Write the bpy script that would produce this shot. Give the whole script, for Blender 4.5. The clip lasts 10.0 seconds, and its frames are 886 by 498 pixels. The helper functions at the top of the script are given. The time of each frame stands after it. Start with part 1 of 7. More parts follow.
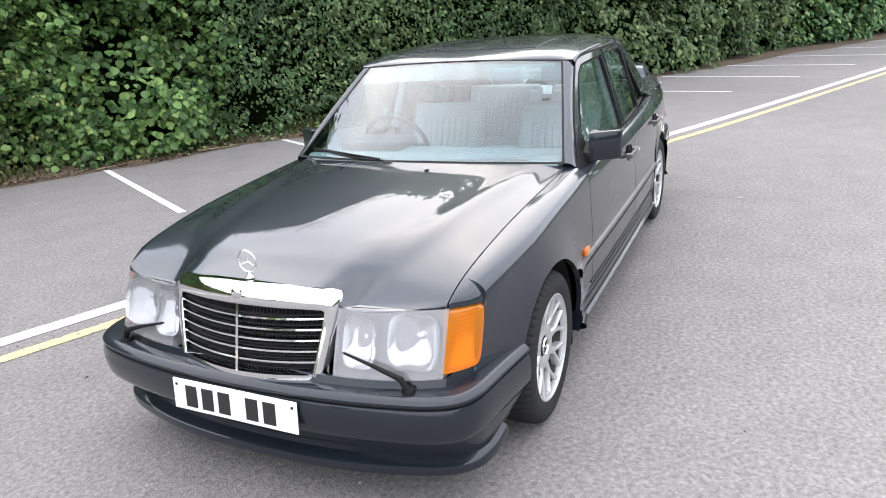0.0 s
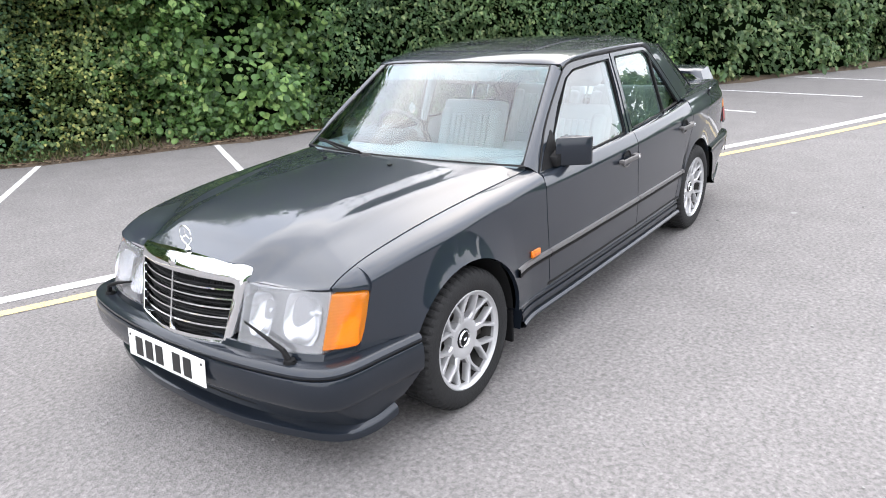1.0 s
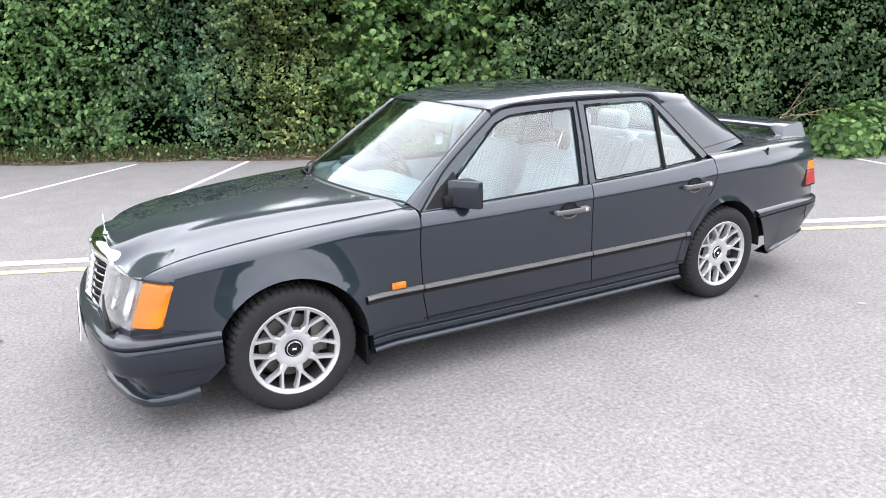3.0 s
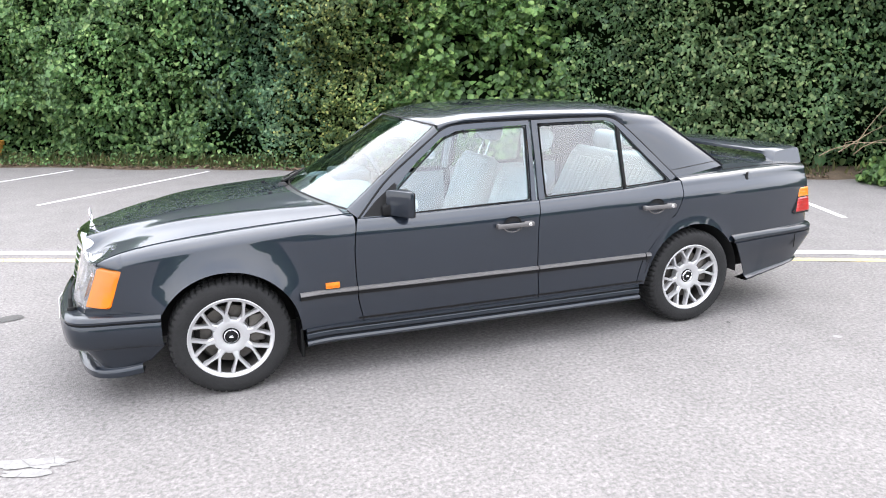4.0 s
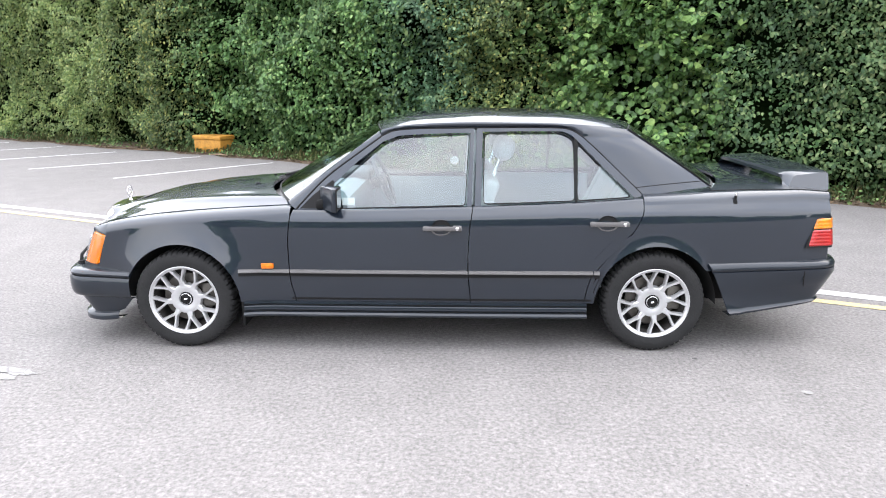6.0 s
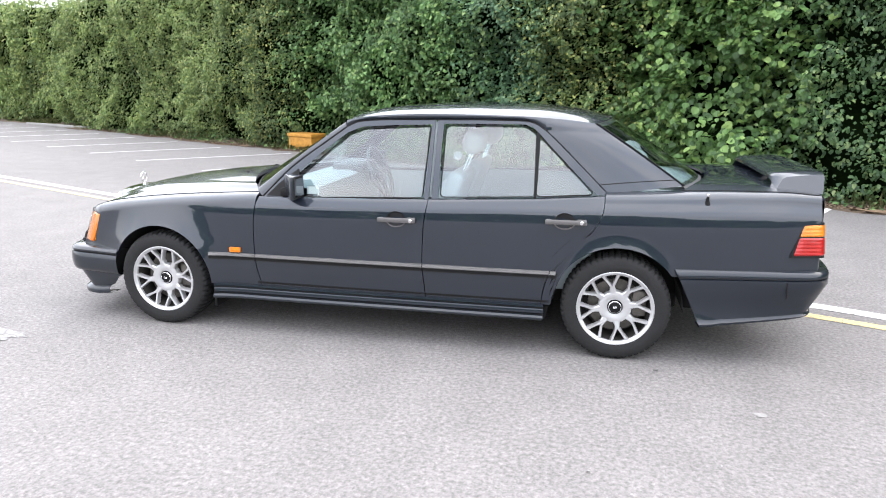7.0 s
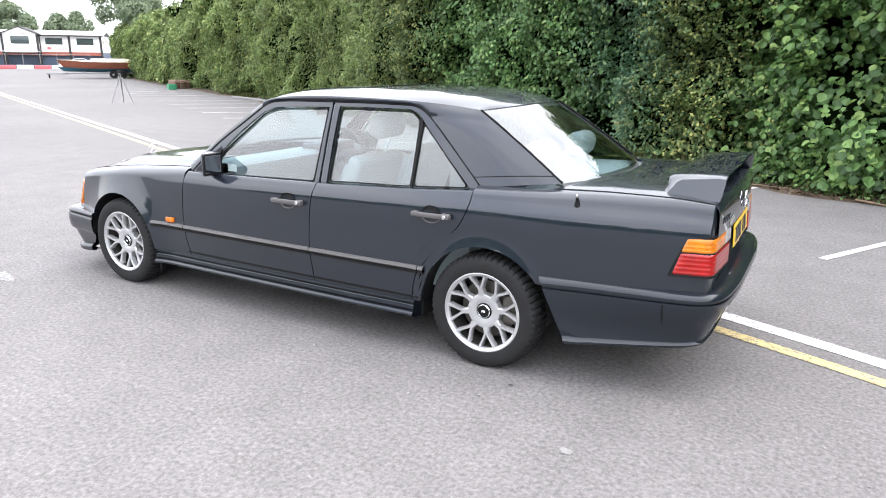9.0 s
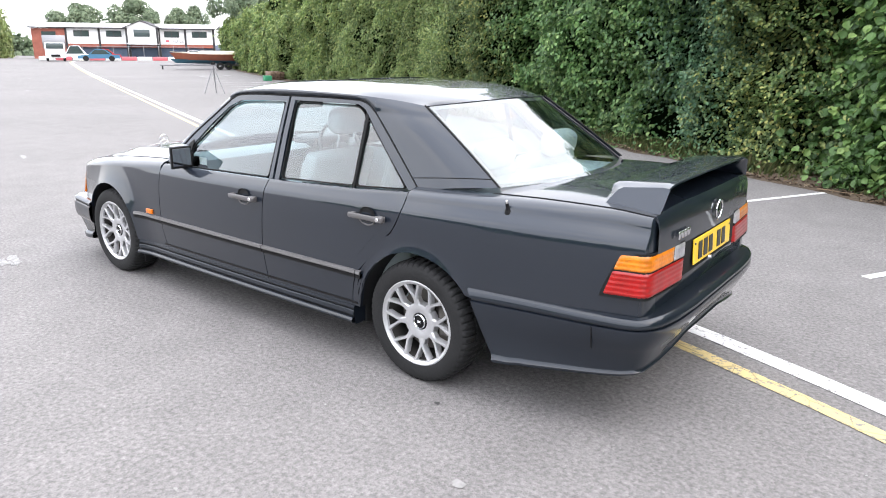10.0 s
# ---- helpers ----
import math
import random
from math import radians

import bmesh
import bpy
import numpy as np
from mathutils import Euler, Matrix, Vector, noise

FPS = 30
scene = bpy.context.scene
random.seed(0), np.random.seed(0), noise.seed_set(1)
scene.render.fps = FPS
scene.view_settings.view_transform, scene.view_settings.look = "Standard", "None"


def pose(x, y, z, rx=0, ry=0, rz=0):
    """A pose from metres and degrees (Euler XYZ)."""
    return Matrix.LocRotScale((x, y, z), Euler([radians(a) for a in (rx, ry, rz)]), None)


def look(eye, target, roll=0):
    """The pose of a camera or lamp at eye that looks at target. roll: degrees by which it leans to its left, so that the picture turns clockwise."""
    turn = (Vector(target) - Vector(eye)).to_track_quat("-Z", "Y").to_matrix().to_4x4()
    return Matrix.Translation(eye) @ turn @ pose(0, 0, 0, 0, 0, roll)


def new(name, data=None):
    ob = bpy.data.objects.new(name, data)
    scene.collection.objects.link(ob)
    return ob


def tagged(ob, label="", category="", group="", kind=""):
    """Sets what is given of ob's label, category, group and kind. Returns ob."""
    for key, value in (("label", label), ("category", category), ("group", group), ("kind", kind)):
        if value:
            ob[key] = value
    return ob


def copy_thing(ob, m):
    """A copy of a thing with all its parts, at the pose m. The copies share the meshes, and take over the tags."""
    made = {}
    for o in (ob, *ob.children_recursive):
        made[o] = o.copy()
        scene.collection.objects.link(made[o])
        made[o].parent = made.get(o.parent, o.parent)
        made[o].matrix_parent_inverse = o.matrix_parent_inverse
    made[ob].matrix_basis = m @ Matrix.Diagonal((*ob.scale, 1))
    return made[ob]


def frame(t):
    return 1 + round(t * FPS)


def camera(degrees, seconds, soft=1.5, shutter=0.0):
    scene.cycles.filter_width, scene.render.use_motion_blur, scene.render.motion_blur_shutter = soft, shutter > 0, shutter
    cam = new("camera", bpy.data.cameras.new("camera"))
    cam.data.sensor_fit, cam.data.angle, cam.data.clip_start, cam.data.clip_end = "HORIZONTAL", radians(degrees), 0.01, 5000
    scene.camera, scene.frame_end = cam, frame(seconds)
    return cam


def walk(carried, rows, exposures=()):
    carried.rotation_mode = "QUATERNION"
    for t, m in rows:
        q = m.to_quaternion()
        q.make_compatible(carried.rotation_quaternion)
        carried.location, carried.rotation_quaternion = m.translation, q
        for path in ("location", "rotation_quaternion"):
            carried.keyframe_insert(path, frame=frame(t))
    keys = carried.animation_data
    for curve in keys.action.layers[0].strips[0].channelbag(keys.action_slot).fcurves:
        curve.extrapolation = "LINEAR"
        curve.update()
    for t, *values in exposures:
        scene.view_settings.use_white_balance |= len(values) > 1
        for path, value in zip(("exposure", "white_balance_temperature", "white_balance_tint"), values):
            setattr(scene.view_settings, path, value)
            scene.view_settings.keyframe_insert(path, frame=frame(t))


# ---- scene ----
cam = camera(65.8, 10.0, 1.0)
PATH = [
    (0, (-2.342, -1.479, 1.559), (-0.637, -0.66, 0.91), -4.1),
    (0.5, (-2.244, -1.933, 1.591), (-0.64, -0.933, 0.937), -3.6),
    (1, (-2.068, -2.286, 1.59), (-0.576, -1.127, 0.931), -3.2),
    (1.5, (-1.776, -2.596, 1.615), (-0.397, -1.302, 0.963), -2.8),
    (2, (-1.472, -3.04, 1.621), (-0.213, -1.597, 1.045), -2.3),
    (2.5, (-1.122, -3.362, 1.594), (-0.026, -1.783, 1.043), -1.9),
    (2.7, (-0.983, -3.459, 1.62), (0.039, -1.835, 1.058), -1.7),
    (3.8, (-0.232, -4.138, 1.592), (0.461, -2.337, 1.068), -0.7),
    (4, (-0.094, -4.192, 1.6), (0.562, -2.373, 1.09), -0.7),
    (4.5, (0.291, -4.395, 1.608), (0.788, -2.515, 1.14), -0.5),
    (5, (0.749, -4.624, 1.615), (1.029, -2.7, 1.147), -0.4),
    (5.5, (1.198, -4.673, 1.592), (1.316, -2.733, 1.117), -0.2),
    (6, (1.643, -4.685, 1.58), (1.597, -2.744, 1.102), -0.1),
    (7.5, (3.065, -4.442, 1.483), (2.507, -2.58, 1.016), 0.3),
    (8, (3.479, -4.307, 1.523), (2.781, -2.5, 1.028), 0.3),
    (8.5, (3.809, -4.03, 1.523), (2.991, -2.276, 1.017), 0.4),
    (9, (4.214, -3.786, 1.53), (3.279, -2.097, 1.005), 0.5),
    (9.5, (4.528, -3.458, 1.518), (3.454, -1.86, 0.977), 0.5),
    (10, (4.738, -3.161, 1.537), (3.575, -1.629, 0.989), 0.5),
]
walk(cam, [(t, look(eye, target, roll)) for t, eye, target, roll in PATH], [(0, 0.0), (1.2, 0.16), (2.5, 0.34), (4.5, 0.48), (6, 0.43), (8, 0.34), (10, 0.18)])

# ---- world and light: bright overcast afternoon ----
SUN_AZ, SUN_EL = radians(20), radians(42)   # azimuth from +x towards +y
world = bpy.data.worlds.new("overcast_sky")
scene.world = world
world.use_nodes = True
wn, wl = world.node_tree.nodes, world.node_tree.links
wn.clear()
w_out = wn.new("ShaderNodeOutputWorld")
w_sky = wn.new("ShaderNodeTexSky")
w_sky.sky_type = "NISHITA"
w_sky.sun_disc = False
w_sky.sun_elevation = SUN_EL
w_sky.sun_rotation = radians(90) - SUN_AZ
w_sky.dust_density = 3.0
w_b1 = wn.new("ShaderNodeBackground")
w_b1.inputs["Strength"].default_value = 0.07
wl.new(w_sky.outputs[0], w_b1.inputs["Color"])
w_tc = wn.new("ShaderNodeTexCoord")
w_map = wn.new("ShaderNodeMapping")
w_map.inputs["Scale"].default_value = (1.0, 1.0, 2.6)
wl.new(w_tc.outputs["Generated"], w_map.inputs["Vector"])
w_noise = wn.new("ShaderNodeTexNoise")
w_noise.inputs["Scale"].default_value = 2.3
w_noise.inputs["Detail"].default_value = 6
w_noise.inputs["Roughness"].default_value = 0.55
wl.new(w_map.outputs[0], w_noise.inputs["Vector"])
w_ramp = wn.new("ShaderNodeValToRGB")
w_ramp.color_ramp.elements[0].position = 0.36
w_ramp.color_ramp.elements[0].color = (0.65, 0.68, 0.77, 1)
w_ramp.color_ramp.elements[1].position = 0.66
w_ramp.color_ramp.elements[1].color = (0.99, 0.975, 0.985, 1)
wl.new(w_noise.outputs[0], w_ramp.inputs["Fac"])
w_b2 = wn.new("ShaderNodeBackground")
w_b2.inputs["Strength"].default_value = 3.55
# an overcast sky is brighter overhead than near the horizon
w_sep = wn.new("ShaderNodeSeparateXYZ")
wl.new(w_tc.outputs["Generated"], w_sep.inputs[0])
w_up = wn.new("ShaderNodeMapRange")
w_up.inputs[1].default_value, w_up.inputs[2].default_value = 0.0, 1.0
w_up.inputs[3].default_value, w_up.inputs[4].default_value = 0.62, 1.22
wl.new(w_sep.outputs["Z"], w_up.inputs[0])
w_mul = wn.new("ShaderNodeVectorMath")
w_mul.operation = "SCALE"
wl.new(w_ramp.outputs[0], w_mul.inputs[0])
wl.new(w_up.outputs[0], w_mul.inputs["Scale"])
wl.new(w_mul.outputs[0], w_b2.inputs["Color"])
w_add = wn.new("ShaderNodeAddShader")
wl.new(w_b1.outputs[0], w_add.inputs[0])
wl.new(w_b2.outputs[0], w_add.inputs[1])
wl.new(w_add.outputs[0], w_out.inputs["Surface"])

sun = new("sun", bpy.data.lights.new("sun", "SUN"))
sun.data.energy = 0.5
sun.data.angle = radians(60)
sun.data.color = (1.0, 0.96, 0.9)
sun.matrix_world = look((30 * math.cos(SUN_AZ), 30 * math.sin(SUN_AZ), 30 * math.tan(SUN_EL)), (0, 0, 0))


# ---- materials ----
def material(name, colour, rough=0.5, metal=0.0, coat=0.0, vary=0.12, scale=8.0, grain=60.0, bump=0.0, bump_scale=80.0, spec=0.5, coat_rough=0.03):
    """A principled surface whose colour varies at two scales, with a fine relief."""
    m = bpy.data.materials.new(name)
    m.use_nodes = True
    n, l = m.node_tree.nodes, m.node_tree.links
    p = n["Principled BSDF"]
    p.inputs["Roughness"].default_value = rough
    p.inputs["Metallic"].default_value = metal
    p.inputs["Coat Weight"].default_value = coat
    p.inputs["Coat Roughness"].default_value = coat_rough
    p.inputs["Specular IOR Level"].default_value = spec
    tc = n.new("ShaderNodeTexCoord")
    a = n.new("ShaderNodeTexNoise")
    a.inputs["Scale"].default_value = scale
    a.inputs["Detail"].default_value = 4
    b = n.new("ShaderNodeTexNoise")
    b.inputs["Scale"].default_value = grain
    b.inputs["Detail"].default_value = 3
    l.new(tc.outputs["Object"], a.inputs["Vector"])
    l.new(tc.outputs["Object"], b.inputs["Vector"])
    mix = n.new("ShaderNodeMix")
    mix.data_type = "FLOAT"
    mix.inputs[0].default_value = 0.45
    l.new(a.outputs[0], mix.inputs[2])
    l.new(b.outputs[0], mix.inputs[3])
    ramp = n.new("ShaderNodeValToRGB")
    lo = [c * (1 - vary) for c in colour]
    hi = [min(1.0, c * (1 + vary)) for c in colour]
    ramp.color_ramp.elements[0].position, ramp.color_ramp.elements[0].color = 0.3, (*lo, 1)
    ramp.color_ramp.elements[1].position, ramp.color_ramp.elements[1].color = 0.7, (*hi, 1)
    l.new(mix.outputs[0], ramp.inputs["Fac"])
    l.new(ramp.outputs[0], p.inputs["Base Color"])
    if bump:
        c = n.new("ShaderNodeTexNoise")
        c.inputs["Scale"].default_value = bump_scale
        c.inputs["Detail"].default_value = 4
        l.new(tc.outputs["Object"], c.inputs["Vector"])
        bn = n.new("ShaderNodeBump")
        bn.inputs["Strength"].default_value = bump
        bn.inputs["Distance"].default_value = 0.01
        l.new(c.outputs[0], bn.inputs["Height"])
        l.new(bn.outputs[0], p.inputs["Normal"])
    return m


def glass(name, tint, gloss=0.05, rough=0.0):
    """A thin pane: clear with a tint, glossier at grazing angles."""
    m = bpy.data.materials.new(name)
    m.use_nodes = True
    n, l = m.node_tree.nodes, m.node_tree.links
    n.clear()
    out = n.new("ShaderNodeOutputMaterial")
    clear = n.new("ShaderNodeBsdfTransparent")
    clear.inputs[0].default_value = (*tint, 1)
    shine = n.new("ShaderNodeBsdfGlossy")
    shine.inputs["Roughness"].default_value = rough
    lw = n.new("ShaderNodeLayerWeight")
    lw.inputs["Blend"].default_value = 0.5
    pw = n.new("ShaderNodeMath")
    pw.operation = "POWER"
    pw.inputs[1].default_value = 3.1
    l.new(lw.outputs["Facing"], pw.inputs[0])
    ad = n.new("ShaderNodeMath")
    ad.operation = "MULTIPLY_ADD"
    ad.inputs[1].default_value = 0.9
    ad.inputs[2].default_value = gloss
    l.new(pw.outputs[0], ad.inputs[0])
    mx = n.new("ShaderNodeMixShader")
    l.new(ad.outputs[0], mx.inputs[0])
    l.new(clear.outputs[0], mx.inputs[1])
    l.new(shine.outputs[0], mx.inputs[2])
    l.new(mx.outputs[0], out.inputs[0])
    return m


def lens_plastic(name, colour, rough=0.28):
    """Coloured lamp plastic with moulded horizontal and vertical flutes."""
    m = material(name, colour, rough, 0.0, 0.6, 0.35, 14, 60, spec=0.35)
    n, l = m.node_tree.nodes, m.node_tree.links
    p = n["Principled BSDF"]
    p.inputs["Subsurface Weight"].default_value = 0.2
    p.inputs["Subsurface Radius"].default_value = (0.02, 0.01, 0.005)
    p.inputs["Subsurface Scale"].default_value = 0.5
    tc = n.new("ShaderNodeTexCoord")
    wv = n.new("ShaderNodeTexWave")
    wv.bands_direction = "Z"
    wv.inputs["Scale"].default_value = 16
    wv.inputs["Distortion"].default_value = 0.2
    l.new(tc.outputs["Object"], wv.inputs["Vector"])
    bn = n.new("ShaderNodeBump")
    bn.inputs["Strength"].default_value = 0.3
    bn.inputs["Distance"].default_value = 0.004
    l.new(wv.outputs["Fac"], bn.inputs["Height"])
    l.new(bn.outputs[0], p.inputs["Normal"])
    return m


def leaf_material(name, dark, light, tip, rough=0.5):
    """Leaves, each with its own shade of green, a few yellowed."""
    m = bpy.data.materials.new(name)
    m.use_nodes = True
    n, l = m.node_tree.nodes, m.node_tree.links
    p = n["Principled BSDF"]
    g = n.new("ShaderNodeNewGeometry")
    ramp = n.new("ShaderNodeValToRGB")
    e = ramp.color_ramp.elements
    e[0].position, e[0].color = 0.0, (*dark, 1)
    e[1].position, e[1].color = 1.0, (*tip, 1)
    k = e.new(0.72)
    k.color = (*light, 1)
    l.new(g.outputs["Random Per Island"], ramp.inputs["Fac"])
    tc = n.new("ShaderNodeTexCoord")
    ns = n.new("ShaderNodeTexNoise")
    ns.inputs["Scale"].default_value = 0.9
    ns.inputs["Detail"].default_value = 7
    ns.inputs["Roughness"].default_value = 0.62
    l.new(tc.outputs["Object"], ns.inputs["Vector"])
    hs = n.new("ShaderNodeHueSaturation")
    hs.inputs["Saturation"].default_value = 0.84
    mr = n.new("ShaderNodeMapRange")
    mr.inputs[1].default_value, mr.inputs[2].default_value = 0.3, 0.7
    mr.inputs[3].default_value, mr.inputs[4].default_value = 0.65, 1.3
    l.new(ns.outputs[0], mr.inputs[0])
    l.new(mr.outputs[0], hs.inputs["Value"])
    l.new(ramp.outputs[0], hs.inputs["Color"])
    l.new(hs.outputs[0], p.inputs["Base Color"])
    p.inputs["Roughness"].default_value = rough
    p.inputs["Specular IOR Level"].default_value = 0.4
    tr = n.new("ShaderNodeBsdfTranslucent")
    l.new(hs.outputs[0], tr.inputs[0])
    mx = n.new("ShaderNodeMixShader")
    mx.inputs[0].default_value = 0.3
    l.new(p.outputs[0], mx.inputs[1])
    l.new(tr.outputs[0], mx.inputs[2])
    l.new(mx.outputs[0], n["Material Output"].inputs[0])
    return m


def asphalt_material():
    """Worn pale tarmac: stone chips, fine relief, broad stains."""
    m = bpy.data.materials.new("worn_asphalt")
    m.use_nodes = True
    n, l = m.node_tree.nodes, m.node_tree.links
    p = n["Principled BSDF"]
    p.inputs["Roughness"].default_value = 0.82
    p.inputs["Specular IOR Level"].default_value = 0.3
    tc = n.new("ShaderNodeTexCoord")

    def tex(kind, scale, detail=4):
        t = n.new(kind)
        t.inputs["Scale"].default_value = scale
        if kind == "ShaderNodeTexNoise":
            t.inputs["Detail"].default_value = detail
        l.new(tc.outputs["Object"], t.inputs["Vector"])
        return t
    chips = tex("ShaderNodeTexVoronoi", 115)
    fine = tex("ShaderNodeTexNoise", 45, 6)
    mid = tex("ShaderNodeTexNoise", 3.0, 5)
    broad = tex("ShaderNodeTexNoise", 0.22, 4)
    r1 = n.new("ShaderNodeValToRGB")
    r1.color_ramp.elements[0].position, r1.color_ramp.elements[0].color = 0.28, (0.128, 0.121, 0.119, 1)
    r1.color_ramp.elements[1].position, r1.color_ramp.elements[1].color = 0.72, (0.236, 0.226, 0.221, 1)
    l.new(fine.outputs[0], r1.inputs["Fac"])
    r2 = n.new("ShaderNodeValToRGB")
    r2.color_ramp.elements[0].position, r2.color_ramp.elements[0].color = 0.0, (0.80, 0.80, 0.80, 1)
    r2.color_ramp.elements[1].position, r2.color_ramp.elements[1].color = 1.0, (1.20, 1.19, 1.19, 1)
    l.new(chips.outputs["Color"], r2.inputs["Fac"])
    m1 = n.new("ShaderNodeMix")
    m1.data_type, m1.blend_type = "RGBA", "MULTIPLY"
    m1.inputs[0].default_value = 1.0
    l.new(r1.outputs[0], m1.inputs[6])
    l.new(r2.outputs[0], m1.inputs[7])
    ad = n.new("ShaderNodeMath")
    ad.operation = "ADD"
    l.new(mid.outputs[0], ad.inputs[0])
    l.new(broad.outputs[0], ad.inputs[1])
    r3 = n.new("ShaderNodeMapRange")
    r3.inputs[1].default_value, r3.inputs[2].default_value = 0.6, 1.4
    r3.inputs[3].default_value, r3.inputs[4].default_value = 0.84, 1.14
    l.new(ad.outputs[0], r3.inputs[0])
    hs = n.new("ShaderNodeHueSaturation")
    l.new(r3.outputs[0], hs.inputs["Value"])
    l.new(m1.outputs[2], hs.inputs["Color"])
    l.new(hs.outputs[0], p.inputs["Base Color"])
    bn = n.new("ShaderNodeBump")
    bn.inputs["Strength"].default_value = 0.5
    bn.inputs["Distance"].default_value = 0.005
    l.new(chips.outputs["Distance"], bn.inputs["Height"])
    l.new(bn.outputs[0], p.inputs["Normal"])
    return m


def worn_paint(name, colour, wear):
    """Road paint, worn through to the tarmac in flecks."""
    m = bpy.data.materials.new(name)
    m.use_nodes = True
    n, l = m.node_tree.nodes, m.node_tree.links
    p = n["Principled BSDF"]
    p.inputs["Roughness"].default_value = 0.65
    tc = n.new("ShaderNodeTexCoord")
    a = n.new("ShaderNodeTexNoise")
    a.inputs["Scale"].default_value = 28
    a.inputs["Detail"].default_value = 8
    a.inputs["Roughness"].default_value = 0.7
    b = n.new("ShaderNodeTexVoronoi")
    b.feature = "DISTANCE_TO_EDGE"
    b.inputs["Scale"].default_value = 5.5
    l.new(tc.outputs["Object"], a.inputs["Vector"])
    l.new(tc.outputs["Object"], b.inputs["Vector"])
    r = n.new("ShaderNodeValToRGB")
    r.color_ramp.elements[0].position, r.color_ramp.elements[0].color = wear - 0.07, (0.2, 0.195, 0.19, 1)
    r.color_ramp.elements[1].position, r.color_ramp.elements[1].color = wear + 0.03, (*colour, 1)
    l.new(a.outputs[0], r.inputs["Fac"])
    crack = n.new("ShaderNodeMapRange")
    crack.inputs[1].default_value, crack.inputs[2].default_value = 0.0, 0.02
    crack.inputs[3].default_value, crack.inputs[4].default_value = 0.55, 1.0
    l.new(b.outputs["Distance"], crack.inputs[0])
    hs = n.new("ShaderNodeHueSaturation")
    l.new(crack.outputs[0], hs.inputs["Value"])
    l.new(r.outputs[0], hs.inputs["Color"])
    l.new(hs.outputs[0], p.inputs["Base Color"])
    return m


M_PAINT = material("dark_grey_car_paint", (0.0138, 0.0195, 0.0295), 0.36, 0.35, 1.0, 0.06, 3, 400, spec=0.1, coat_rough=0.015)
M_PAINT.node_tree.nodes["Principled BSDF"].inputs["Coat IOR"].default_value = 1.6
M_CLAD = material("satin_grey_bumper_paint", (0.0118, 0.0162, 0.0238), 0.42, 0.3, 0.9, 0.06, 4, 200, spec=0.1, coat_rough=0.06)
M_RUBBER = material("black_rubber", (0.0035, 0.0035, 0.004), 0.6, 0, 0, 0.2, 8, 120, 0.15, 90, spec=0.25)
M_TYRE = material("black_tyre_rubber", (0.016, 0.016, 0.0165), 0.8, 0, 0, 0.25, 9, 90, 0.25, 120, spec=0.3)
M_DARK = material("black_underbody", (0.003, 0.003, 0.0035), 0.85, 0, 0, 0.2)
M_TRIM = material("grey_plastic_trim", (0.10, 0.095, 0.095), 0.45, 0, 0.1, 0.1)
M_SEAL = material("dark_grey_screen_seal", (0.05, 0.05, 0.053), 0.5, 0, 0.1, 0.1)
M_STRIP = material("pale_grey_strip_insert", (0.13, 0.125, 0.125), 0.4, 0.2, 0.2, 0.1)
M_CHROME = material("polished_chrome", (0.78, 0.79, 0.8), 0.06, 1.0, 0, 0.03)
M_STAR = material("bright_ornament_chrome", (0.80, 0.81, 0.82), 0.22, 1.0, 0, 0.03)
# mirror metal darkened in colour to stand for a dark reflection
M_MIRROR = material("tinted_mirror_glass", (0.16, 0.17, 0.19), 0.05, 1.0, 0, 0.03)
M_ALLOY = material("silver_alloy", (0.52, 0.52, 0.53), 0.33, 0.55, 0.3, 0.06, 6, 120)
M_BARREL = material("dark_wheel_barrel", (0.03, 0.028, 0.026), 0.6, 0.3, 0, 0.3, 12, 60)
M_DISC = material("brake_disc_steel", (0.12, 0.11, 0.10), 0.45, 0.7, 0, 0.25, 12, 60)
M_REFLECTOR = material("lamp_reflector", (0.72, 0.73, 0.75), 0.16, 1.0, 0, 0.04)
M_LAMPBOX = material("lamp_housing_grey", (0.22, 0.22, 0.23), 0.35, 0.3, 0, 0.08)
M_WINDSCREEN = glass("laminated_windscreen_glass", (0.74, 0.88, 0.90), 0.07)
M_SCREEN = glass("green_tinted_glass", (0.78, 0.89, 0.90), 0.16)
M_BAND = glass("blue_green_shade_band", (0.30, 0.55, 0.58), 0.04)
M_LAMPGLASS = glass("clear_lamp_glass", (0.88, 0.88, 0.89), 0.16, 0.25)


def haze(m, colour, share, bands, direction, strength):
    """Moulded flutes and a milky share in a clear pane."""
    n, l = m.node_tree.nodes, m.node_tree.links
    out = n["Material Output"] if "Material Output" in n else [k for k in n if k.type == "OUTPUT_MATERIAL"][0]
    before = out.inputs[0].links[0].from_socket
    tc = n.new("ShaderNodeTexCoord")
    wv = n.new("ShaderNodeTexWave")
    wv.bands_direction = direction
    wv.inputs["Scale"].default_value = bands
    wv.inputs["Distortion"].default_value = 0.6
    l.new(tc.outputs["Object"], wv.inputs["Vector"])
    bn = n.new("ShaderNodeBump")
    bn.inputs["Strength"].default_value = strength
    bn.inputs["Distance"].default_value = 0.004
    l.new(wv.outputs["Fac"], bn.inputs["Height"])
    p = n.new("ShaderNodeBsdfPrincipled")
    p.inputs["Base Color"].default_value = (*colour, 1)
    p.inputs["Roughness"].default_value = 0.25
    l.new(bn.outputs[0], p.inputs["Normal"])
    mx = n.new("ShaderNodeMixShader")
    mx.inputs[0].default_value = share
    l.new(before, mx.inputs[1])
    l.new(p.outputs[0], mx.inputs[2])
    l.new(mx.outputs[0], out.inputs[0])
    return m


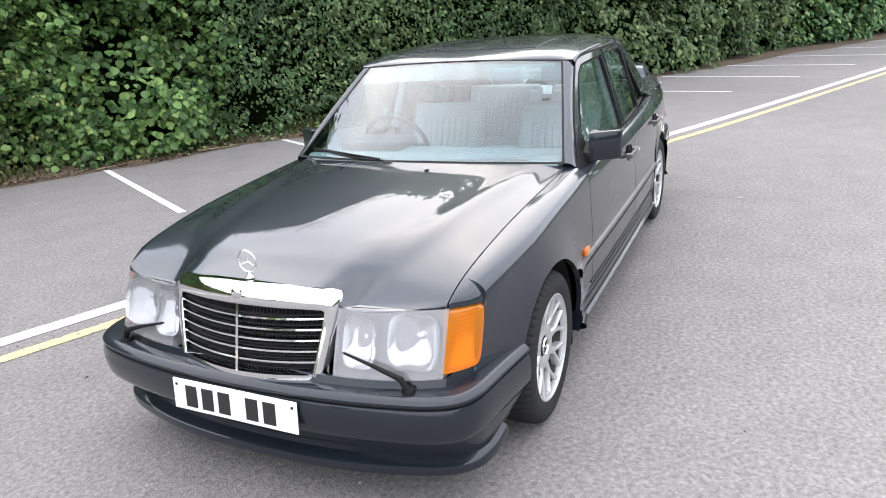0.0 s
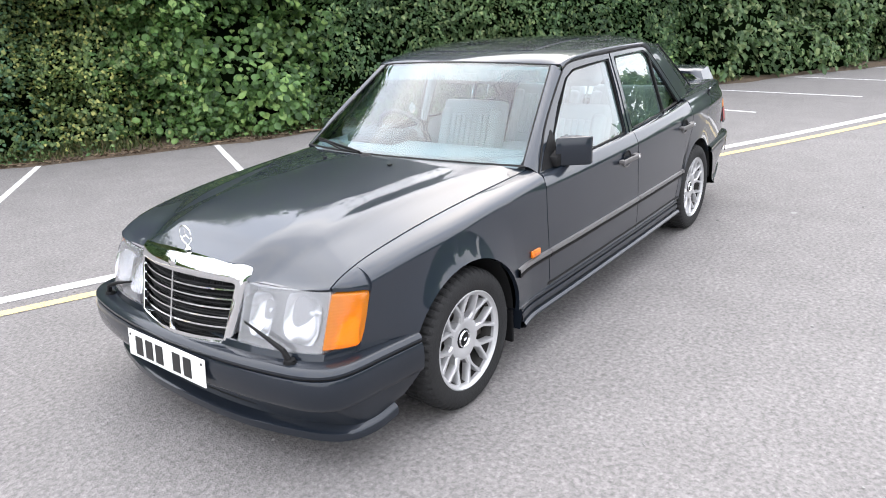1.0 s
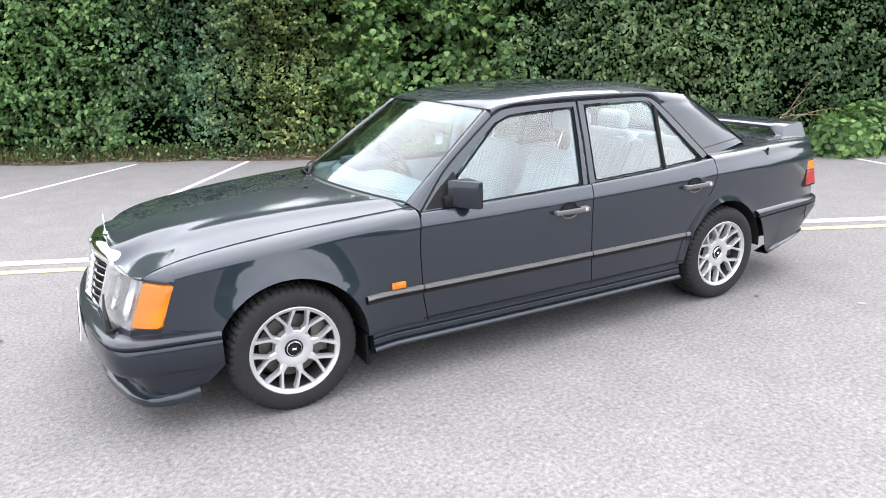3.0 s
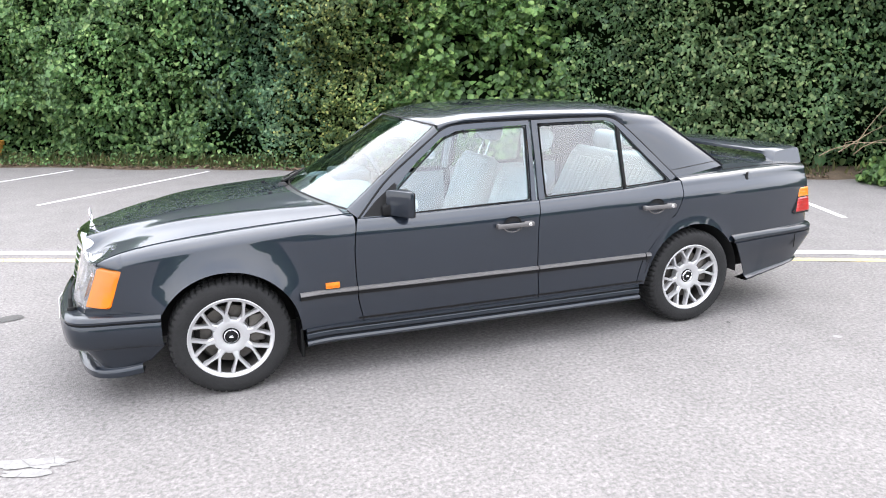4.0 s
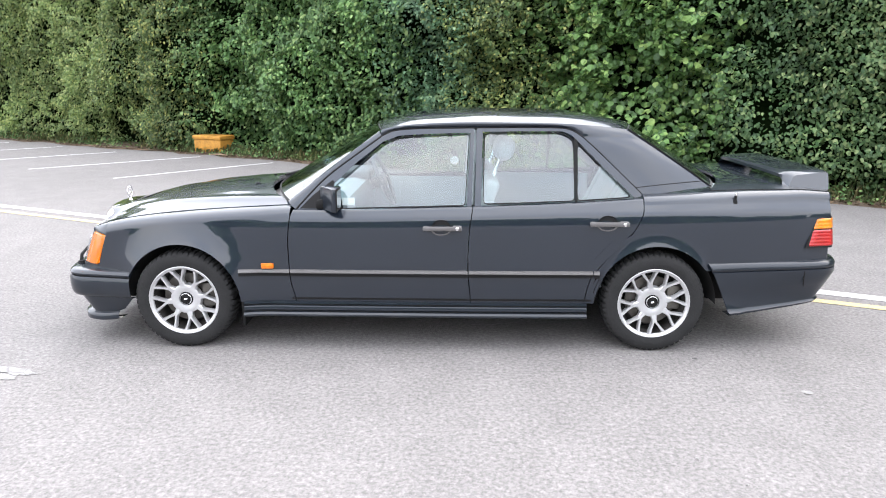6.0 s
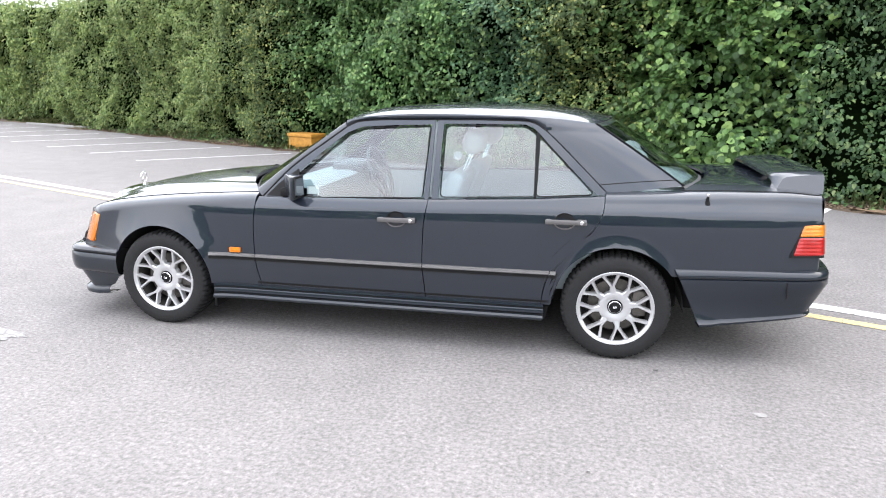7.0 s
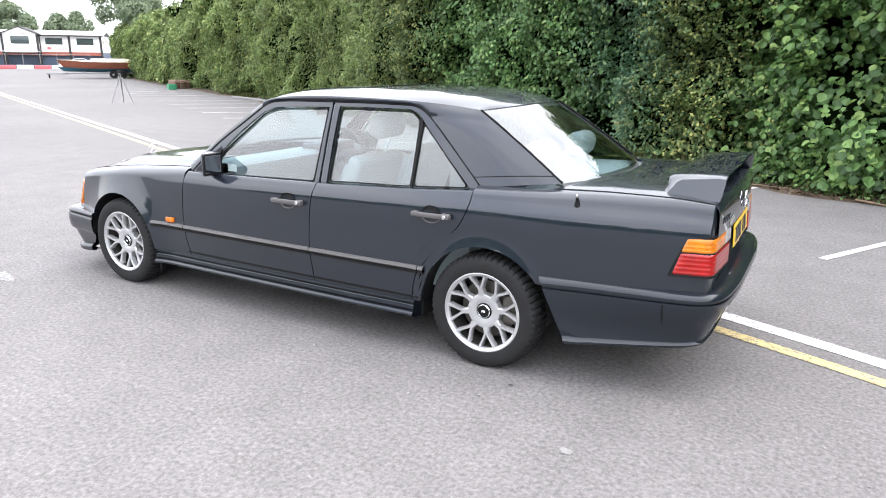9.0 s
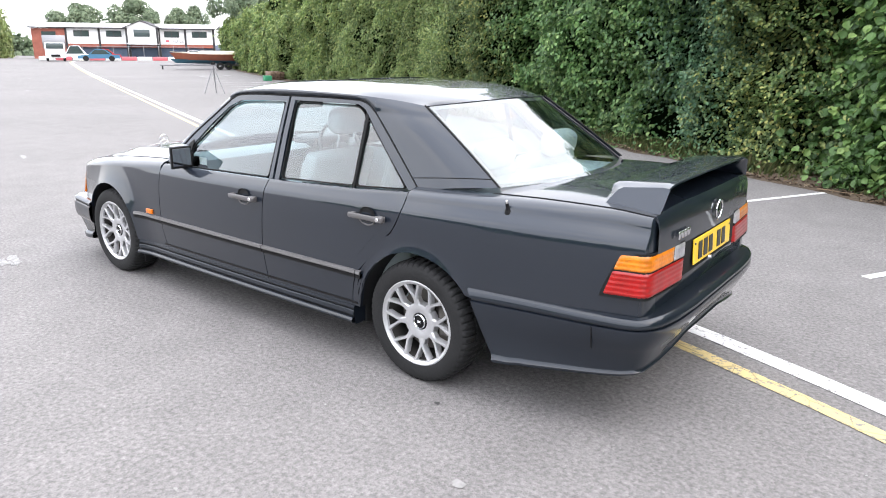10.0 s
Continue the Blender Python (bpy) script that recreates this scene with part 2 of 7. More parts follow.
haze(M_LAMPGLASS, (0.45, 0.45, 0.47), 0.20, 22, "Y", 0.5)
M_AMBERGLASS = haze(glass("amber_lens_glass", (1.0, 0.40, 0.015), 0.04, 0.05), (0.88, 0.27, 0.008), 0.40, 30, "Z", 0.15)
M_AMBER = lens_plastic("amber_lens", (0.70, 0.175, 0.004))
M_RED = lens_plastic("red_lens", (0.30, 0.004, 0.004))
M_TAILAMBER = lens_plastic("tail_amber_lens", (0.58, 0.17, 0.005))
M_CLEARLENS = lens_plastic("clear_reversing_lens", (0.34, 0.33, 0.34))
M_LEATHER = material("pale_grey_leather", (0.35, 0.39, 0.40), 0.5, 0, 0, 0.08, 10, 90, 0.2, 150)
M_CABIN = material("grey_cabin_plastic", (0.29, 0.34, 0.355), 0.6, 0, 0, 0.08, 6, 90, 0.1, 200)
M_HEADLINING = material("pale_headlining", (0.42, 0.43, 0.42), 0.9, 0, 0, 0.05)
M_DASHTOP = material("grey_dashboard_vinyl", (0.17, 0.20, 0.21), 0.6, 0, 0, 0.08, 6, 90, 0.1, 200)
M_DASH = material("dark_dashboard", (0.055, 0.06, 0.065), 0.6, 0, 0, 0.1)
M_PLATE_W = material("white_reflective_plate", (0.82, 0.82, 0.80), 0.35, 0, 0.3, 0.03)
M_PLATE_Y = material("yellow_reflective_plate", (0.85, 0.55, 0.02), 0.35, 0, 0.3, 0.03)
M_BLACK = material("black_plate_bars", (0.012, 0.012, 0.012), 0.4, 0, 0.2, 0.1)
M_ASPHALT = asphalt_material()
M_WHITE = worn_paint("white_road_paint", (0.66, 0.65, 0.64), 0.42)
M_WORNWHITE = worn_paint("worn_white_road_paint", (0.29, 0.285, 0.28), 0.54)
M_YELLOW = worn_paint("yellow_road_paint", (0.62, 0.49, 0.23), 0.46)


# ---- mesh helpers ----
def curve(pts):
    """A smooth function through the points (x, value)."""
    xs = np.array([p[0] for p in pts], float)
    ys = np.array([p[1] for p in pts], float)
    d = np.diff(ys) / np.diff(xs)
    m = np.empty(len(xs))
    m[0], m[-1] = d[0], d[-1]
    for i in range(1, len(xs) - 1):
        m[i] = 0 if d[i - 1] * d[i] <= 0 else 2 * d[i - 1] * d[i] / (d[i - 1] + d[i])

    def at(x):
        x = min(max(x, xs[0]), xs[-1])
        i = min(int(np.searchsorted(xs, x, "right")) - 1, len(xs) - 2)
        h = xs[i + 1] - xs[i]
        s = (x - xs[i]) / h
        return float((2 * s**3 - 3 * s**2 + 1) * ys[i] + (s**3 - 2 * s**2 + s) * h * m[i] + (3 * s**2 - 2 * s**3) * ys[i + 1] + (s**3 - s**2) * h * m[i + 1])
    return at


def lerp(a, b, s):
    return a + (b - a) * s


def part(name, bm, mat, parent, label="", sharp=35, smooth=True):
    """Links a bmesh as one mesh object under a thing or a part."""
    me = bpy.data.meshes.new(name)
    bm.to_mesh(me)
    bm.free()
    me.materials.append(mat)
    if smooth:
        me.shade_smooth()
        me.set_sharp_from_angle(angle=radians(sharp))
    ob = new(name, me)
    ob.parent = parent
    if label:
        tagged(ob, label)
    return ob


def single(name, bm, mat, label, category, group="", kind="", sharp=35, smooth=True):
    """Links a bmesh as a thing of its own."""
    return tagged(part(name, bm, mat, None, "", sharp, smooth), label, category, group, kind)


def thing(name, label, category, group="", m=None, kind=""):
    ob = new(name)
    if m is not None:
        ob.matrix_basis = m
    return tagged(ob, label, category, group, kind)


def grid(cols, rim=0.0, inward=(0, 1, 0), bm=None):
    """A sheet from columns of points, with its border turned inwards by rim."""
    bm = bm or bmesh.new()
    v = [[bm.verts.new(p) for p in c] for c in cols]
    nu, nv = len(v), len(v[0])
    for i in range(nu - 1):
        for j in range(nv - 1):
            try:
                bm.faces.new((v[i][j], v[i + 1][j], v[i + 1][j + 1], v[i][j + 1]))
            except ValueError:
                pass
    if rim:
        ring = [v[i][0] for i in range(nu)] + [v[-1][j] for j in range(1, nv)] + [v[i][-1] for i in range(nu - 2, -1, -1)] + [v[0][j] for j in range(nv - 2, 0, -1)]
        off = Vector(inward) * rim
        a = [bm.verts.new(r.co) for r in ring]
        b = [bm.verts.new(r.co + off) for r in ring]
        for k in range(len(ring)):
            q = (k + 1) % len(ring)
            bm.faces.new((a[k], a[q], b[q], b[k]))
    return bm


def thick(bm, depth):
    """Gives an open sheet a back, depth behind it."""
    bmesh.ops.recalc_face_normals(bm, faces=bm.faces[:])
    bmesh.ops.solidify(bm, geom=bm.faces[:], thickness=depth)
    return bm


def box(sx, sy, sz, at=(0, 0, 0), r=0.0, seg=2, rot=None, bm=None):
    """A block with rounded edges, centred on at."""
    own = bmesh.new()
    bmesh.ops.create_cube(own, size=1.0)
    bmesh.ops.scale(own, vec=(sx, sy, sz), verts=own.verts[:])
    if r:
        bmesh.ops.bevel(own, geom=own.edges[:], offset=r, segments=seg, profile=0.5, affect="EDGES")
    if rot is not None:
        bmesh.ops.transform(own, matrix=rot, verts=own.verts[:])
    bmesh.ops.translate(own, vec=at, verts=own.verts[:])
    return merge(bm, own)


def merge(bm, own):
    """Adds own to bm, where there is one."""
    if bm is None:
        return own
    me = bpy.data.meshes.new("scratch")
    own.to_mesh(me)
    own.free()
    bm.from_mesh(me)
    bpy.data.meshes.remove(me)
    return bm


def lathe(profile, seg=48, axis="y", bm=None, arc=(0, 360)):
    """Turns points (radius, along) round an axis."""
    own = bmesh.new()
    full = arc[1] - arc[0] >= 360
    n = seg if full else seg + 1
    rings = []
    for i in range(n):
        a = radians(arc[0] + (arc[1] - arc[0]) * i / seg)
        c, s = math.cos(a), math.sin(a)
        rings.append([own.verts.new({"y": (r * c, h, r * s), "x": (h, r * c, r * s), "z": (r * c, r * s, h)}[axis]) for r, h in profile])
    for i in range(n if full else n - 1):
        q = (i + 1) % n
        for j in range(len(profile) - 1):
            try:
                own.faces.new((rings[i][j], rings[q][j], rings[q][j + 1], rings[i][j + 1]))
            except ValueError:
                pass
    bmesh.ops.remove_doubles(own, verts=own.verts[:], dist=1e-6)
    return merge(bm, own)


def tube(points, radius, seg=8, bm=None):
    """A round bar along points."""
    own = bmesh.new()
    pts = [Vector(p) for p in points]
    rad = radius if isinstance(radius, (list, tuple)) else [radius] * len(pts)
    rings = []
    for i, p in enumerate(pts):
        d = (pts[min(i + 1, len(pts) - 1)] - pts[max(i - 1, 0)]).normalized()
        side = d.cross(Vector((0, 0, 1)))
        if side.length < 0.05:
            side = d.cross(Vector((1, 0, 0)))
        side.normalize()
        up = side.cross(d)
        rings.append([own.verts.new(p + rad[i] * (math.cos(2 * math.pi * k / seg) * side + math.sin(2 * math.pi * k / seg) * up)) for k in range(seg)])
    for i in range(len(pts) - 1):
        for k in range(seg):
            own.faces.new((rings[i][k], rings[i][(k + 1) % seg], rings[i + 1][(k + 1) % seg], rings[i + 1][k]))
    own.faces.new(rings[0])
    own.faces.new(rings[-1])
    return merge(bm, own)


def sweep(path, profile, close=False, bm=None):
    """Sweeps a profile of (outwards, z) along stations (x, y, outward x, outward y, z scale about z0, z0)."""
    cols = []
    for x, y, ox, oy, k, z0 in path:
        cols.append([(x + ox * o, y + oy * o, z0 + (z - z0) * k) for o, z in profile])
    return grid(cols, bm=bm)


def prism(outline, depth, plane="xz", at=0.0, bm=None):
    """A flat plate from an outline in a plane, depth thick."""
    own = bmesh.new()
    put = {"xz": lambda a, b, d: (a, at + d, b), "yz": lambda a, b, d: (at + d, a, b), "xy": lambda a, b, d: (a, b, at + d)}[plane]
    f = [own.verts.new(put(a, b, 0)) for a, b in outline]
    g = [own.verts.new(put(a, b, depth)) for a, b in outline]
    own.faces.new(f)
    own.faces.new(g[::-1])
    for i in range(len(f)):
        j = (i + 1) % len(f)
        own.faces.new((f[i], g[i], g[j], f[j]))
    bmesh.ops.recalc_face_normals(own, faces=own.faces[:])
    return merge(bm, own)


def mirrored(ob, name=None):
    """The same part on the other side of the car, mesh mirrored, with its own parts."""
    me = ob.data.copy()
    me.transform(Matrix.Diagonal((1, -1, 1, 1)))
    me.flip_normals()
    o = new(name or ob.name, me)
    o.parent = ob.parent
    flip = Matrix.Diagonal((1, -1, 1, 1))
    o.matrix_basis = flip @ ob.matrix_basis @ flip
    o.visible_shadow = ob.visible_shadow
    if "label" in ob:
        o["label"] = ob["label"]
    for c in list(ob.children):
        cm = mirrored(c)
        cm.parent = o
    return o


# ---- ground ----
def ground_z(x, y):
    """Level, but for a slight rise towards the far buildings."""
    s = min(1.0, max(0.0, (-0.903 * x + 0.43 * y - 52) / 40))
    return 0.40 * s * s * (3 - 2 * s)


xs = [-700, -400, -250, -180, -150, -135, -120, -110, -100, -95] + [-90 + 3 * i for i in range(16)] + [-40, -30, -20, -10, 0, 10, 20, 30, 50, 80, 150, 300, 700]
ys = [-700, -300, -150, -80, -50, -30, -20, -10] + [3 * i for i in range(34)] + [110, 130, 160, 220, 350, 700]
ground = part("ground", grid([[(x, y, ground_z(x, y)) for y in ys] for x in xs]), M_ASPHALT, None)
tagged(ground, "pale grey worn tarmac of an open car park", "ground", kind="structure")


def stripe(name, a, b, width, mat, label, group="", z=0.004):
    """A painted line from a to b, lying on the ground."""
    a, b = Vector((*a, z)), Vector((*b, z))
    d = (b - a).normalized()
    s = Vector((-d.y, d.x, 0)) * width / 2
    n = max(2, int((b - a).length / 0.5))
    bm = grid([[lerp(a, b, i / n) - s, lerp(a, b, i / n) + s] for i in range(n + 1)])
    return single(name, bm, mat, label, "road marking", group, "structure")


def long_line(name, off, width, mat, label):
    cols = []
    for i in range(241):
        x = -88 + i * 0.6
        y = 2.22 - 0.425 * x + off * 1.087 + 0.12 * math.exp(-((x - 4.3) / 1.7) ** 2)   # laid by hand: it wavers
        if x < -72:
            y += 0.02 * (x + 72) ** 2
        s = Vector((0.391, 0.92, 0)) * width / 2
        c = Vector((x, y, 0.004 + (0.012 if x < -45 else 0) + ground_z(x, y)))
        cols.append([c - s, c + s])
    return single(name, grid(cols), mat, label, "road marking", "", "structure")


long_line("white_edge_line", -0.065, 0.125, M_WHITE, "long solid white line worn at its edges")
long_line("yellow_edge_line", -0.315, 0.095, M_YELLOW, "long solid yellow line beside the white line")
BAYS = [((10.23, -0.98), (10.7, 1.55)), ((8.28, 0.07), (8.9, 2.55)), ((6.39, 1.09), (7.5, 3.9)), ((4.32, 2.46), (5.75, 5.0)), ((2.13, 3.28), (3.65, 6.15)), ((-0.03, 4.55), (1.69, 7.04)), ((-2.0, 5.46), (0.1, 7.7)), ((-4.12, 6.56), (-2.05, 8.82)), ((-6.3, 7.75), (-3.9, 9.9)), ((-8.3, 8.9), (-6.2, 10.9))]
BAYS += [((12.25 + 2.05 * k, -2.05 - 1.07 * k), (12.9 + 2.05 * k, 0.5 - 1.07 * k)) for k in range(5)]
BAYS += [((-10.4 - 2.08 * k, 10.05 + 1.12 * k), (-8.2 - 2.08 * k, 12.2 + 1.12 * k)) for k in range(14)]
for near, far in BAYS:
    stripe("bay_line", near, far, 0.075, M_WHITE, "thin white parking bay line ending at the hedge", "parking bay lines")


# ---- the saloon car: front axle at x = 0, nose towards -x ----
car = thing("saloon_car", "dark grey four-door saloon with silver alloy wheels, parked on tarmac", "car", m=pose(0, 0.043, 0, 0, 0, -0.45))
HUB_Z, ARCH_R, ARCH_H = 0.299, 0.352, 0.348
WIDE = curve([(-0.70, 0.68), (-0.60, 0.735), (-0.48, 0.775), (-0.30, 0.808), (0.0, 0.834), (0.5, 0.848), (1.1, 0.855), (1.75, 0.857), (2.4, 0.852), (2.8, 0.842), (3.1, 0.822), (3.4, 0.79), (3.65, 0.75), (3.80, 0.715), (3.9, 0.68)])
DROP = curve([(0.15, 0.05), (0.25, 0.022), (0.35, 0.008), (0.45, 0.001), (0.52, 0.0), (0.60, 0.003), (0.68, 0.0074), (0.72, 0.0104), (0.76, 0.0142), (0.792, 0.0182), (0.800, 0.0208), (0.85, 0.0490), (0.90, 0.081), (0.95, 0.116)])

CREASE_UP = curve([(0.5, 0.0), (0.9, 0.0), (1.7, 0.013), (2.3, 0.028), (2.8, 0.036), (3.3, 0.038), (3.9, 0.034)])   # the shoulder crease climbs to the rear


def side_y(x, z):
    """Half the body's width at a place on its flank, with flared wheel arches."""
    y = WIDE(x) - DROP(z - CREASE_UP(x) * min(1.0, max(0.0, (z - 0.55) / 0.2)))
    for hx, a, reach in ((0.0, 0.032, 0.19), (2.80, 0.008, 0.09)):
        r = math.hypot(x - hx, (z - HUB_Z) * ARCH_R / ARCH_H) - ARCH_R
        if r < reach:
            y += a * (1 - max(0.0, r) / reach) ** 2
    return y


def flank(x, z, out=0.0):
    return (x, -side_y(x, z) - out, z)


def arch_z(x, low):
    """The lower edge of the flank: the wheel arches, or low."""
    for hx in (0.0, 2.80):
        if abs(x - hx) < ARCH_R:
            return max(low, HUB_Z + ARCH_H * math.sqrt(1 - ((x - hx) / ARCH_R) ** 2))
    return low


def arch_stations(hx, lo, hi):
    """Stations along x that follow an arch closely."""
    xs = [hx + ARCH_R * math.cos(radians(a)) for a in np.linspace(180, 0, 41)]
    return [x for x in xs if lo < x < hi]


def spaced(a, b, n):
    return [lerp(a, b, i / n) for i in range(n + 1)]


# seams between the panels, as x over z
SEAM_A = curve([(0.20, 0.70), (0.31, 0.680), (0.45, 0.654), (0.65, 0.648), (0.80, 0.662), (0.88, 0.69)])
SEAM_B = curve([(0.20, 1.725), (0.31, 1.720), (0.52, 1.703), (0.70, 1.708), (0.88, 1.732), (0.95, 1.74)])
SEAM_C = curve([(0.20, 2.38), (0.31, 2.39), (0.44, 2.415), (0.56, 2.50), (0.68, 2.62), (0.78, 2.685), (0.86, 2.712), (0.93, 2.715)])
BELT = curve([(0.6, 0.842), (0.93, 0.846), (1.7, 0.864), (2.3, 0.886), (2.75, 0.913), (3.2, 0.93)])
NOSE = curve([(0.44, -0.560), (0.50, -0.537), (0.60, -0.502), (0.66, -0.478), (0.70, -0.464), (0.76, -0.456)])
# bonnet-to-wing seam: half width and height over x
BON_Y = curve([(-0.62, 0.685), (-0.4, 0.695), (0.0, 0.708), (0.4, 0.722), (0.7, 0.735)])
BON_Z = curve([(-0.70, 0.660), (-0.62, 0.690), (-0.58, 0.708), (-0.54, 0.728), (-0.46, 0.754), (-0.36, 0.775), (-0.07, 0.813), (0.25, 0.840), (0.70, 0.868)])
# boot-to-quarter seam
BOOT_Y = curve([(2.7, 0.70), (3.1, 0.675), (3.4, 0.655), (3.84, 0.625)])
BOOT_Z = curve([(2.7, 0.935), (3.1, 0.945), (3.4, 0.952), (3.65, 0.950), (3.84, 0.935)])
LOW = 0.30


def flank_columns(xs_of_v, low, top, n=16):
    """Columns of flank points: each station gives x for a share v of the height."""
    cols = []
    for f in xs_of_v:
        col = []
        for j in range(n + 1):
            v = j / n
            z = lerp(low, 0.85, v)
            for _ in range(6):
                x = f(z)
                z = lerp(arch_z(x, low), top(x), v)
            col.append(flank(x, z))
        cols.append(col)
    return cols


def cap(cols, seam_y, seam_z, n=7):
    """Rolls the top of the columns over to a seam on the upper side."""
    out = []
    for c in cols:
        x, y, z = c[-1]
        ty, tz = -seam_y(x), seam_z(x)
        roll = []
        for k in range(1, n + 1):
            a = k / n * math.pi / 2
            roll.append((x, y + (ty - y) * (1 - math.cos(a)), z + (tz - z) * math.sin(a)))
        out.append(c + roll)
    return out


GAP = 0.0028
# front wing
xs = [-0.40] + arch_stations(0.0, -0.40, 0.60)
wing_fs = [(lambda z, s=s: lerp(NOSE(z), -0.40, s)) for s in (0, 0.25, 0.5, 0.75)]
wing_fs += [(lambda z, x=x: x) for x in xs]
wing_fs += [(lambda z, s=s: lerp(0.36, SEAM_A(z) - GAP, s)) for s in (0.25, 0.5, 0.75, 1.0)]
cols = flank_columns(wing_fs, LOW, lambda x: BON_Z(x) - 0.055, 26)
for c in cols:
    for j, p in enumerate(c):
        if p[0] < -0.33 and p[2] < 0.47:
            c[j] = flank(p[0], 0.47)
cols = cap(cols, BON_Y, BON_Z)
wing_bm = grid(cols, 0.02, (0, 1, -0.2))


def lamp_corner(q):
    """Plan of the indicator from its inner end round to the wing."""
    if q < 0.35:
        return lerp(-0.655, -0.620, q / 0.35), lerp(0.690, 0.724, q / 0.35)
    q = (q - 0.35) / 0.65
    return lerp(-0.620, -0.540, q), lerp(0.724, 0.768, 1 - (1 - q) ** 1.6)


def lamp_top(q):
    return 0.690 - 0.010 * q - 0.012 * max(0.0, q - 0.8) / 0.2


tip = []
for i in range(13):
    q = i / 12
    x, yo = lamp_corner(q)
    x += 0.078
    yo = max(yo - 0.004, BON_Y(x) + 0.003)
    zb = lamp_top(q) + 0.003
    zt, yt = BON_Z(x), BON_Y(x)
    tip.append([(x + 0.006, -yo + 0.012, zb - 0.004)] + [(x, -yo + (yo - yt) * (1 - math.cos(k / 7 * math.pi / 2)), zb + (zt - zb) * math.sin(k / 7 * math.pi / 2)) for k in range(8)])
grid(tip, 0.015, (0.3, 0.3, -1), wing_bm)
front_wing = part("front_wing", wing_bm, M_PAINT, car)
mirrored(front_wing)

# doors


def door_panel(name, f0, f1, n):
    fs = [(lambda z, s=s: lerp(f0(z) + GAP, f1(z) - GAP, s)) for s in [i / n for i in range(n + 1)]]
    cols = flank_columns(fs, LOW, BELT, 40)
    for c in cols:
        x, y, z = c[-1]
        c.append((x, y + 0.006, z + 0.003))
        c.append((x, y + 0.02, z + 0.003))
    return part(name, grid(cols, 0.02), M_PAINT, car)


front_door = door_panel("front_door", SEAM_A, SEAM_B, 36)
rear_door = door_panel("rear_door", SEAM_B, SEAM_C, 44)

# rear quarter
quarter_fs = [(lambda z, s=s: lerp(SEAM_C(z) + GAP, 2.80, s)) for s in spaced(0, 0.95, 30)]
quarter_fs += [(lambda z, x=x: x) for x in [2.80] + arch_stations(2.80, 2.80, 3.16)]
quarter_fs += [(lambda z, x=x: x) for x in spaced(3.15, 3.834, 16)]
cols = flank_columns(quarter_fs, LOW, lambda x: BOOT_Z(max(x, 2.7)) - 0.05, 30)
for c in cols:
    for j, p in enumerate(c):
        if p[0] > 3.10 and p[2] < 0.50:
            c[j] = flank(p[0], 0.50)
cols = cap(cols, BOOT_Y, BOOT_Z)
quarter = part("rear_quarter_panel", grid(cols, 0.02), M_PAINT, car)
mirrored(quarter)

# wrapped rear corner, carried on from the end of the quarter panel
cols_end = []
for k in range(9):
    a = k / 8 * math.pi / 2
    cols_end.append([(p[0] - 0.002 + 0.032 * math.sin(a) - 0.05 * (p[2] - 0.5) * math.sin(a), p[1] + (-0.60 - p[1]) * (1 - math.cos(a)), p[2] - 0.02 * math.sin(a) * max(0.0, p[2] - 0.86) / 0.07) for p in cols[-1]])
mirrored(part("rear_corner", grid(cols_end, 0.015, (-1, 0.3, 0)), M_PAINT, car))

# wheel housings and underbody
for hx in (0.0, 2.80):
    hb = lathe([(ARCH_R + 0.006, -0.828), (ARCH_R + 0.006, -0.45), (0.02, -0.45)], 40, arc=(0, 180))
    bmesh.ops.translate(hb, vec=(hx, 0, HUB_Z), verts=hb.verts[:])
    mirrored(part("wheel_housing", hb, M_DARK, car))
for x0, x1, w, z0, z1 in ((-0.52, -0.37, 0.60, 0.24, 0.62), (0.37, 2.42, 0.77, 0.18, 0.40), (3.17, 3.72, 0.62, 0.26, 0.55), (-0.37, 3.17, 0.43, 0.20, 0.36)):
    part("underbody", box(x1 - x0, 2 * w, z1 - z0, ((x0 + x1) / 2, 0, (z0 + z1) / 2), 0.02), M_DARK, car)

# bonnet
RAISE = curve([(-0.72, 0.096), (-0.69, 0.090), (-0.62, 0.080), (-0.54, 0.068), (-0.45, 0.062), (0.0, 0.066), (0.4, 0.070), (0.7, 0.06)])


def bonnet_z(x, y):
    """Crowned bonnet with a soft crease to each side."""
    e = BON_Y(x)
    s = min(1.0, abs(y) / e)
    crease = 0.009 * math.exp(-((abs(y) - lerp(0.40, 0.62, (x + 0.7) / 1.3)) / 0.045) ** 2)
    u = min(1.0, max(0.0, (x + 0.69) / 0.58))
    f = u * u * (3 - 2 * u)
    w, yc = lerp(0.10, 0.36, u), lerp(0.325, 0.48, u)
    k = min(1.0, max(0.0, (yc + w / 2 - abs(y)) / w))
    k = k * k * (3 - 2 * k)
    return BON_Z(x) + 0.003 + RAISE(x) * lerp(0.86 * k + 0.14 * (1 - s**2), 1 - s**2.4, f) + crease * f


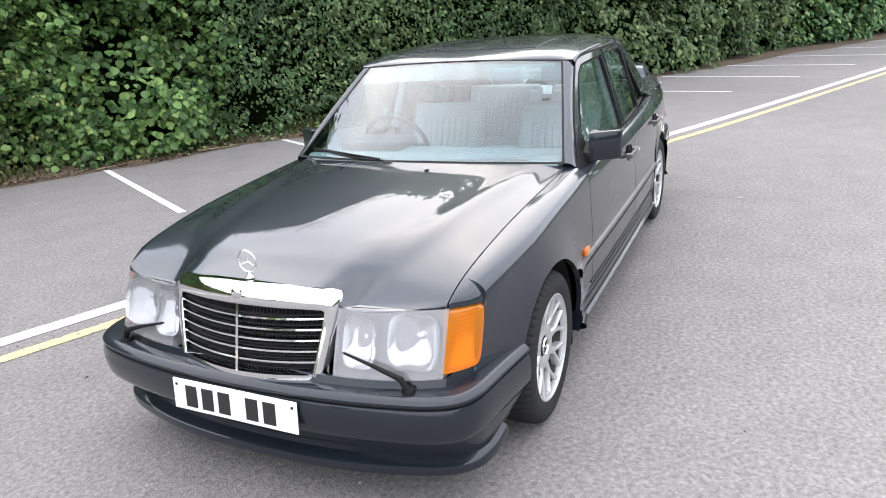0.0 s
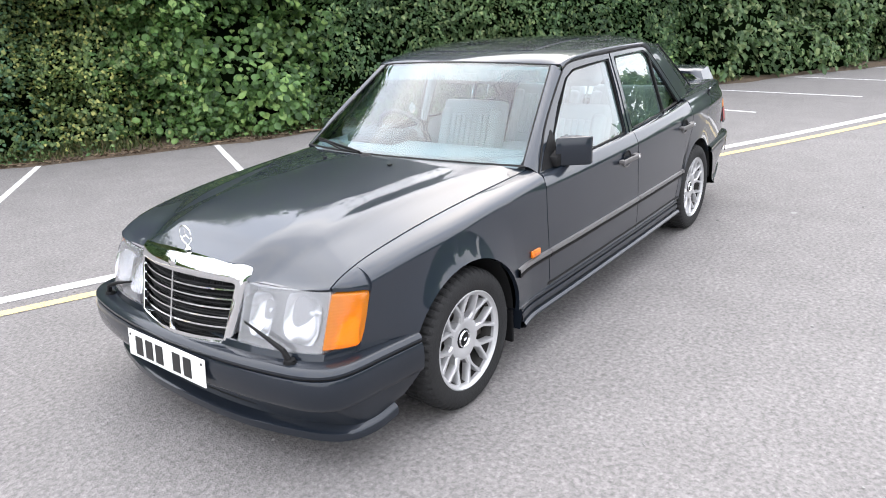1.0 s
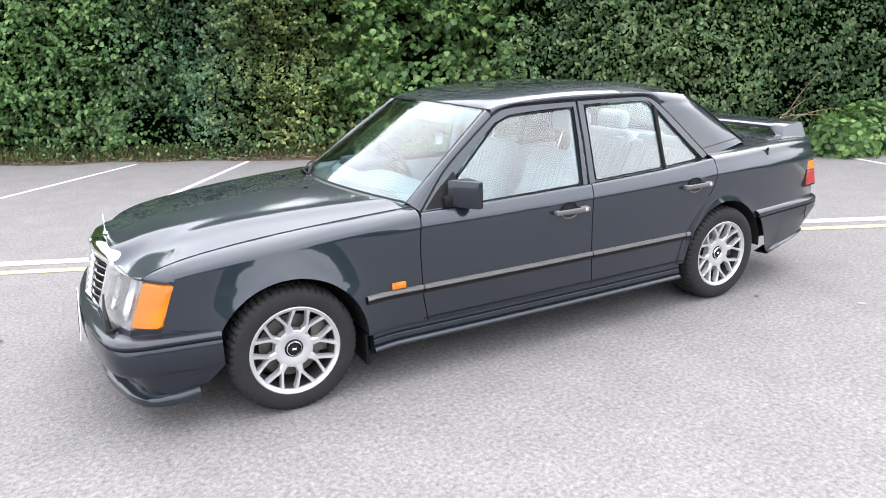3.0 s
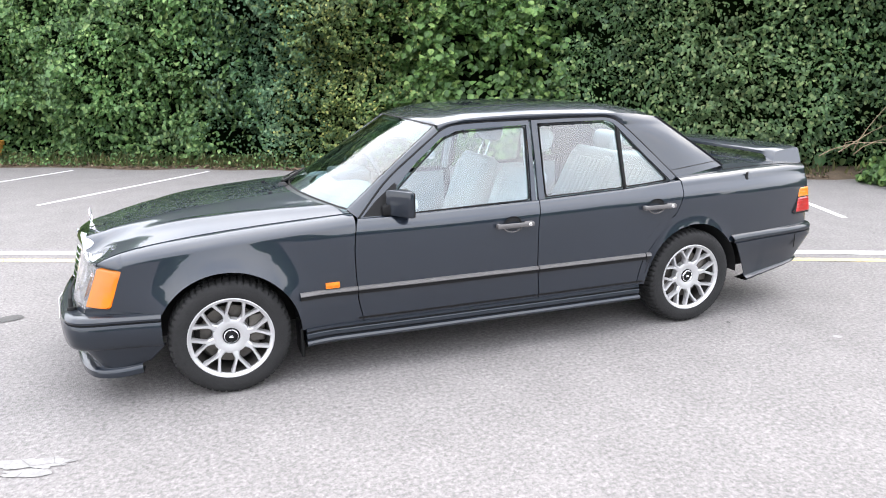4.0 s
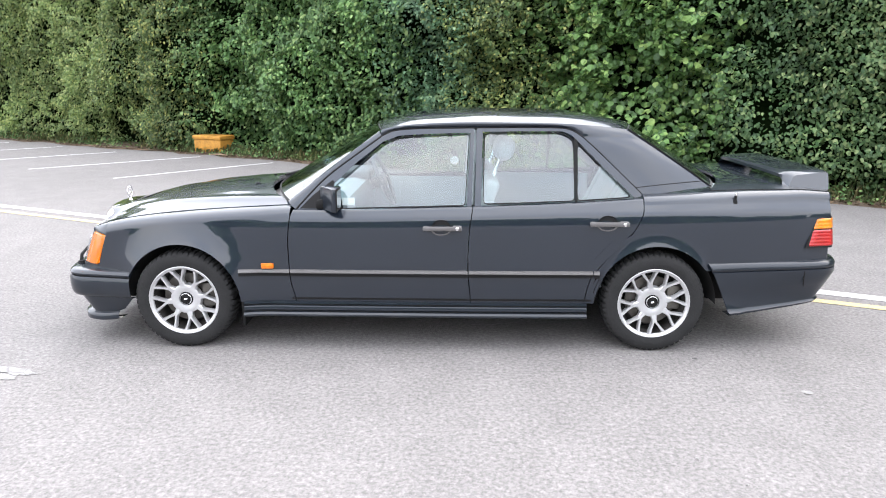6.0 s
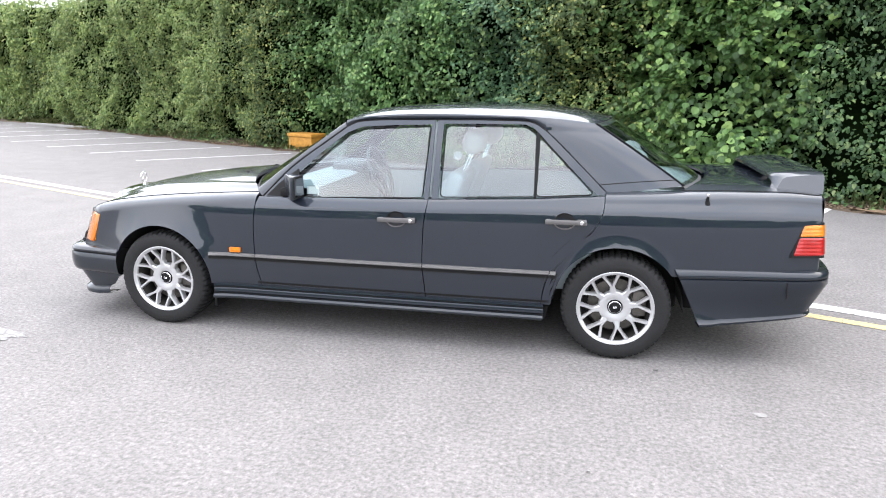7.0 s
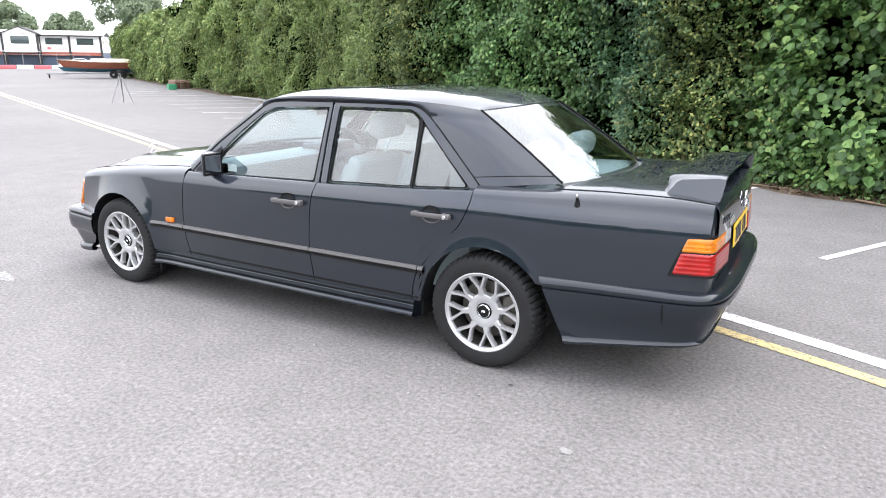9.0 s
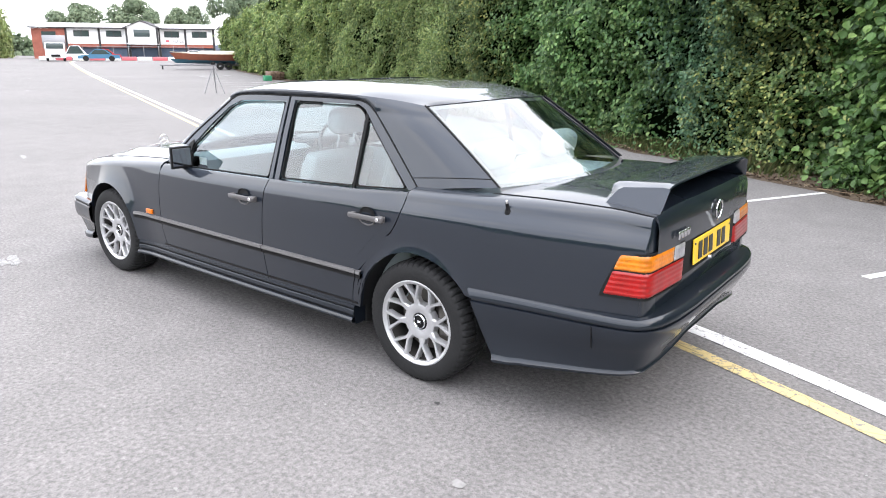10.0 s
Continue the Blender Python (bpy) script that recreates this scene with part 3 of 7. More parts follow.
NOSE_X = curve([(0.0, -0.690), (0.20, -0.682), (0.345, -0.662), (0.45, -0.648), (0.58, -0.618), (0.66, -0.592), (0.69, -0.576)])
cols = []
for i in range(49):
    y = lerp(-1, 1, i / 48)
    col = []
    front = NOSE_X(abs(y) * 0.69)
    back = lerp(0.40, 0.655, abs(y) ** 2.4)
    ye = y * (BON_Y(front) - 0.003)
    z0 = bonnet_z(front, ye)
    drop = max(0.004, z0 - 0.699)
    for dx, k in ((0.030, 1.15), (-0.006, 1.0), (-0.010, 0.6), (-0.007, 0.25)):
        col.append((front + dx, ye, z0 - drop * k))
    for j in range(40):
        x = lerp(front, back, j / 39)
        yy = y * (BON_Y(x) - 0.003)
        col.append((x, yy, bonnet_z(x, yy)))
    cols.append(col)
bonnet = part("bonnet", grid(cols, 0.02, (0, 0, -1)), M_PAINT, car)
for yy in (-0.20, 0.24):
    part("washer_jet", box(0.022, 0.014, 0.008, (0.30, yy, bonnet_z(0.30, yy) + 0.004), 0.003), M_RUBBER, bonnet)

# cowl and wiper
cols = []
for i in range(21):
    y = lerp(-0.70, 0.70, i / 20)
    a = lerp(0.36, 0.62, abs(y / 0.70) ** 2.4)
    cols.append([(a, y, 0.835), (a + 0.10, y, 0.875), (a + 0.22, y, 0.90)])
part("cowl", grid(cols), M_TRIM, car)
wiper = part("wiper", tube([(0.41, 0.06, 0.925), (0.43, 0.25, 0.932), (0.53, 0.46, 0.938), (0.60, 0.60, 0.925)], 0.005), M_RUBBER, car, "black wiper arm resting on the windscreen")
part("blade", box(0.012, 0.56, 0.014, (0.515, 0.36, 0.932), 0.003, rot=pose(0, 0, 0, 0, 0, -22)), M_RUBBER, wiper)
part("wiper_cover", lathe([(0.0, 0.018), (0.02, 0.015), (0.036, 0.0)], 20, "z"), M_RUBBER, wiper).location = (0.40, 0.05, 0.915)

# ---- glasshouse ----
RAIL = curve([(0.60, 0.56), (1.0, 0.592), (1.25, 0.614), (1.75, 0.634), (2.3, 0.618), (2.7, 0.585), (3.2, 0.55)])
BELT_Y = curve([(0.60, 0.760), (1.0, 0.772), (1.7, 0.774), (2.3, 0.762), (2.75, 0.738), (3.2, 0.715)])


def house(x, z, out=0.0):
    """A place on the sloping side of the glasshouse."""
    s = (z - 0.87) / 0.43
    return (x, -(lerp(BELT_Y(x), RAIL(x), s) + 0.02 * s * (1 - s)) - out, z)


def ring(outer, inner, out=0.0, rim=0.018, bm=None):
    """A band between two outlines of equal length on the glasshouse side."""
    cols = [[house(*a, out), house(*b, out)] for a, b in zip(outer, inner)]
    return grid(cols, rim, (0, 1, 0), bm)


def rounded(pts, r=0.04, n=5):
    """A closed outline with rounded corners."""
    out = []
    for i, p in enumerate(pts):
        a, b, c = Vector(pts[i - 1]), Vector(p), Vector(pts[(i + 1) % len(pts)])
        u, w = (a - b), (c - b)
        k = min(r, u.length * 0.45, w.length * 0.45)
        s, e = b + u.normalized() * k, b + w.normalized() * k
        for j in range(n):
            t = j / (n - 1)
            out.append(tuple((1 - t) ** 2 * s + 2 * t * (1 - t) * b + t**2 * e))
    return out


def grow(pts, d):
    """The outline moved outwards by d."""
    c = Vector((sum(p[0] for p in pts) / len(pts), sum(p[1] for p in pts) / len(pts)))
    out = []
    for i in range(len(pts)):
        a, b, e = Vector(pts[i - 1]), Vector(pts[i]), Vector(pts[(i + 1) % len(pts)])
        t = (e - a).normalized()
        nrm = Vector((t.y, -t.x))
        if nrm.dot(b - c) < 0:
            nrm = -nrm
        out.append(tuple(b + nrm * d))
    return out


def window(name, corners, door, r=0.03, seal=0.005):
    """A side pane with its black rubber seal."""
    o = rounded(corners, r)
    cx, cz = sum(p[0] for p in o) / len(o), sum(p[1] for p in o) / len(o)
    bm = bmesh.new()
    vs = [bm.verts.new(house(*p, -0.012)) for p in o]
    mid = bm.verts.new(house(cx, cz, -0.012))
    for i in range(len(vs)):
        bm.faces.new((vs[i], vs[(i + 1) % len(vs)], mid))
    pane = part(name, bm, M_SCREEN, door, "clear side window with grey seats behind it")
    pane.visible_shadow = False
    g = grow(o, seal)
    sb = ring(g + g[:1], o + o[:1], 0.001, 0.016)
    part("window_seal", sb, M_RUBBER, door)
    return pane


W_FRONT = [(0.908, 0.851), (1.683, 0.872), (1.706, 1.272), (1.310, 1.254), (1.212, 1.220), (0.922, 0.975)]
W_REAR = [(1.792, 0.880), (2.324, 0.898), (2.318, 1.238), (2.255, 1.277), (1.800, 1.277)]
W_QUARTER = [(2.340, 0.899), (2.652, 0.917), (2.343, 1.220)]
window("window", W_FRONT, front_door, 0.022, 0.004)
window("window", W_REAR, rear_door, 0.026, 0.004)
window("quarter_window", W_QUARTER, rear_door, 0.025)

# door frames round the panes
FR_OUT = [(0.690, 0.845), (0.756, 0.915), (0.858, 1.018), (1.060, 1.168), (1.185, 1.258), (1.262, 1.290), (1.36, 1.300), (1.50, 1.305), (1.735, 1.308), (1.731, 1.10), (1.724, 0.868)]
FR_IN = [(0.888, 0.845), (0.892, 0.900), (0.908, 0.985), (1.045, 1.112), (1.198, 1.228), (1.290, 1.262), (1.36, 1.268), (1.50, 1.275), (1.716, 1.281), (1.709, 1.10), (1.695, 0.866)]
part("window_frame", ring(FR_OUT, FR_IN, 0.0035), M_PAINT, front_door)
part("mirror_sail", ring([(0.715, 0.852), (0.790, 0.925), (0.905, 1.012)], [(0.905, 0.852), (0.905, 0.90), (0.914, 1.000)], 0.007), M_RUBBER, front_door)
RR_OUT = [(1.742, 0.868), (1.748, 1.10), (1.751, 1.308), (2.0, 1.310), (2.25, 1.306), (2.315, 1.292), (2.372, 1.255), (2.45, 1.185), (2.58, 1.062), (2.728, 0.920)]
RR_IN = [(1.779, 0.870), (1.782, 1.10), (1.787, 1.287), (2.0, 1.289), (2.255, 1.288), (2.302, 1.270), (2.335, 1.242), (2.39, 1.185), (2.53, 1.048), (2.672, 0.914)]
part("window_frame", ring(RR_OUT, RR_IN, 0.0035), M_PAINT, rear_door)
part("window_post", ring([(2.326, 0.886), (2.322, 1.255)], [(2.338, 0.888), (2.342, 1.230)], 0.004), M_RUBBER, rear_door)

# rub strips with a pale insert
for door, a, b in ((front_wing, 0.352, 0.652), (front_door, 0.657, 1.702), (rear_door, 1.708, 2.430), (quarter, 2.436, 2.468)):
    st = spaced(a, b, 14)
    sb = grid([[flank(x, 0.458), flank(x, 0.460, 0.012), flank(x, 0.488, 0.014), flank(x, 0.492)] for x in st], 0.004)
    strip = part("rub_strip", sb, M_RUBBER, door)
    ib = grid([[flank(x, 0.479, 0.0135), flank(x, 0.483, 0.017), flank(x, 0.4975, 0.014), flank(x, 0.4995)] for x in st], 0.003)
    part("insert", ib, M_STRIP, door)
    lb = grid([[flank(x, 0.312), flank(x, 0.314, 0.004), flank(x, 0.322, 0.004), flank(x, 0.324)] for x in (st if door is not quarter else st)], 0.002)
    if door in (front_door, rear_door):
        part("lower_trim", lb, M_RUBBER, door)

# door handles: grip bar over a dark scoop
for door, hx, hz in ((front_door, 1.555, 0.752), (rear_door, 2.512, 0.780)):
    y0 = side_y(hx, hz)
    scoop = lathe([(0.0, 0.003), (0.030, 0.002), (0.036, -0.004)], 28)
    bmesh.ops.scale(scoop, vec=(1.45, 1, 1.1), verts=scoop.verts[:])
    bmesh.ops.translate(scoop, vec=(hx - 0.008, -y0 - 0.001, hz + 0.008), verts=scoop.verts[:])
    part("handle_scoop", scoop, M_DARK, door)
    part("scoop_rim", tube([(hx - 0.008 + 0.056 * math.cos(a), -y0 - 0.004, hz - 0.006 + 0.036 * math.sin(a)) for a in np.linspace(math.pi, 2 * math.pi, 14)], 0.004, 6), M_TRIM, door)
    part("lock_button", lathe([(0, 0.004), (0.009, 0.003), (0.011, 0.0)], 16), M_CHROME, door).matrix_basis = pose(hx + 0.085, -y0 - 0.038, hz, 0, 0, 180)
    hb = box(0.225, 0.018, 0.026, (hx, -y0 - 0.028, hz), 0.007)
    box(0.05, 0.03, 0.03, (hx + 0.085, -y0 - 0.015, hz), 0.006, bm=hb)
    box(0.03, 0.03, 0.024, (hx - 0.095, -y0 - 0.014, hz), 0.006, bm=hb)
    part("handle", hb, M_TRIM, door, "dark grey pull handle")
mirrored(front_door)
mirrored(rear_door)

# roof
ROOF_E = curve([(1.10, 1.276), (1.2, 1.300), (1.3, 1.324), (1.75, 1.341), (2.2, 1.334), (2.45, 1.318), (2.72, 1.286)])
ROOF_C = curve([(1.08, 1.306), (1.125, 1.321), (1.25, 1.350), (1.5, 1.376), (1.85, 1.390), (2.2, 1.386), (2.5, 1.362), (2.78, 1.300)])


SCR_B, SCR_T = [(0.642, 0.716, 0.888), (0.445, 0.0, 0.920)], [(1.184, 0.566, 1.292), (1.112, 0.0, 1.312)]
RS_B, RS_T = [(3.128, 0.628, 0.966), (3.285, 0.0, 0.968)], [(2.648, 0.545, 1.290), (2.750, 0.0, 1.308)]


def roof_point(x, s):
    """s from -1 to 1 across the roof, whose ends follow the edges of the two screens."""
    t = min(1.0, max(0.0, (x - 2.25) / 0.40))
    e = lerp(RAIL(x) + 0.006, 0.570, t * t * (3 - 2 * t))
    xx = x - 0.075 * (1 - s * s) * max(0.0, 1 - (x - 1.20) / 0.5) + 0.07 * (1 - s * s) * max(0.0, 1 - (2.66 - x) / 0.5)
    z = lerp(ROOF_C(xx), ROOF_E(x), abs(s) ** 5)
    q = min(1.0, abs(s) / 0.925) ** 1.9
    k = max(0.0, 1 - (x - 1.195) / 0.22) ** 2
    xx, z = lerp(xx, lerp(SCR_T[1][0], SCR_T[0][0], q) + 0.003, k), lerp(z, lerp(SCR_T[1][2], SCR_T[0][2], q) + 0.005, k)
    k = max(0.0, 1 - (2.655 - x) / 0.22) ** 2
    xx, z = lerp(xx, lerp(RS_T[1][0], RS_T[0][0], q) - 0.003, k), lerp(z, lerp(RS_T[1][2], RS_T[0][2], q) + 0.005, k)
    return (xx, e * s, z)


cols = [[roof_point(x, lerp(-1, 1, j / 40)) for j in range(41)] for x in spaced(1.195, 2.655, 44)]
roof = part("roof", grid(cols, 0.004, (0, 0, -1)), M_PAINT, car)
sun_cols = []
for x in spaced(1.36, 1.84, 10):
    sun_cols.append([Vector(roof_point(x, lerp(-0.62, 0.62, j / 16))) + Vector((0, 0, 0.003)) for j in range(17)])
part("sunroof", grid(sun_cols, 0.006, (0, 0, -1)), M_PAINT, roof, "closed steel sunroof panel")
# body side between the door frames and the roof, with the black door seal in the seam
SEAM_TOP = curve([(1.185, 1.262), (1.262, 1.294), (1.36, 1.304), (1.50, 1.309), (1.735, 1.312), (2.0, 1.314), (2.25, 1.310), (2.315, 1.296), (2.372, 1.259)])
cols = []
for x in spaced(1.186, 2.371, 48):
    a, b = Vector(house(x, SEAM_TOP(x), 0.002)), Vector(roof_point(max(x, 1.195), -1)) + Vector((0, -0.0015, 0.0008))
    cols.append([lerp(a, b, v) + Vector((0, -0.009 * 4 * v * (1 - v), 0)) for v in (0, 0.25, 0.5, 0.75, 1)])
mirrored(part("roof_rail", grid(cols), M_PAINT, roof))
gut = tube([house(x, SEAM_TOP(x) - 0.002, 0.003) for x in spaced(1.19, 2.37, 40)], 0.0042, 6)
mirrored(part("door_seal", gut, M_RUBBER, roof))

# windscreen pillars: between the glass edge and the door frame


def screen_point(u, v, low, high, bulge):
    """u from -1 to 1 across, v from 0 low to 1 high."""
    (xb, yb, zb), (cb, _, zcb) = low
    (xt, yt, zt), (ct, _, zct) = high
    q = abs(u) ** 1.9
    x = lerp(lerp(cb, xb, q), lerp(ct, xt, q), v)
    z = lerp(lerp(zcb, zb, q), lerp(zct, zt, q), v) + bulge * v * (1 - v)
    return Vector((x, u * lerp(yb, yt, v), z))


def pane_sheet(low, high, bulge, n=24):
    return grid([[screen_point(lerp(-1, 1, i / n), j / 12, low, high, bulge) for j in range(13)] for i in range(n + 1)])


def pane_border(low, high, bulge, w, out, inner=0.35):
    """A rubber surround just outside a screen."""
    n = 24
    ring_uv = [(lerp(-1, 1, i / n), 0) for i in range(n)] + [(1, j / 12) for j in range(12)] + [(lerp(1, -1, i / n), 1) for i in range(n)] + [(-1, 1 - j / 12) for j in range(12)]
    cols = []
    for u, v in ring_uv + ring_uv[:1]:
        p = screen_point(u, v, low, high, bulge)
        du = 0 if v in (0, 1) and abs(u) < 1 else math.copysign(1, u)
        dv = -1 if v == 0 else 1 if v == 1 else 0
        tang = (screen_point(0, 1, low, high, bulge) - screen_point(0, 0, low, high, bulge)).normalized()
        off = Vector((0, du, 0)) * w + tang * dv * w
        nrm = Vector((-tang.z, 0, tang.x)) * out
        cols.append([p - off * inner + nrm * 0.4, p + nrm, p + off + nrm * 0.3])
    return grid(cols)


screen_f = part("windscreen", pane_sheet(SCR_B, SCR_T, 0.012), M_WINDSCREEN, car, "laminated windscreen reflecting trees and cloud")
screen_f.visible_shadow = False
part("screen_seal", pane_border(SCR_B, SCR_T, 0.012, 0.010, 0.003), M_RUBBER, screen_f)
band = part("shade_band", grid([[screen_point(lerp(-0.985, 0.985, i / 24), lerp(0.80, 0.985, j / 4), SCR_B, SCR_T, 0.012) - Vector((-0.004, 0, 0.005)) for j in range(5)] for i in range(25)]), M_BAND, screen_f, "blue-green tinted strip along the top")
band.visible_shadow = False
screen_r = part("rear_screen", pane_sheet(RS_B, RS_T, 0.02), M_SCREEN, car, "heated rear screen reflecting white sky")
screen_r.visible_shadow = False
part("screen_seal", pane_border(RS_B, RS_T, 0.02, 0.020, 0.006, 1.3), M_SEAL, screen_r)

A_SEAM = curve([(0.688, 0.845), (0.756, 0.919), (0.858, 1.022), (1.060, 1.172), (1.187, 1.262)])
cols = []
for j in range(21):
    v = j / 20
    a = screen_point(-1, v, SCR_B, SCR_T, 0.012)
    a = Vector((a.x - 0.004, a.y - 0.012, a.z))
    bx = lerp(0.688, 1.187, v)
    b = Vector(house(bx, A_SEAM(bx), 0.002))
    mid = (a + b) / 2 + Vector((-0.010, -0.006, 0.009))
    cols.append([a, lerp(a, mid, 0.5) + Vector((-0.002, -0.003, 0.002)), mid, lerp(mid, b, 0.5) + Vector((0, -0.003, 0)), b])
mirrored(part("windscreen_pillar", grid(cols, 0.015, (0.2, 1, 0)), M_PAINT, car))
seal_pts = [house(x, A_SEAM(x) - 0.002, 0.004) for x in spaced(0.69, 1.187, 16)]
mirrored(part("door_seal", tube(seal_pts, 0.005, 6), M_RUBBER, car))
# rear pillars: from the door seam and the end of the roof rail back to the rear screen
C_FRONT = [(2.730, 0.922), (2.582, 1.064), (2.452, 1.188), (2.371, 1.259)]
fx, fz = curve([(i, p[0]) for i, p in enumerate(C_FRONT)]), curve([(i, p[1]) for i, p in enumerate(C_FRONT)])


def pillar_front(v):
    if v < 0.84:
        return Vector(house(fx(v / 0.84 * 3), fz(v / 0.84 * 3), 0.0005))
    k = (v - 0.84) / 0.16
    a, b = Vector(house(2.371, SEAM_TOP(2.371), 0.002)), Vector(roof_point(2.371, -1))
    return lerp(a, b, k) + Vector((0, -0.009 * 4 * k * (1 - k), 0))


def pillar_back(v):
    return screen_point(-1, v, RS_B, RS_T, 0.02) + Vector((0.004, -0.022, 0.003))


cols = []
for j in range(33):
    v = j / 32
    a, b = pillar_front(v), pillar_back(v)
    col = []
    for i in range(17):
        s = i / 16
        p = lerp(a, b, s)
        edge = Vector(roof_point(lerp(2.371, 2.655, s), -1)) + Vector((0, -0.001, 0.0006))
        fix = (edge - lerp(pillar_front(1.0), pillar_back(1.0), s)) * v**4
        bul = 0.030 * math.sin(math.pi * s ** 1.1) * (0.40 + 0.60 * v) * (1 - v**4)
        col.append(p + fix + Vector((0, -bul, bul * 0.3)))
    cols.append(col)
mirrored(part("rear_pillar", grid(cols), M_PAINT, car, "", 75))
mirrored(part("pillar_seam", tube([c[-1] + Vector((0.002, -0.002, 0.002)) for c in cols], 0.0045, 6), M_RUBBER, car))
mirrored(part("pillar_seam", tube([c + Vector((0, -0.001, 0)) for c in cols[3]], 0.0022, 6), M_RUBBER, car))
mirrored(part("pillar_seam", tube([c[0] + Vector((0, -0.002, 0)) for c in cols[:28]], 0.0035, 6), M_RUBBER, car))
# shelf below rear pillar up to the boot
cols = []
for x in spaced(2.70, 3.16, 10):
    a = Vector((x, -BOOT_Y(x) - 0.004, BOOT_Z(x) - 0.002))
    s = (x - 2.70) / 0.46
    cols.append([a, a + Vector((0, 0.03, 0.006)), Vector((x, -lerp(0.66, 0.58, s), 0.955))])
mirrored(part("pillar_base", grid(cols), M_PAINT, car))

# boot lid: top, rear face, wing and badge
cols = []
for i in range(33):
    s = lerp(-1, 1, i / 32)
    col = []
    for j in range(15):
        v = j / 14
        x = lerp(lerp(3.315, 3.125, abs(s) ** 2.2), 3.838 + 0.022 * (1 - s * s), v)
        e = BOOT_Y(x) - 0.003
        col.append((x, s * e, BOOT_Z(x) + 0.003 + 0.025 * (1 - abs(s) ** 5)))
    x, y, z = col[-1]
    for dx, zz in ((0.012, -0.012), (0.018, -0.04), (0.020, -0.10), (0.022, -0.160)):
        col.append((x + dx, y, z + zz))
    cols.append(col)
boot = part("boot_lid", grid(cols, 0.015, (0, 0, -1)), M_PAINT, car)
mirrored(part("boot_seam", tube([(x, -BOOT_Y(x) + 0.001, BOOT_Z(x) + 0.001) for x in spaced(3.12, 3.83, 12)], 0.0032, 6), M_RUBBER, car))
# recessed number plate panel between the lamps
part("plate_recess", box(0.03, 0.86, 0.17, (3.858, 0, 0.715), 0.01), M_DARK, boot)
part("rear_panel", box(0.06, 1.24, 0.10, (3.825, 0, 0.585), 0.015), M_PAINT, boot)
part("boot_lock", lathe([(0, 0.012), (0.010, 0.012), (0.016, 0.0)], 16, "x"), M_CHROME, boot).location = (3.870, 0.02, 0.640)

wing_cols = []
for i in range(41):
    s = lerp(-1, 1, i / 40)
    y = s * 0.605
    foot = max(0.0, (abs(s) - 0.82) / 0.18)
    f = foot * foot * (3 - 2 * foot)
    z_top = 1.045 - 0.004 * s * s - 0.012 * s**8
    z_bot = lerp(z_top - 0.030, BOOT_Z(3.7) - 0.004, f)
    x0, x1 = lerp(3.600, 3.650, f), lerp(3.855, 3.855, f)
    wing_cols.append([(x0 - 0.035 * f, y, z_top - 0.035 - (z_top - 0.03 - z_bot) * 0.6), (x0 - 0.002, y, z_top - 0.016), (x0 + 0.02, y, z_top - 0.004), (x0 + 0.10, y, z_top + 0.004), (x1 - 0.03, y, z_top + 0.012), (x1, y, z_top + 0.010), (x1 + 0.003, y, z_top + 0.003), (x1 - lerp(0.05, 0.004, f), y, lerp(z_top - 0.02, z_bot, 0.6)), (x1 - lerp(0.07, 0.01, f), y, z_bot), (x0 + 0.01 - 0.075 * f, y, z_bot), (x0 - 0.035 * f, y, z_top - 0.035 - (z_top - 0.03 - z_bot) * 0.6)])
wing_cols = [[(x, y - math.copysign(0.055 * max(0.0, abs(y) / 0.605 - 0.8) / 0.2 * (z - 0.94) / 0.1, y), z) for x, y, z in c] for c in wing_cols]
wb = grid(wing_cols)
for c in (0, -1):
    cap_v = [wb.verts.new(p) for p in wing_cols[c][:-1]]
    wb.faces.new(cap_v)
part("boot_spoiler", wb, M_PAINT, boot, "raised body-coloured spoiler with a gap below")


def star_ring(r, bar):
    """A ring with three tapering arms, facing -x."""
    bm = lathe([(r + bar * math.cos(a), bar * math.sin(a)) for a in np.linspace(0, 2 * math.pi, 9)], 40, "x")
    for k in range(3):
        a = radians(90 + 120 * k)
        d, t = Vector((0, math.cos(a), math.sin(a))), Vector((0, -math.sin(a), math.cos(a)))
        tipv = d * r
        b1, b2 = t * bar * 1.3, -t * bar * 1.3
        f = Vector((-bar, 0, 0))
        v = [bm.verts.new(p) for p in (tipv, b1, b2, f, -f)]
        for tri in ((0, 1, 3), (0, 3, 2), (0, 4, 1), (0, 2, 4)):
            bm.faces.new([v[i] for i in tri])
    return bm


badge = part("boot_badge", star_ring(0.042, 0.005), M_CHROME, boot, "round chrome badge")
badge.location = (3.890, 0.03, 0.865)
for k in range(4):
    part("model_badge", box(0.006, 0.026, 0.034, (3.884, -0.46 + 0.036 * k, 0.838), 0.003), M_CHROME, boot, "small chrome lettering, unreadable")

# ---- nose: lamps, grille, bumper ----
LAMP_X = curve([(0.30, -0.755), (0.45, -0.738), (0.58, -0.706), (0.66, -0.674), (0.70, -0.652)])
RAKE = 0.38


def lamp_face(y, z):
    """The sloping front of the lamps."""
    return (LAMP_X(y) + (z - 0.50) * RAKE, -y, z)


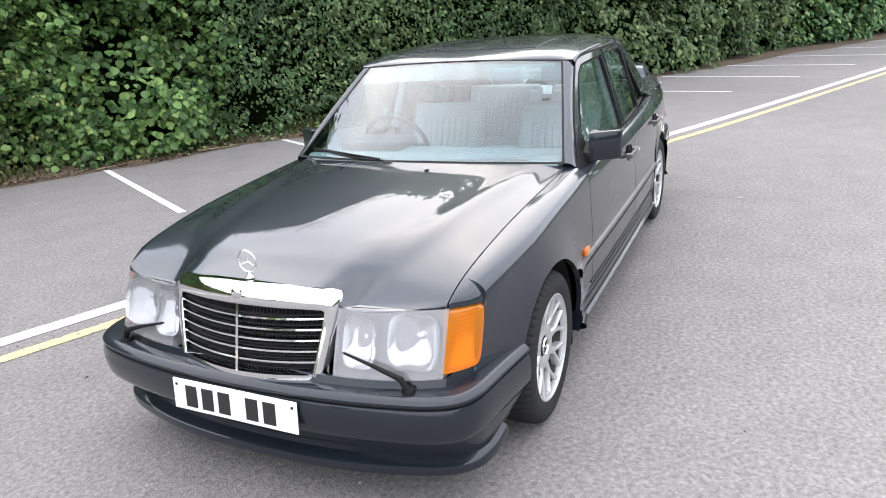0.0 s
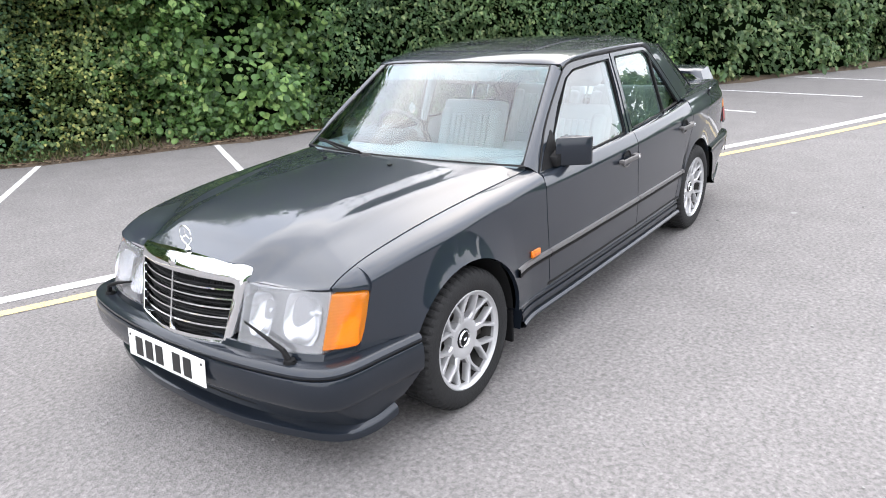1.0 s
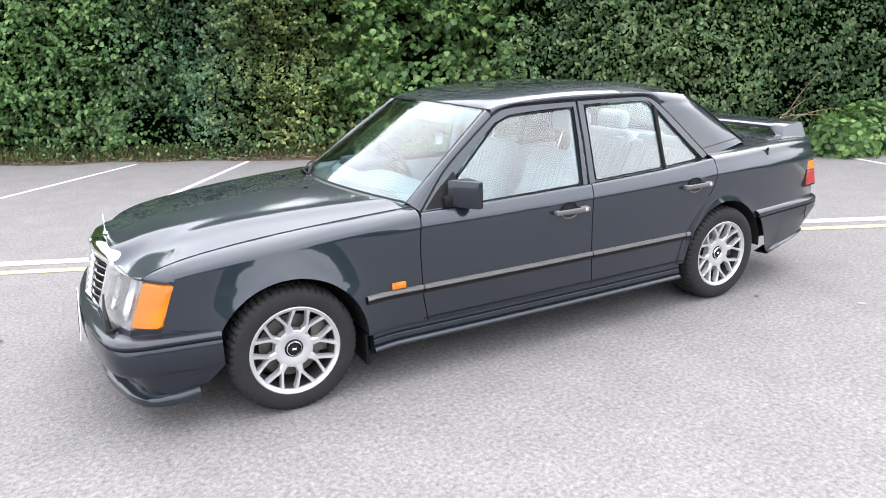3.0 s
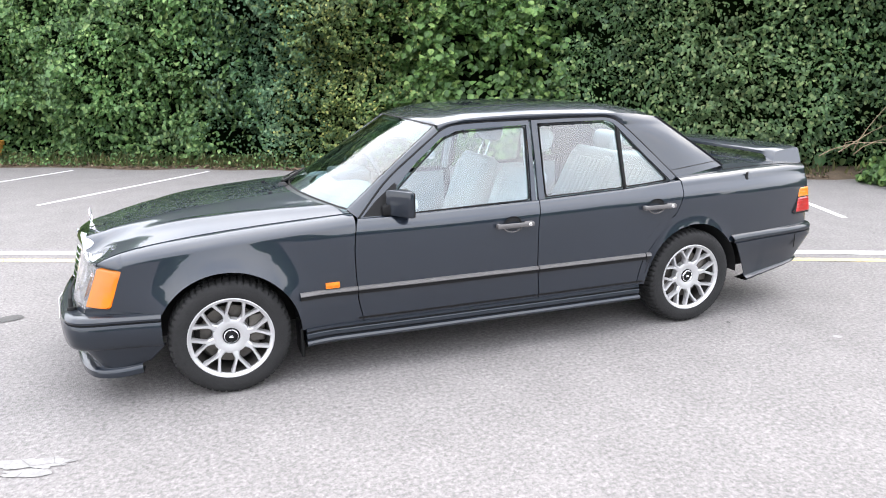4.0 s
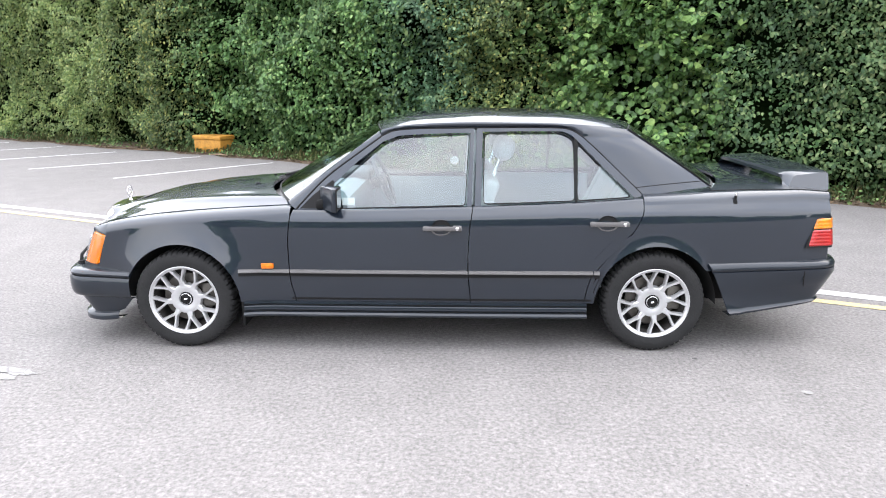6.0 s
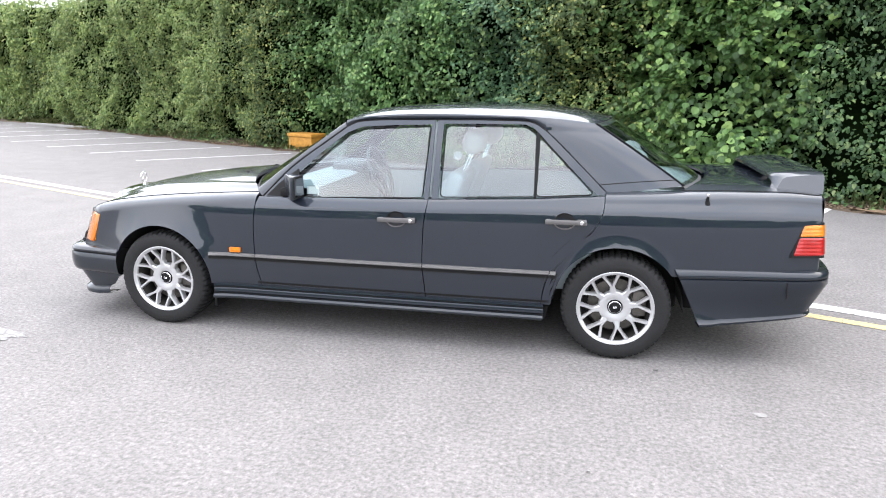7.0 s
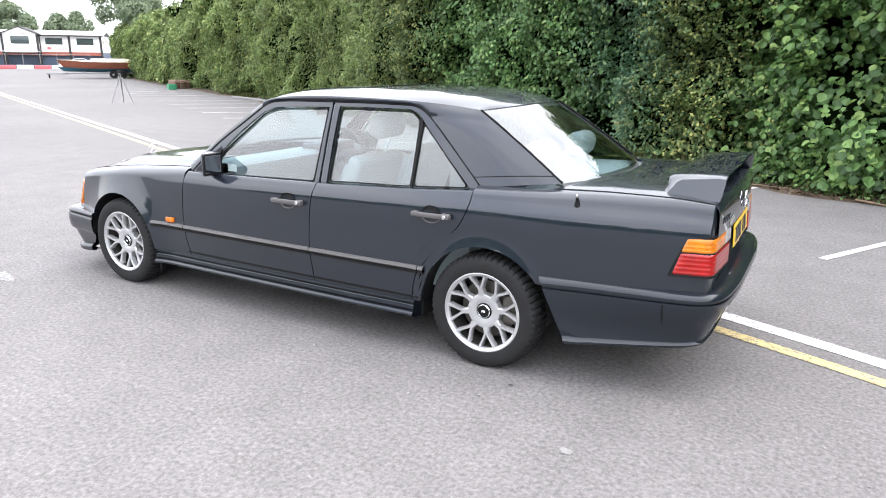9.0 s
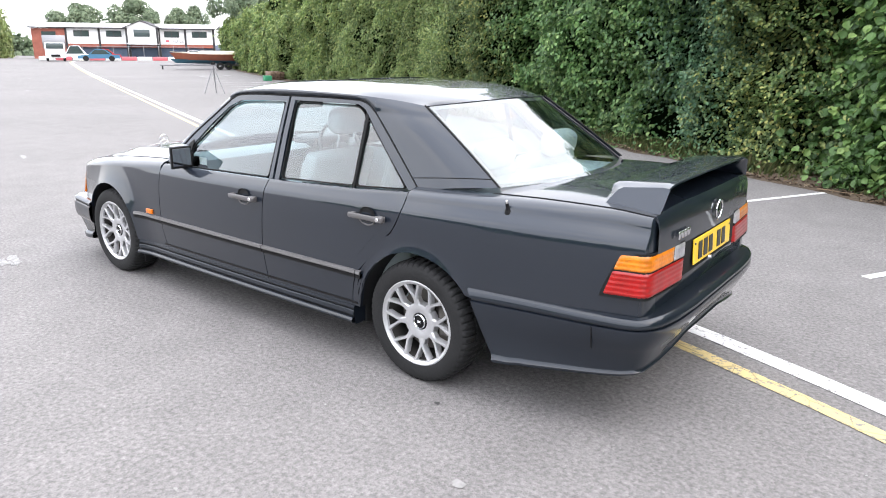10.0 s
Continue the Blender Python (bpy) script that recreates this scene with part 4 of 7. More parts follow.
head = part("headlamp", grid([[(lamp_face(y, z)[0] + 0.075, -y, z) for z in (0.487, 0.696)] for y in (0.335, 0.50, 0.69)], 0.06, (-1, 0, 0)), M_LAMPBOX, car, "rectangular headlamp with two reflectors behind clear glass")
lens = grid([[lamp_face(y, z) for z in spaced(0.492, 0.696, 8)] for y in spaced(0.345, 0.690, 14)], 0.012, (1, 0, 0))
lens_ob = part("lens", lens, M_LAMPGLASS, head, "clear fluted glass")
lens_ob.visible_shadow = False
for yc, zc, rw, rh in ((0.412, 0.586, 0.062, 0.080), (0.585, 0.596, 0.092, 0.086)):
    rb = lathe([(1.0, 0.0), (0.92, 0.30), (0.72, 0.62), (0.42, 0.86), (0.12, 1.0), (0.10, 0.75), (0.0, 0.70)], 28, "x")
    for v in rb.verts:
        h = math.hypot(v.co.y, v.co.z)
        if h > 0.3:
            k = h / (abs(v.co.y) ** 3.6 + abs(v.co.z) ** 3.6) ** (1 / 3.6)
            v.co.y, v.co.z = v.co.y * k, v.co.z * k
    bmesh.ops.scale(rb, vec=(0.055, rw, rh), verts=rb.verts[:])
    for v in rb.verts:
        v.co.x += v.co.z * RAKE
    bmesh.ops.translate(rb, vec=(LAMP_X(yc) + 0.030 + (zc - 0.5) * RAKE, -yc, zc), verts=rb.verts[:])
    part("reflector", rb, M_REFLECTOR, head)
arm = part("lamp_wiper", tube([(-0.735, -0.603, 0.478), (-0.738, -0.585, 0.515), (-0.742, -0.50, 0.545), (-0.735, -0.385, 0.572)], [0.012, 0.010, 0.007, 0.004]), M_RUBBER, head, "black headlamp wiper arm")
part("wiper_pivot", lathe([(0, 0.02), (0.02, 0.016), (0.024, 0.0)], 18, "z"), M_RUBBER, head).location = (-0.732, -0.605, 0.466)
mirrored(head)

ind = []
for k in range(19):
    s = k / 18
    x, y = lamp_corner(s)
    ind.append([(x + (z - 0.50) * RAKE + (0.010 if z in (0.497, 0.690) else 0), -y + 0.07 * max(0, z - 0.60) ** 1.2 + (0.006 if z in (0.497, 0.690) else 0), z0 + (0.016 * (max(0, s - 0.8) / 0.2) ** 2 if z0 < 0.52 else lamp_top(s) - 0.690 - 0.004 * (max(0, s - 0.9) / 0.1) ** 2 if z0 > 0.68 else 0)) for z, z0 in ((q, q) for q in (0.497, 0.503, 0.55, 0.60, 0.65, 0.682, 0.690))])
ind_ob = part("indicator", grid(ind, 0.02, (0.5, 0.8, 0)), M_AMBERGLASS, car, "amber front indicator wrapping round the corner")
ind_ob.visible_shadow = False
bowl = []
for k in range(17):
    s = k / 16
    x, y = lamp_corner(s)
    bowl.append([(x + (z - 0.50) * RAKE + lerp(0.034, 0.016, s) + 0.020 * math.sin(math.pi * v) * math.sin(math.pi * s) + 0.003 * math.sin(26 * v + 5 * s), -y + 0.016 + 0.014 * math.sin(math.pi * v) + 0.07 * max(0, z - 0.60) ** 1.2, z) for v, z in ((j / 14, lerp(0.50, 0.682, j / 14)) for j in range(15))])
part("reflector", grid(bowl), M_REFLECTOR, ind_ob)
bulb = lathe([(0.0, 0.020), (0.012, 0.016), (0.016, 0.0), (0.010, -0.018), (0.007, -0.034)], 16, "x")
part("bulb", bulb, M_TAILAMBER, ind_ob).location = (-0.555, -0.700, 0.585)
mirrored(ind_ob)
# dark band under the lamps
cols = []
for y in spaced(0.0, 0.70, 14):
    cols.append([(LAMP_X(max(y, 0.3)) - 0.016, -y, 0.46), (LAMP_X(max(y, 0.3)) - 0.003, -y, 0.492)])
for x in spaced(-0.63, -0.50, 4):
    cols.append([(x, -WIDE(x) + 0.01, 0.46), (x + 0.004, -WIDE(x) + 0.012, 0.497)])
mirrored(part("lamp_apron", grid(cols, 0.01, (1, 0, 0)), M_CLAD, car))

# grille: chrome shell round black lattice and bright bars


def grille_point(y, z, out=0.0):
    return (-0.728 - (0.765 - z) * 0.25 - out + 0.68 * y * y, y, z)


def grille_half(z):
    """Half the width of the lattice, which narrows downwards."""
    return lerp(0.272, 0.308, (z - 0.49) / 0.20)


shell = bmesh.new()
go_ = [(-0.302, 0.472), (-0.332, 0.62), (-0.347, 0.716), (-0.334, 0.741), (-0.312, 0.751), (-0.15, 0.764), (0, 0.767), (0.15, 0.764), (0.312, 0.751), (0.334, 0.741), (0.347, 0.716), (0.332, 0.62), (0.302, 0.472)]
gi_ = [(-0.270, 0.485), (-0.294, 0.62), (-0.305, 0.682), (-0.300, 0.687), (-0.292, 0.691), (-0.15, 0.700), (0, 0.703), (0.15, 0.700), (0.292, 0.691), (0.300, 0.687), (0.305, 0.682), (0.294, 0.62), (0.270, 0.485)]
cols = []
for a, b in zip(go_, gi_):
    back = Vector(grille_point(a[0], a[1] - (0.008 if a[1] > 0.73 else 0), -0.055))
    o1 = Vector(grille_point(*a, 0.0))
    m1 = Vector(grille_point(lerp(a[0], b[0], 0.25), lerp(a[1], b[1], 0.25), 0.016))
    m2 = Vector(grille_point(lerp(a[0], b[0], 0.8), lerp(a[1], b[1], 0.8), 0.018))
    i1 = Vector(grille_point(*b, 0.012))
    i2 = Vector(grille_point(*b, -0.03))
    cols.append([back, o1, m1, m2, i1, i2])
shell = grid(cols, bm=shell)
grille = part("grille", shell, M_CHROME, car, "upright chrome radiator grille with black lattice", 50)
part("grille_sill", grid([[grille_point(y, z, o) for z, o in ((0.466, -0.01), (0.469, 0.012), (0.486, 0.014), (0.490, -0.02))] for y in spaced(-0.300, 0.300, 16)]), M_CHROME, grille)
part("lattice_back", grid([[grille_point(u * grille_half(z), z, -0.035) for z in (0.482, 0.705)] for u in spaced(-1.02, 1.02, 16)]), M_DARK, grille)
for k in range(5):
    z = 0.524 + 0.0345 * k
    part("grille_bar", grid([[grille_point(y, z + dz, o) for dz, o in ((-0.004, -0.012), (-0.003, 0.006), (0.003, 0.006), (0.004, -0.012))] for y in spaced(-grille_half(z), grille_half(z), 20)]), M_CHROME, grille)
part("grille_bar", grid([[grille_point(dy, z, o) for dy, o in ((-0.007, -0.01), (-0.005, 0.012), (0.005, 0.012), (0.007, -0.01))] for z in spaced(0.480, 0.712, 6)]), M_CHROME, grille)
fins = bmesh.new()
for k in range(46):
    u = lerp(-0.98, 0.98, k / 45)
    a, b = Vector(grille_point(u * grille_half(0.486), 0.486, -0.012)), Vector(grille_point(u * grille_half(0.70), 0.70, -0.012))
    grid([[a + Vector((0.022, -0.0022, 0)), a + Vector((0, -0.002, 0)), a + Vector((0, 0.002, 0)), a + Vector((0.022, 0.0022, 0))], [b + Vector((0.022, -0.0022, 0)), b + Vector((0, -0.002, 0)), b + Vector((0, 0.002, 0)), b + Vector((0.022, 0.0022, 0))]], bm=fins)
for k in range(7):
    z = 0.503 + 0.032 * k
    for dz in (-0.004, 0.006):
        grid([[grille_point(y, z + dz + d, o) for d, o in ((-0.0015, -0.03), (-0.0015, -0.008), (0.0015, -0.008), (0.0015, -0.03))] for y in spaced(-grille_half(z), grille_half(z), 14)], bm=fins)
part("lattice", fins, M_DARK, grille)
star = part("bonnet_star", star_ring(0.037, 0.0028), M_STAR, car, "chrome ring ornament standing on the grille")
star.location = (-0.676, 0.0, 0.824)
part("stem", lathe([(0.004, 0.012), (0.006, 0.0), (0.014, -0.010)], 14, "z"), M_CHROME, star).location = (0, 0, -0.048)
part("grille_badge", lathe([(0, 0.006), (0.015, 0.005), (0.022, 0.0)], 20, "x"), M_CHROME, grille, "small round emblem").matrix_basis = pose(-0.752, 0, 0.735, 0, 0, 180)


def bumper_path(pts, z0, k_of):
    """Stations with outward directions along half a bumper, from the middle round to the side, then both halves."""
    n = 60
    par = np.linspace(0, len(pts) - 1, n)
    cx, cy = curve([(i, p[0]) for i, p in enumerate(pts)]), curve([(i, p[1]) for i, p in enumerate(pts)])
    half = [(cx(t), cy(t)) for t in par]
    full = [(x, y) for x, y in half[::-1]] + [(x, -y) for x, y in half[1:]]
    st = []
    for i, (x, y) in enumerate(full):
        a, b = full[max(i - 1, 0)], full[min(i + 1, len(full) - 1)]
        t = Vector((b[0] - a[0], b[1] - a[1])).normalized()
        nrm = Vector((t.y, -t.x))
        if nrm.dot(Vector((x - 1.5, y))) < 0:
            nrm = -nrm
        st.append((x, y, nrm.x, nrm.y, k_of(x, y), z0))
    return st


FB = [(-0.836, 0.0), (-0.830, 0.20), (-0.812, 0.40), (-0.784, 0.57), (-0.753, 0.69), (-0.708, 0.764), (-0.640, 0.800), (-0.48, 0.825), (-0.315, 0.850)]
fb_st = bumper_path(FB, 0.45, lambda x, y: 1.0)
fb_prof = [(-0.05, 0.305), (-0.014, 0.305), (0.0, 0.315), (0.008, 0.335), (0.012, 0.375), (0.011, 0.415), (0.004, 0.432), (-0.004, 0.434), (-0.004, 0.440), (0.004, 0.442), (0.005, 0.452), (-0.004, 0.464), (-0.022, 0.470), (-0.11, 0.466)]
fbumper = part("front_bumper", sweep(fb_st, fb_prof), M_CLAD, car, "deep body-coloured front bumper with a lower lip", 40)
part("bumper_seam", sweep(fb_st, [(-0.002, 0.4335), (0.0005, 0.4350), (0.0005, 0.4390), (-0.002, 0.4405)]), M_RUBBER, fbumper)
# lower apron with intake and lip
LIP = [(-0.797, 0.0), (-0.793, 0.16), (-0.776, 0.35), (-0.738, 0.53), (-0.690, 0.68), (-0.645, 0.750), (-0.590, 0.785), (-0.51, 0.802), (-0.425, 0.806)]
lip_st = bumper_path(LIP, 0.15, lambda x, y: 1.0)
cols = []
for (x, y, ox, oy, k, z0), (bx, by, box_, boy, *_) in zip(lip_st, fb_st):
    up = max(0.0, min(1.0, (x + 0.56) / 0.13)) ** 2 * 0.012
    en = max(0.0, min(1.0, (x + 0.70) / 0.14))
    en = en * en * (3 - 2 * en)
    pts = [(x + ox * o, y + oy * o, z + up) for o, z in ((-0.10, 0.150), (-0.01, 0.150), (0.002, 0.156), (0.004, 0.172), (0.002, 0.186), (lerp(-0.010, -0.004, en), 0.194), (lerp(-0.040, -0.016, en), 0.202))]
    w = (bx - box_ * lerp(0.05, 0.012, en), by - boy * lerp(0.05, 0.012, en))
    ins = lerp(0.055, 0.020, en)
    pts += [(lerp(x - ox * ins, w[0], 0.35), lerp(y - oy * ins, w[1], 0.35), 0.23), (lerp(x - ox * ins, w[0], 0.7), lerp(y - oy * ins, w[1], 0.7), 0.27), (w[0], w[1], 0.308)]
    cols.append(pts)
part("apron", grid(cols), M_CLAD, fbumper, "", 40)
for k in range(3):
    z = 0.230 + 0.018 * k
    cols = [[(x + ox * o, y + oy * o, z + dz) for o, dz in ((-0.065, -0.003), (-0.038, -0.003), (-0.038, 0.003), (-0.065, 0.003))] for x, y, ox, oy, kk, z0 in lip_st if abs(y) < 0.50]
    part("intake_slat", grid(cols), M_RUBBER, fbumper)



def number_plate(at, rot, mat, parent, label):
    """A plate with dark bars where its characters stand."""
    pl = part("number_plate", box(0.525, 0.006, 0.112, (0, 0, 0), 0.002, 1), mat, parent, label)
    pl.matrix_basis = pose(*at, *rot)
    x = -0.205
    for w in (0.05, 0.05, 0.05, 0.0, 0.05, 0.05):
        if w:
            part("bar", box(w, 0.003, 0.078, (x + 0.025, -0.0045, -0.002), 0.001, 1), M_BLACK, pl)
        x += 0.072 if w else 0.045
    for sx in (-0.245, 0.245):
        part("screw", lathe([(0, 0.003), (0.004, 0.003), (0.006, 0.0)], 10), M_BLACK, pl).matrix_basis = pose(sx, -0.003, 0.035, 0, 0, 180)
    return pl


number_plate((-0.853, 0.0, 0.378), (-6, 0, -90), M_PLATE_W, car, "white front number plate with dark bars")
number_plate((3.884, 0.0, 0.722), (-4, 0, 90), M_PLATE_Y, car, "yellow rear number plate with dark bars")

# rear bumper
RB = [(3.945, 0.0), (3.944, 0.28), (3.934, 0.48), (3.914, 0.62), (3.880, 0.700), (3.82, 0.745), (3.70, 0.772), (3.40, 0.802), (3.22, 0.822), (3.10, 0.838)]
rb_st = bumper_path(RB, 0.545, lambda x, y: lerp(1.0, 0.85, max(0, min(1, (x - 3.26) / 0.6))) - 0.18 * min(1.0, 1.6 * max(0.0, 1 - abs(y) / 0.64)))
rb_prof = [(-0.10, 0.225), (-0.012, 0.225), (0.004, 0.232), (0.006, 0.244), (-0.004, 0.252), (-0.010, 0.265), (0.004, 0.38), (0.010, 0.46), (0.008, 0.490), (-0.004, 0.494), (-0.004, 0.501), (0.008, 0.505), (0.008, 0.522), (-0.004, 0.540), (-0.02, 0.546), (-0.13, 0.548)]
rb_cols = []
for x, y, ox, oy, k, z0 in rb_st:
    en = max(0.0, 1 - (x - 3.10) / 0.26)
    g = max(0.0, min(1.0, (x - 3.40) / 0.45))
    rb_cols.append([(x + ox * (o - 0.065 * g * max(0.0, 0.46 - z) / 0.21) + en * 0.150 * (0.545 - z) / 0.32, y + oy * (o - 0.065 * g * max(0.0, 0.46 - z) / 0.21), z0 + (z - z0) * k) for o, z in rb_prof])
rbumper = part("rear_bumper", grid(rb_cols, 0.02, (0.3, 0, 0)), M_CLAD, car, "deep body-coloured rear bumper with side skirts", 40)
mirrored(part("bumper_seam", tube([(3.677 + 0.004 * v, -0.785 + 0.004 * v, lerp(0.490, 0.400, v)) for v in spaced(0, 1, 6)], 0.003, 6), M_RUBBER, rbumper))
part("rear_valance", box(0.22, 1.10, 0.10, (3.72, 0, 0.43), 0.03), M_DARK, rbumper)

# tail lamps: amber over red, ribbed, with a clear inner end


def tail_point(q, z, out=0.0):
    """A place on the tail lamp: q from its slanted front edge round to the boot."""
    lead = lerp(3.699, 3.744, (z - 0.63) / 0.16)
    if q < 0.3:
        x, y, nx, ny = lerp(lead, 3.820, q / 0.3), lerp(0.748 - (lead - 3.70) * 0.25, 0.722, q / 0.3), 0.2, -0.98
    elif q < 0.45:
        k = (q - 0.3) / 0.15 * math.pi / 2
        x, y, nx, ny = 3.820 + 0.046 * math.sin(k), 0.722 - 0.052 * (1 - math.cos(k)), math.sin(k), -math.cos(k)
    else:
        x, y, nx, ny = lerp(3.866, 3.884, (q - 0.45) / 0.55), lerp(0.670, 0.385, (q - 0.45) / 0.55), 1.0, -0.1
    return (x + nx * out - (z - 0.64) * (0.06 if q > 0.3 else 0.06 * q / 0.3), -y + ny * out + (z - 0.64) * 0.16, z)


def tail_strip(z0, z1, q0, q1, mat, parent, name, out=0.005, ribs=3):
    """A moulded lens with soft horizontal ribs and rounded edges."""
    cols = []
    for k in range(25):
        q = lerp(q0, q1, k / 24)
        col = []
        for j in range(ribs * 8 + 1):
            v = j / (ribs * 8)
            edge = min(1.0, 12 * min(v, 1 - v)) * min(1.0, 0.25 + 18 * min(k, 24 - k) / 24)
            col.append(tail_point(q, lerp(z0, z1, v), out * edge))
        cols.append(col)
    return part(name, grid(cols, 0.02, (-0.6, 0.6, 0)), mat, parent, "", 50)


tail = part("tail_lamp", box(0.10, 0.26, 0.165, (3.790, -0.53, 0.710), 0.01), M_DARK, car, "tail lamp, amber above red, wrapping round the corner")
part("lamp_seal", grid([[tail_point(q, z, 0.001) for z in spaced(0.620, 0.800, 12)] for q in spaced(-0.02, 1.0, 30)], 0.012, (-0.6, 0.6, 0)), M_RUBBER, tail)
tail_strip(0.629, 0.726, 0.0, 1.0, M_RED, tail, "red_lens", ribs=3)
tail_strip(0.729, 0.792, 0.0, 0.80, M_TAILAMBER, tail, "amber_lens", ribs=2)
tail_strip(0.729, 0.792, 0.81, 1.0, M_CLEARLENS, tail, "clear_lens", ribs=2)
mirrored(tail)

# sill skirts
SILL = ((0.02, 0.300), (0.002, 0.300), (-0.008, 0.297), (-0.010, 0.286), (-0.002, 0.283), (-0.002, 0.276), (-0.010, 0.274), (-0.013, 0.266), (-0.014, 0.250), (-0.008, 0.244), (-0.008, 0.238), (-0.020, 0.235), (-0.030, 0.222), (-0.031, 0.212), (-0.022, 0.200), (0.0, 0.192), (0.12, 0.190))
SILL_EDGE = [(o, z if z > 0.24 else 0.24 + (z - 0.24) * 0.75) for o, z in SILL]
sill = grid([[(x, -side_y(x, 0.31) + o, z) for o, z in SILL_EDGE] for x in spaced(0.372, 2.405, 60)], 0.0)
for x, sg in ((0.372, 1), (2.405, -1)):
    grid([[(x, -side_y(x, 0.31) + o, z) for o, z in ((0.12, 0.300), (-0.010, 0.292), (-0.006, 0.250), (0.004, 0.196))], [(x + 0.001 * sg, -side_y(x, 0.31) + 0.12, z) for z in (0.300, 0.292, 0.25, 0.196)]], bm=sill)
sill = part("sill_skirt", sill, M_CLAD, car, "", 30)
part("sill_seam", grid([[(x, -side_y(x, 0.31) + o, z) for o, z in ((-0.0035, 0.2825), (-0.0040, 0.2765))] for x in spaced(0.374, 2.403, 60)]), M_RUBBER, sill)
part("sill_seam", grid([[(x, -side_y(x, 0.31) + o, z) for o, z in ((-0.0095, 0.2435), (-0.0095, 0.2385))] for x in spaced(0.374, 2.403, 60)]), M_RUBBER, sill)
mirrored(sill)
# mud flaps behind front wheels
mirrored(part("mud_flap", box(0.018, 0.19, 0.16, (0.352, -0.735, 0.215), 0.006), M_RUBBER, car))

# side repeater, filler aerial, mirrors
rep = part("side_repeater", box(0.074, 0.014, 0.032, (0.522, -side_y(0.522, 0.52) - 0.005, 0.520), 0.005), M_AMBER, front_wing, "small amber side repeater")
aer = part("aerial", lathe([(0.0, 0.045), (0.007, 0.044), (0.009, 0.018), (0.013, 0.012), (0.020, 0.0), (0.016, -0.012)], 16, "z"), M_RUBBER, car, "stub of a retracted aerial with a chrome tip")
aer.matrix_basis = pose(3.245, -0.745, 0.892, 20, 0, 0)
part("tip", lathe([(0, 0.058), (0.005, 0.056), (0.006, 0.044)], 12, "z"), M_CHROME, aer)

mir = prism([(0.838, -0.782), (0.856, -0.800), (0.925, -0.905), (0.940, -0.918), (0.957, -0.918), (0.957, -0.776)], 0.136, "xy", 0.850)
bmesh.ops.bevel(mir, geom=mir.edges[:], offset=0.007, segments=2, profile=0.5, affect="EDGES")
mirror = part("door_mirror", mir, M_CLAD, car, "dark grey door mirror housing", 30)
part("mirror_bezel", box(0.008, 0.140, 0.128, (0.956, -0.848, 0.918), 0.003, 1), M_RUBBER, mirror)
part("mirror_glass", box(0.003, 0.122, 0.106, (0.9592, -0.848, 0.918), 0.001, 1), M_MIRROR, mirror)
arm_b = box(0.115, 0.060, 0.085, (0.872, -0.772, 0.892), 0.010, 2)
for v in arm_b.verts:
    if v.co.x < 0.85:
        v.co.z = 0.852 + (v.co.z - 0.852) * 0.6
part("mirror_arm", arm_b, M_RUBBER, mirror)
mirrored(mirror)

# ---- wheels ----


def make_tyre():
    prof = [(0.204, -0.085), (0.213, -0.098), (0.232, -0.104), (0.262, -0.104), (0.280, -0.098), (0.293, -0.088), (0.300, -0.072), (0.303, -0.045), (0.303, -0.03), (0.297, -0.028), (0.297, -0.02), (0.303, -0.018), (0.303, 0.018), (0.297, 0.02), (0.297, 0.028), (0.303, 0.03), (0.303, 0.05), (0.299, 0.075), (0.29, 0.09), (0.27, 0.10), (0.22, 0.09)]
    bm = bmesh.new()
    seg = 216
    rings = []
    for i in range(seg):
        a = 2 * math.pi * i / seg
        col = []
        for r, h in prof:
            if i % 4 == 0 and r > 0.286:
                r -= 0.009
            z = r * math.sin(a)
            z = max(z, -HUB_Z + 0.001)
            sk = 0.0
            if r > 0.27:
                sk = 0.03 * (abs(h) < 0.06)
            col.append(bm.verts.new((r * math.cos(a + sk * 0), h, z)))
        rings.append(col)
    for i in range(seg):
        q = (i + 1) % seg
        for j in range(len(prof) - 1):
            bm.faces.new((rings[i][j], rings[q][j], rings[q][j + 1], rings[i][j + 1]))
    return bm


def make_rim():
    """Eight forked spokes in a stepped rim: short roots that split into two legs."""
    bm = lathe([(0.193, 0.02), (0.196, -0.06), (0.190, -0.078), (0.192, -0.087), (0.200, -0.090), (0.207, -0.098), (0.213, -0.096), (0.214, -0.080)], 72)
    lathe([(0.0, -0.052), (0.040, -0.052), (0.044, -0.062), (0.058, -0.066), (0.080, -0.070), (0.090, -0.066), (0.094, -0.03)], 48, bm=bm)
    for k in range(8):
        a0 = 2 * math.pi * k / 8 + 0.17
        runs = [([(0.080, a0, -0.066), (0.100, a0, -0.070), (0.124, a0, -0.074)], (0.022, 0.0165, 0.0125))]
        for sgn in (-1, 1):
            runs.append(([(0.108, a0 + sgn * 0.035, -0.0715), (0.128, a0 + sgn * 0.062, -0.075), (0.158, a0 + sgn * 0.150, -0.080), (0.196, a0 + sgn * 0.222, -0.087)], (0.0085, 0.0080, 0.0074, 0.0105)))
        for pts, wd in runs:
            p = [Vector((r * math.cos(a), h, r * math.sin(a))) for r, a, h in pts]
            cs = []
            for i, q in enumerate(p):
                d = (p[min(i + 1, len(p) - 1)] - p[max(i - 1, 0)]).normalized()
                t = d.cross(Vector((0, 1, 0))).normalized() * wd[i]
                cs.append([q - t + Vector((0, 0.032, 0)), q - t + Vector((0, 0.004, 0)), q - t * 0.6 + Vector((0, -0.003, 0)), q + t * 0.6 + Vector((0, -0.003, 0)), q + t + Vector((0, 0.004, 0)), q + t + Vector((0, 0.032, 0))])
            grid(cs, bm=bm)
    return bm


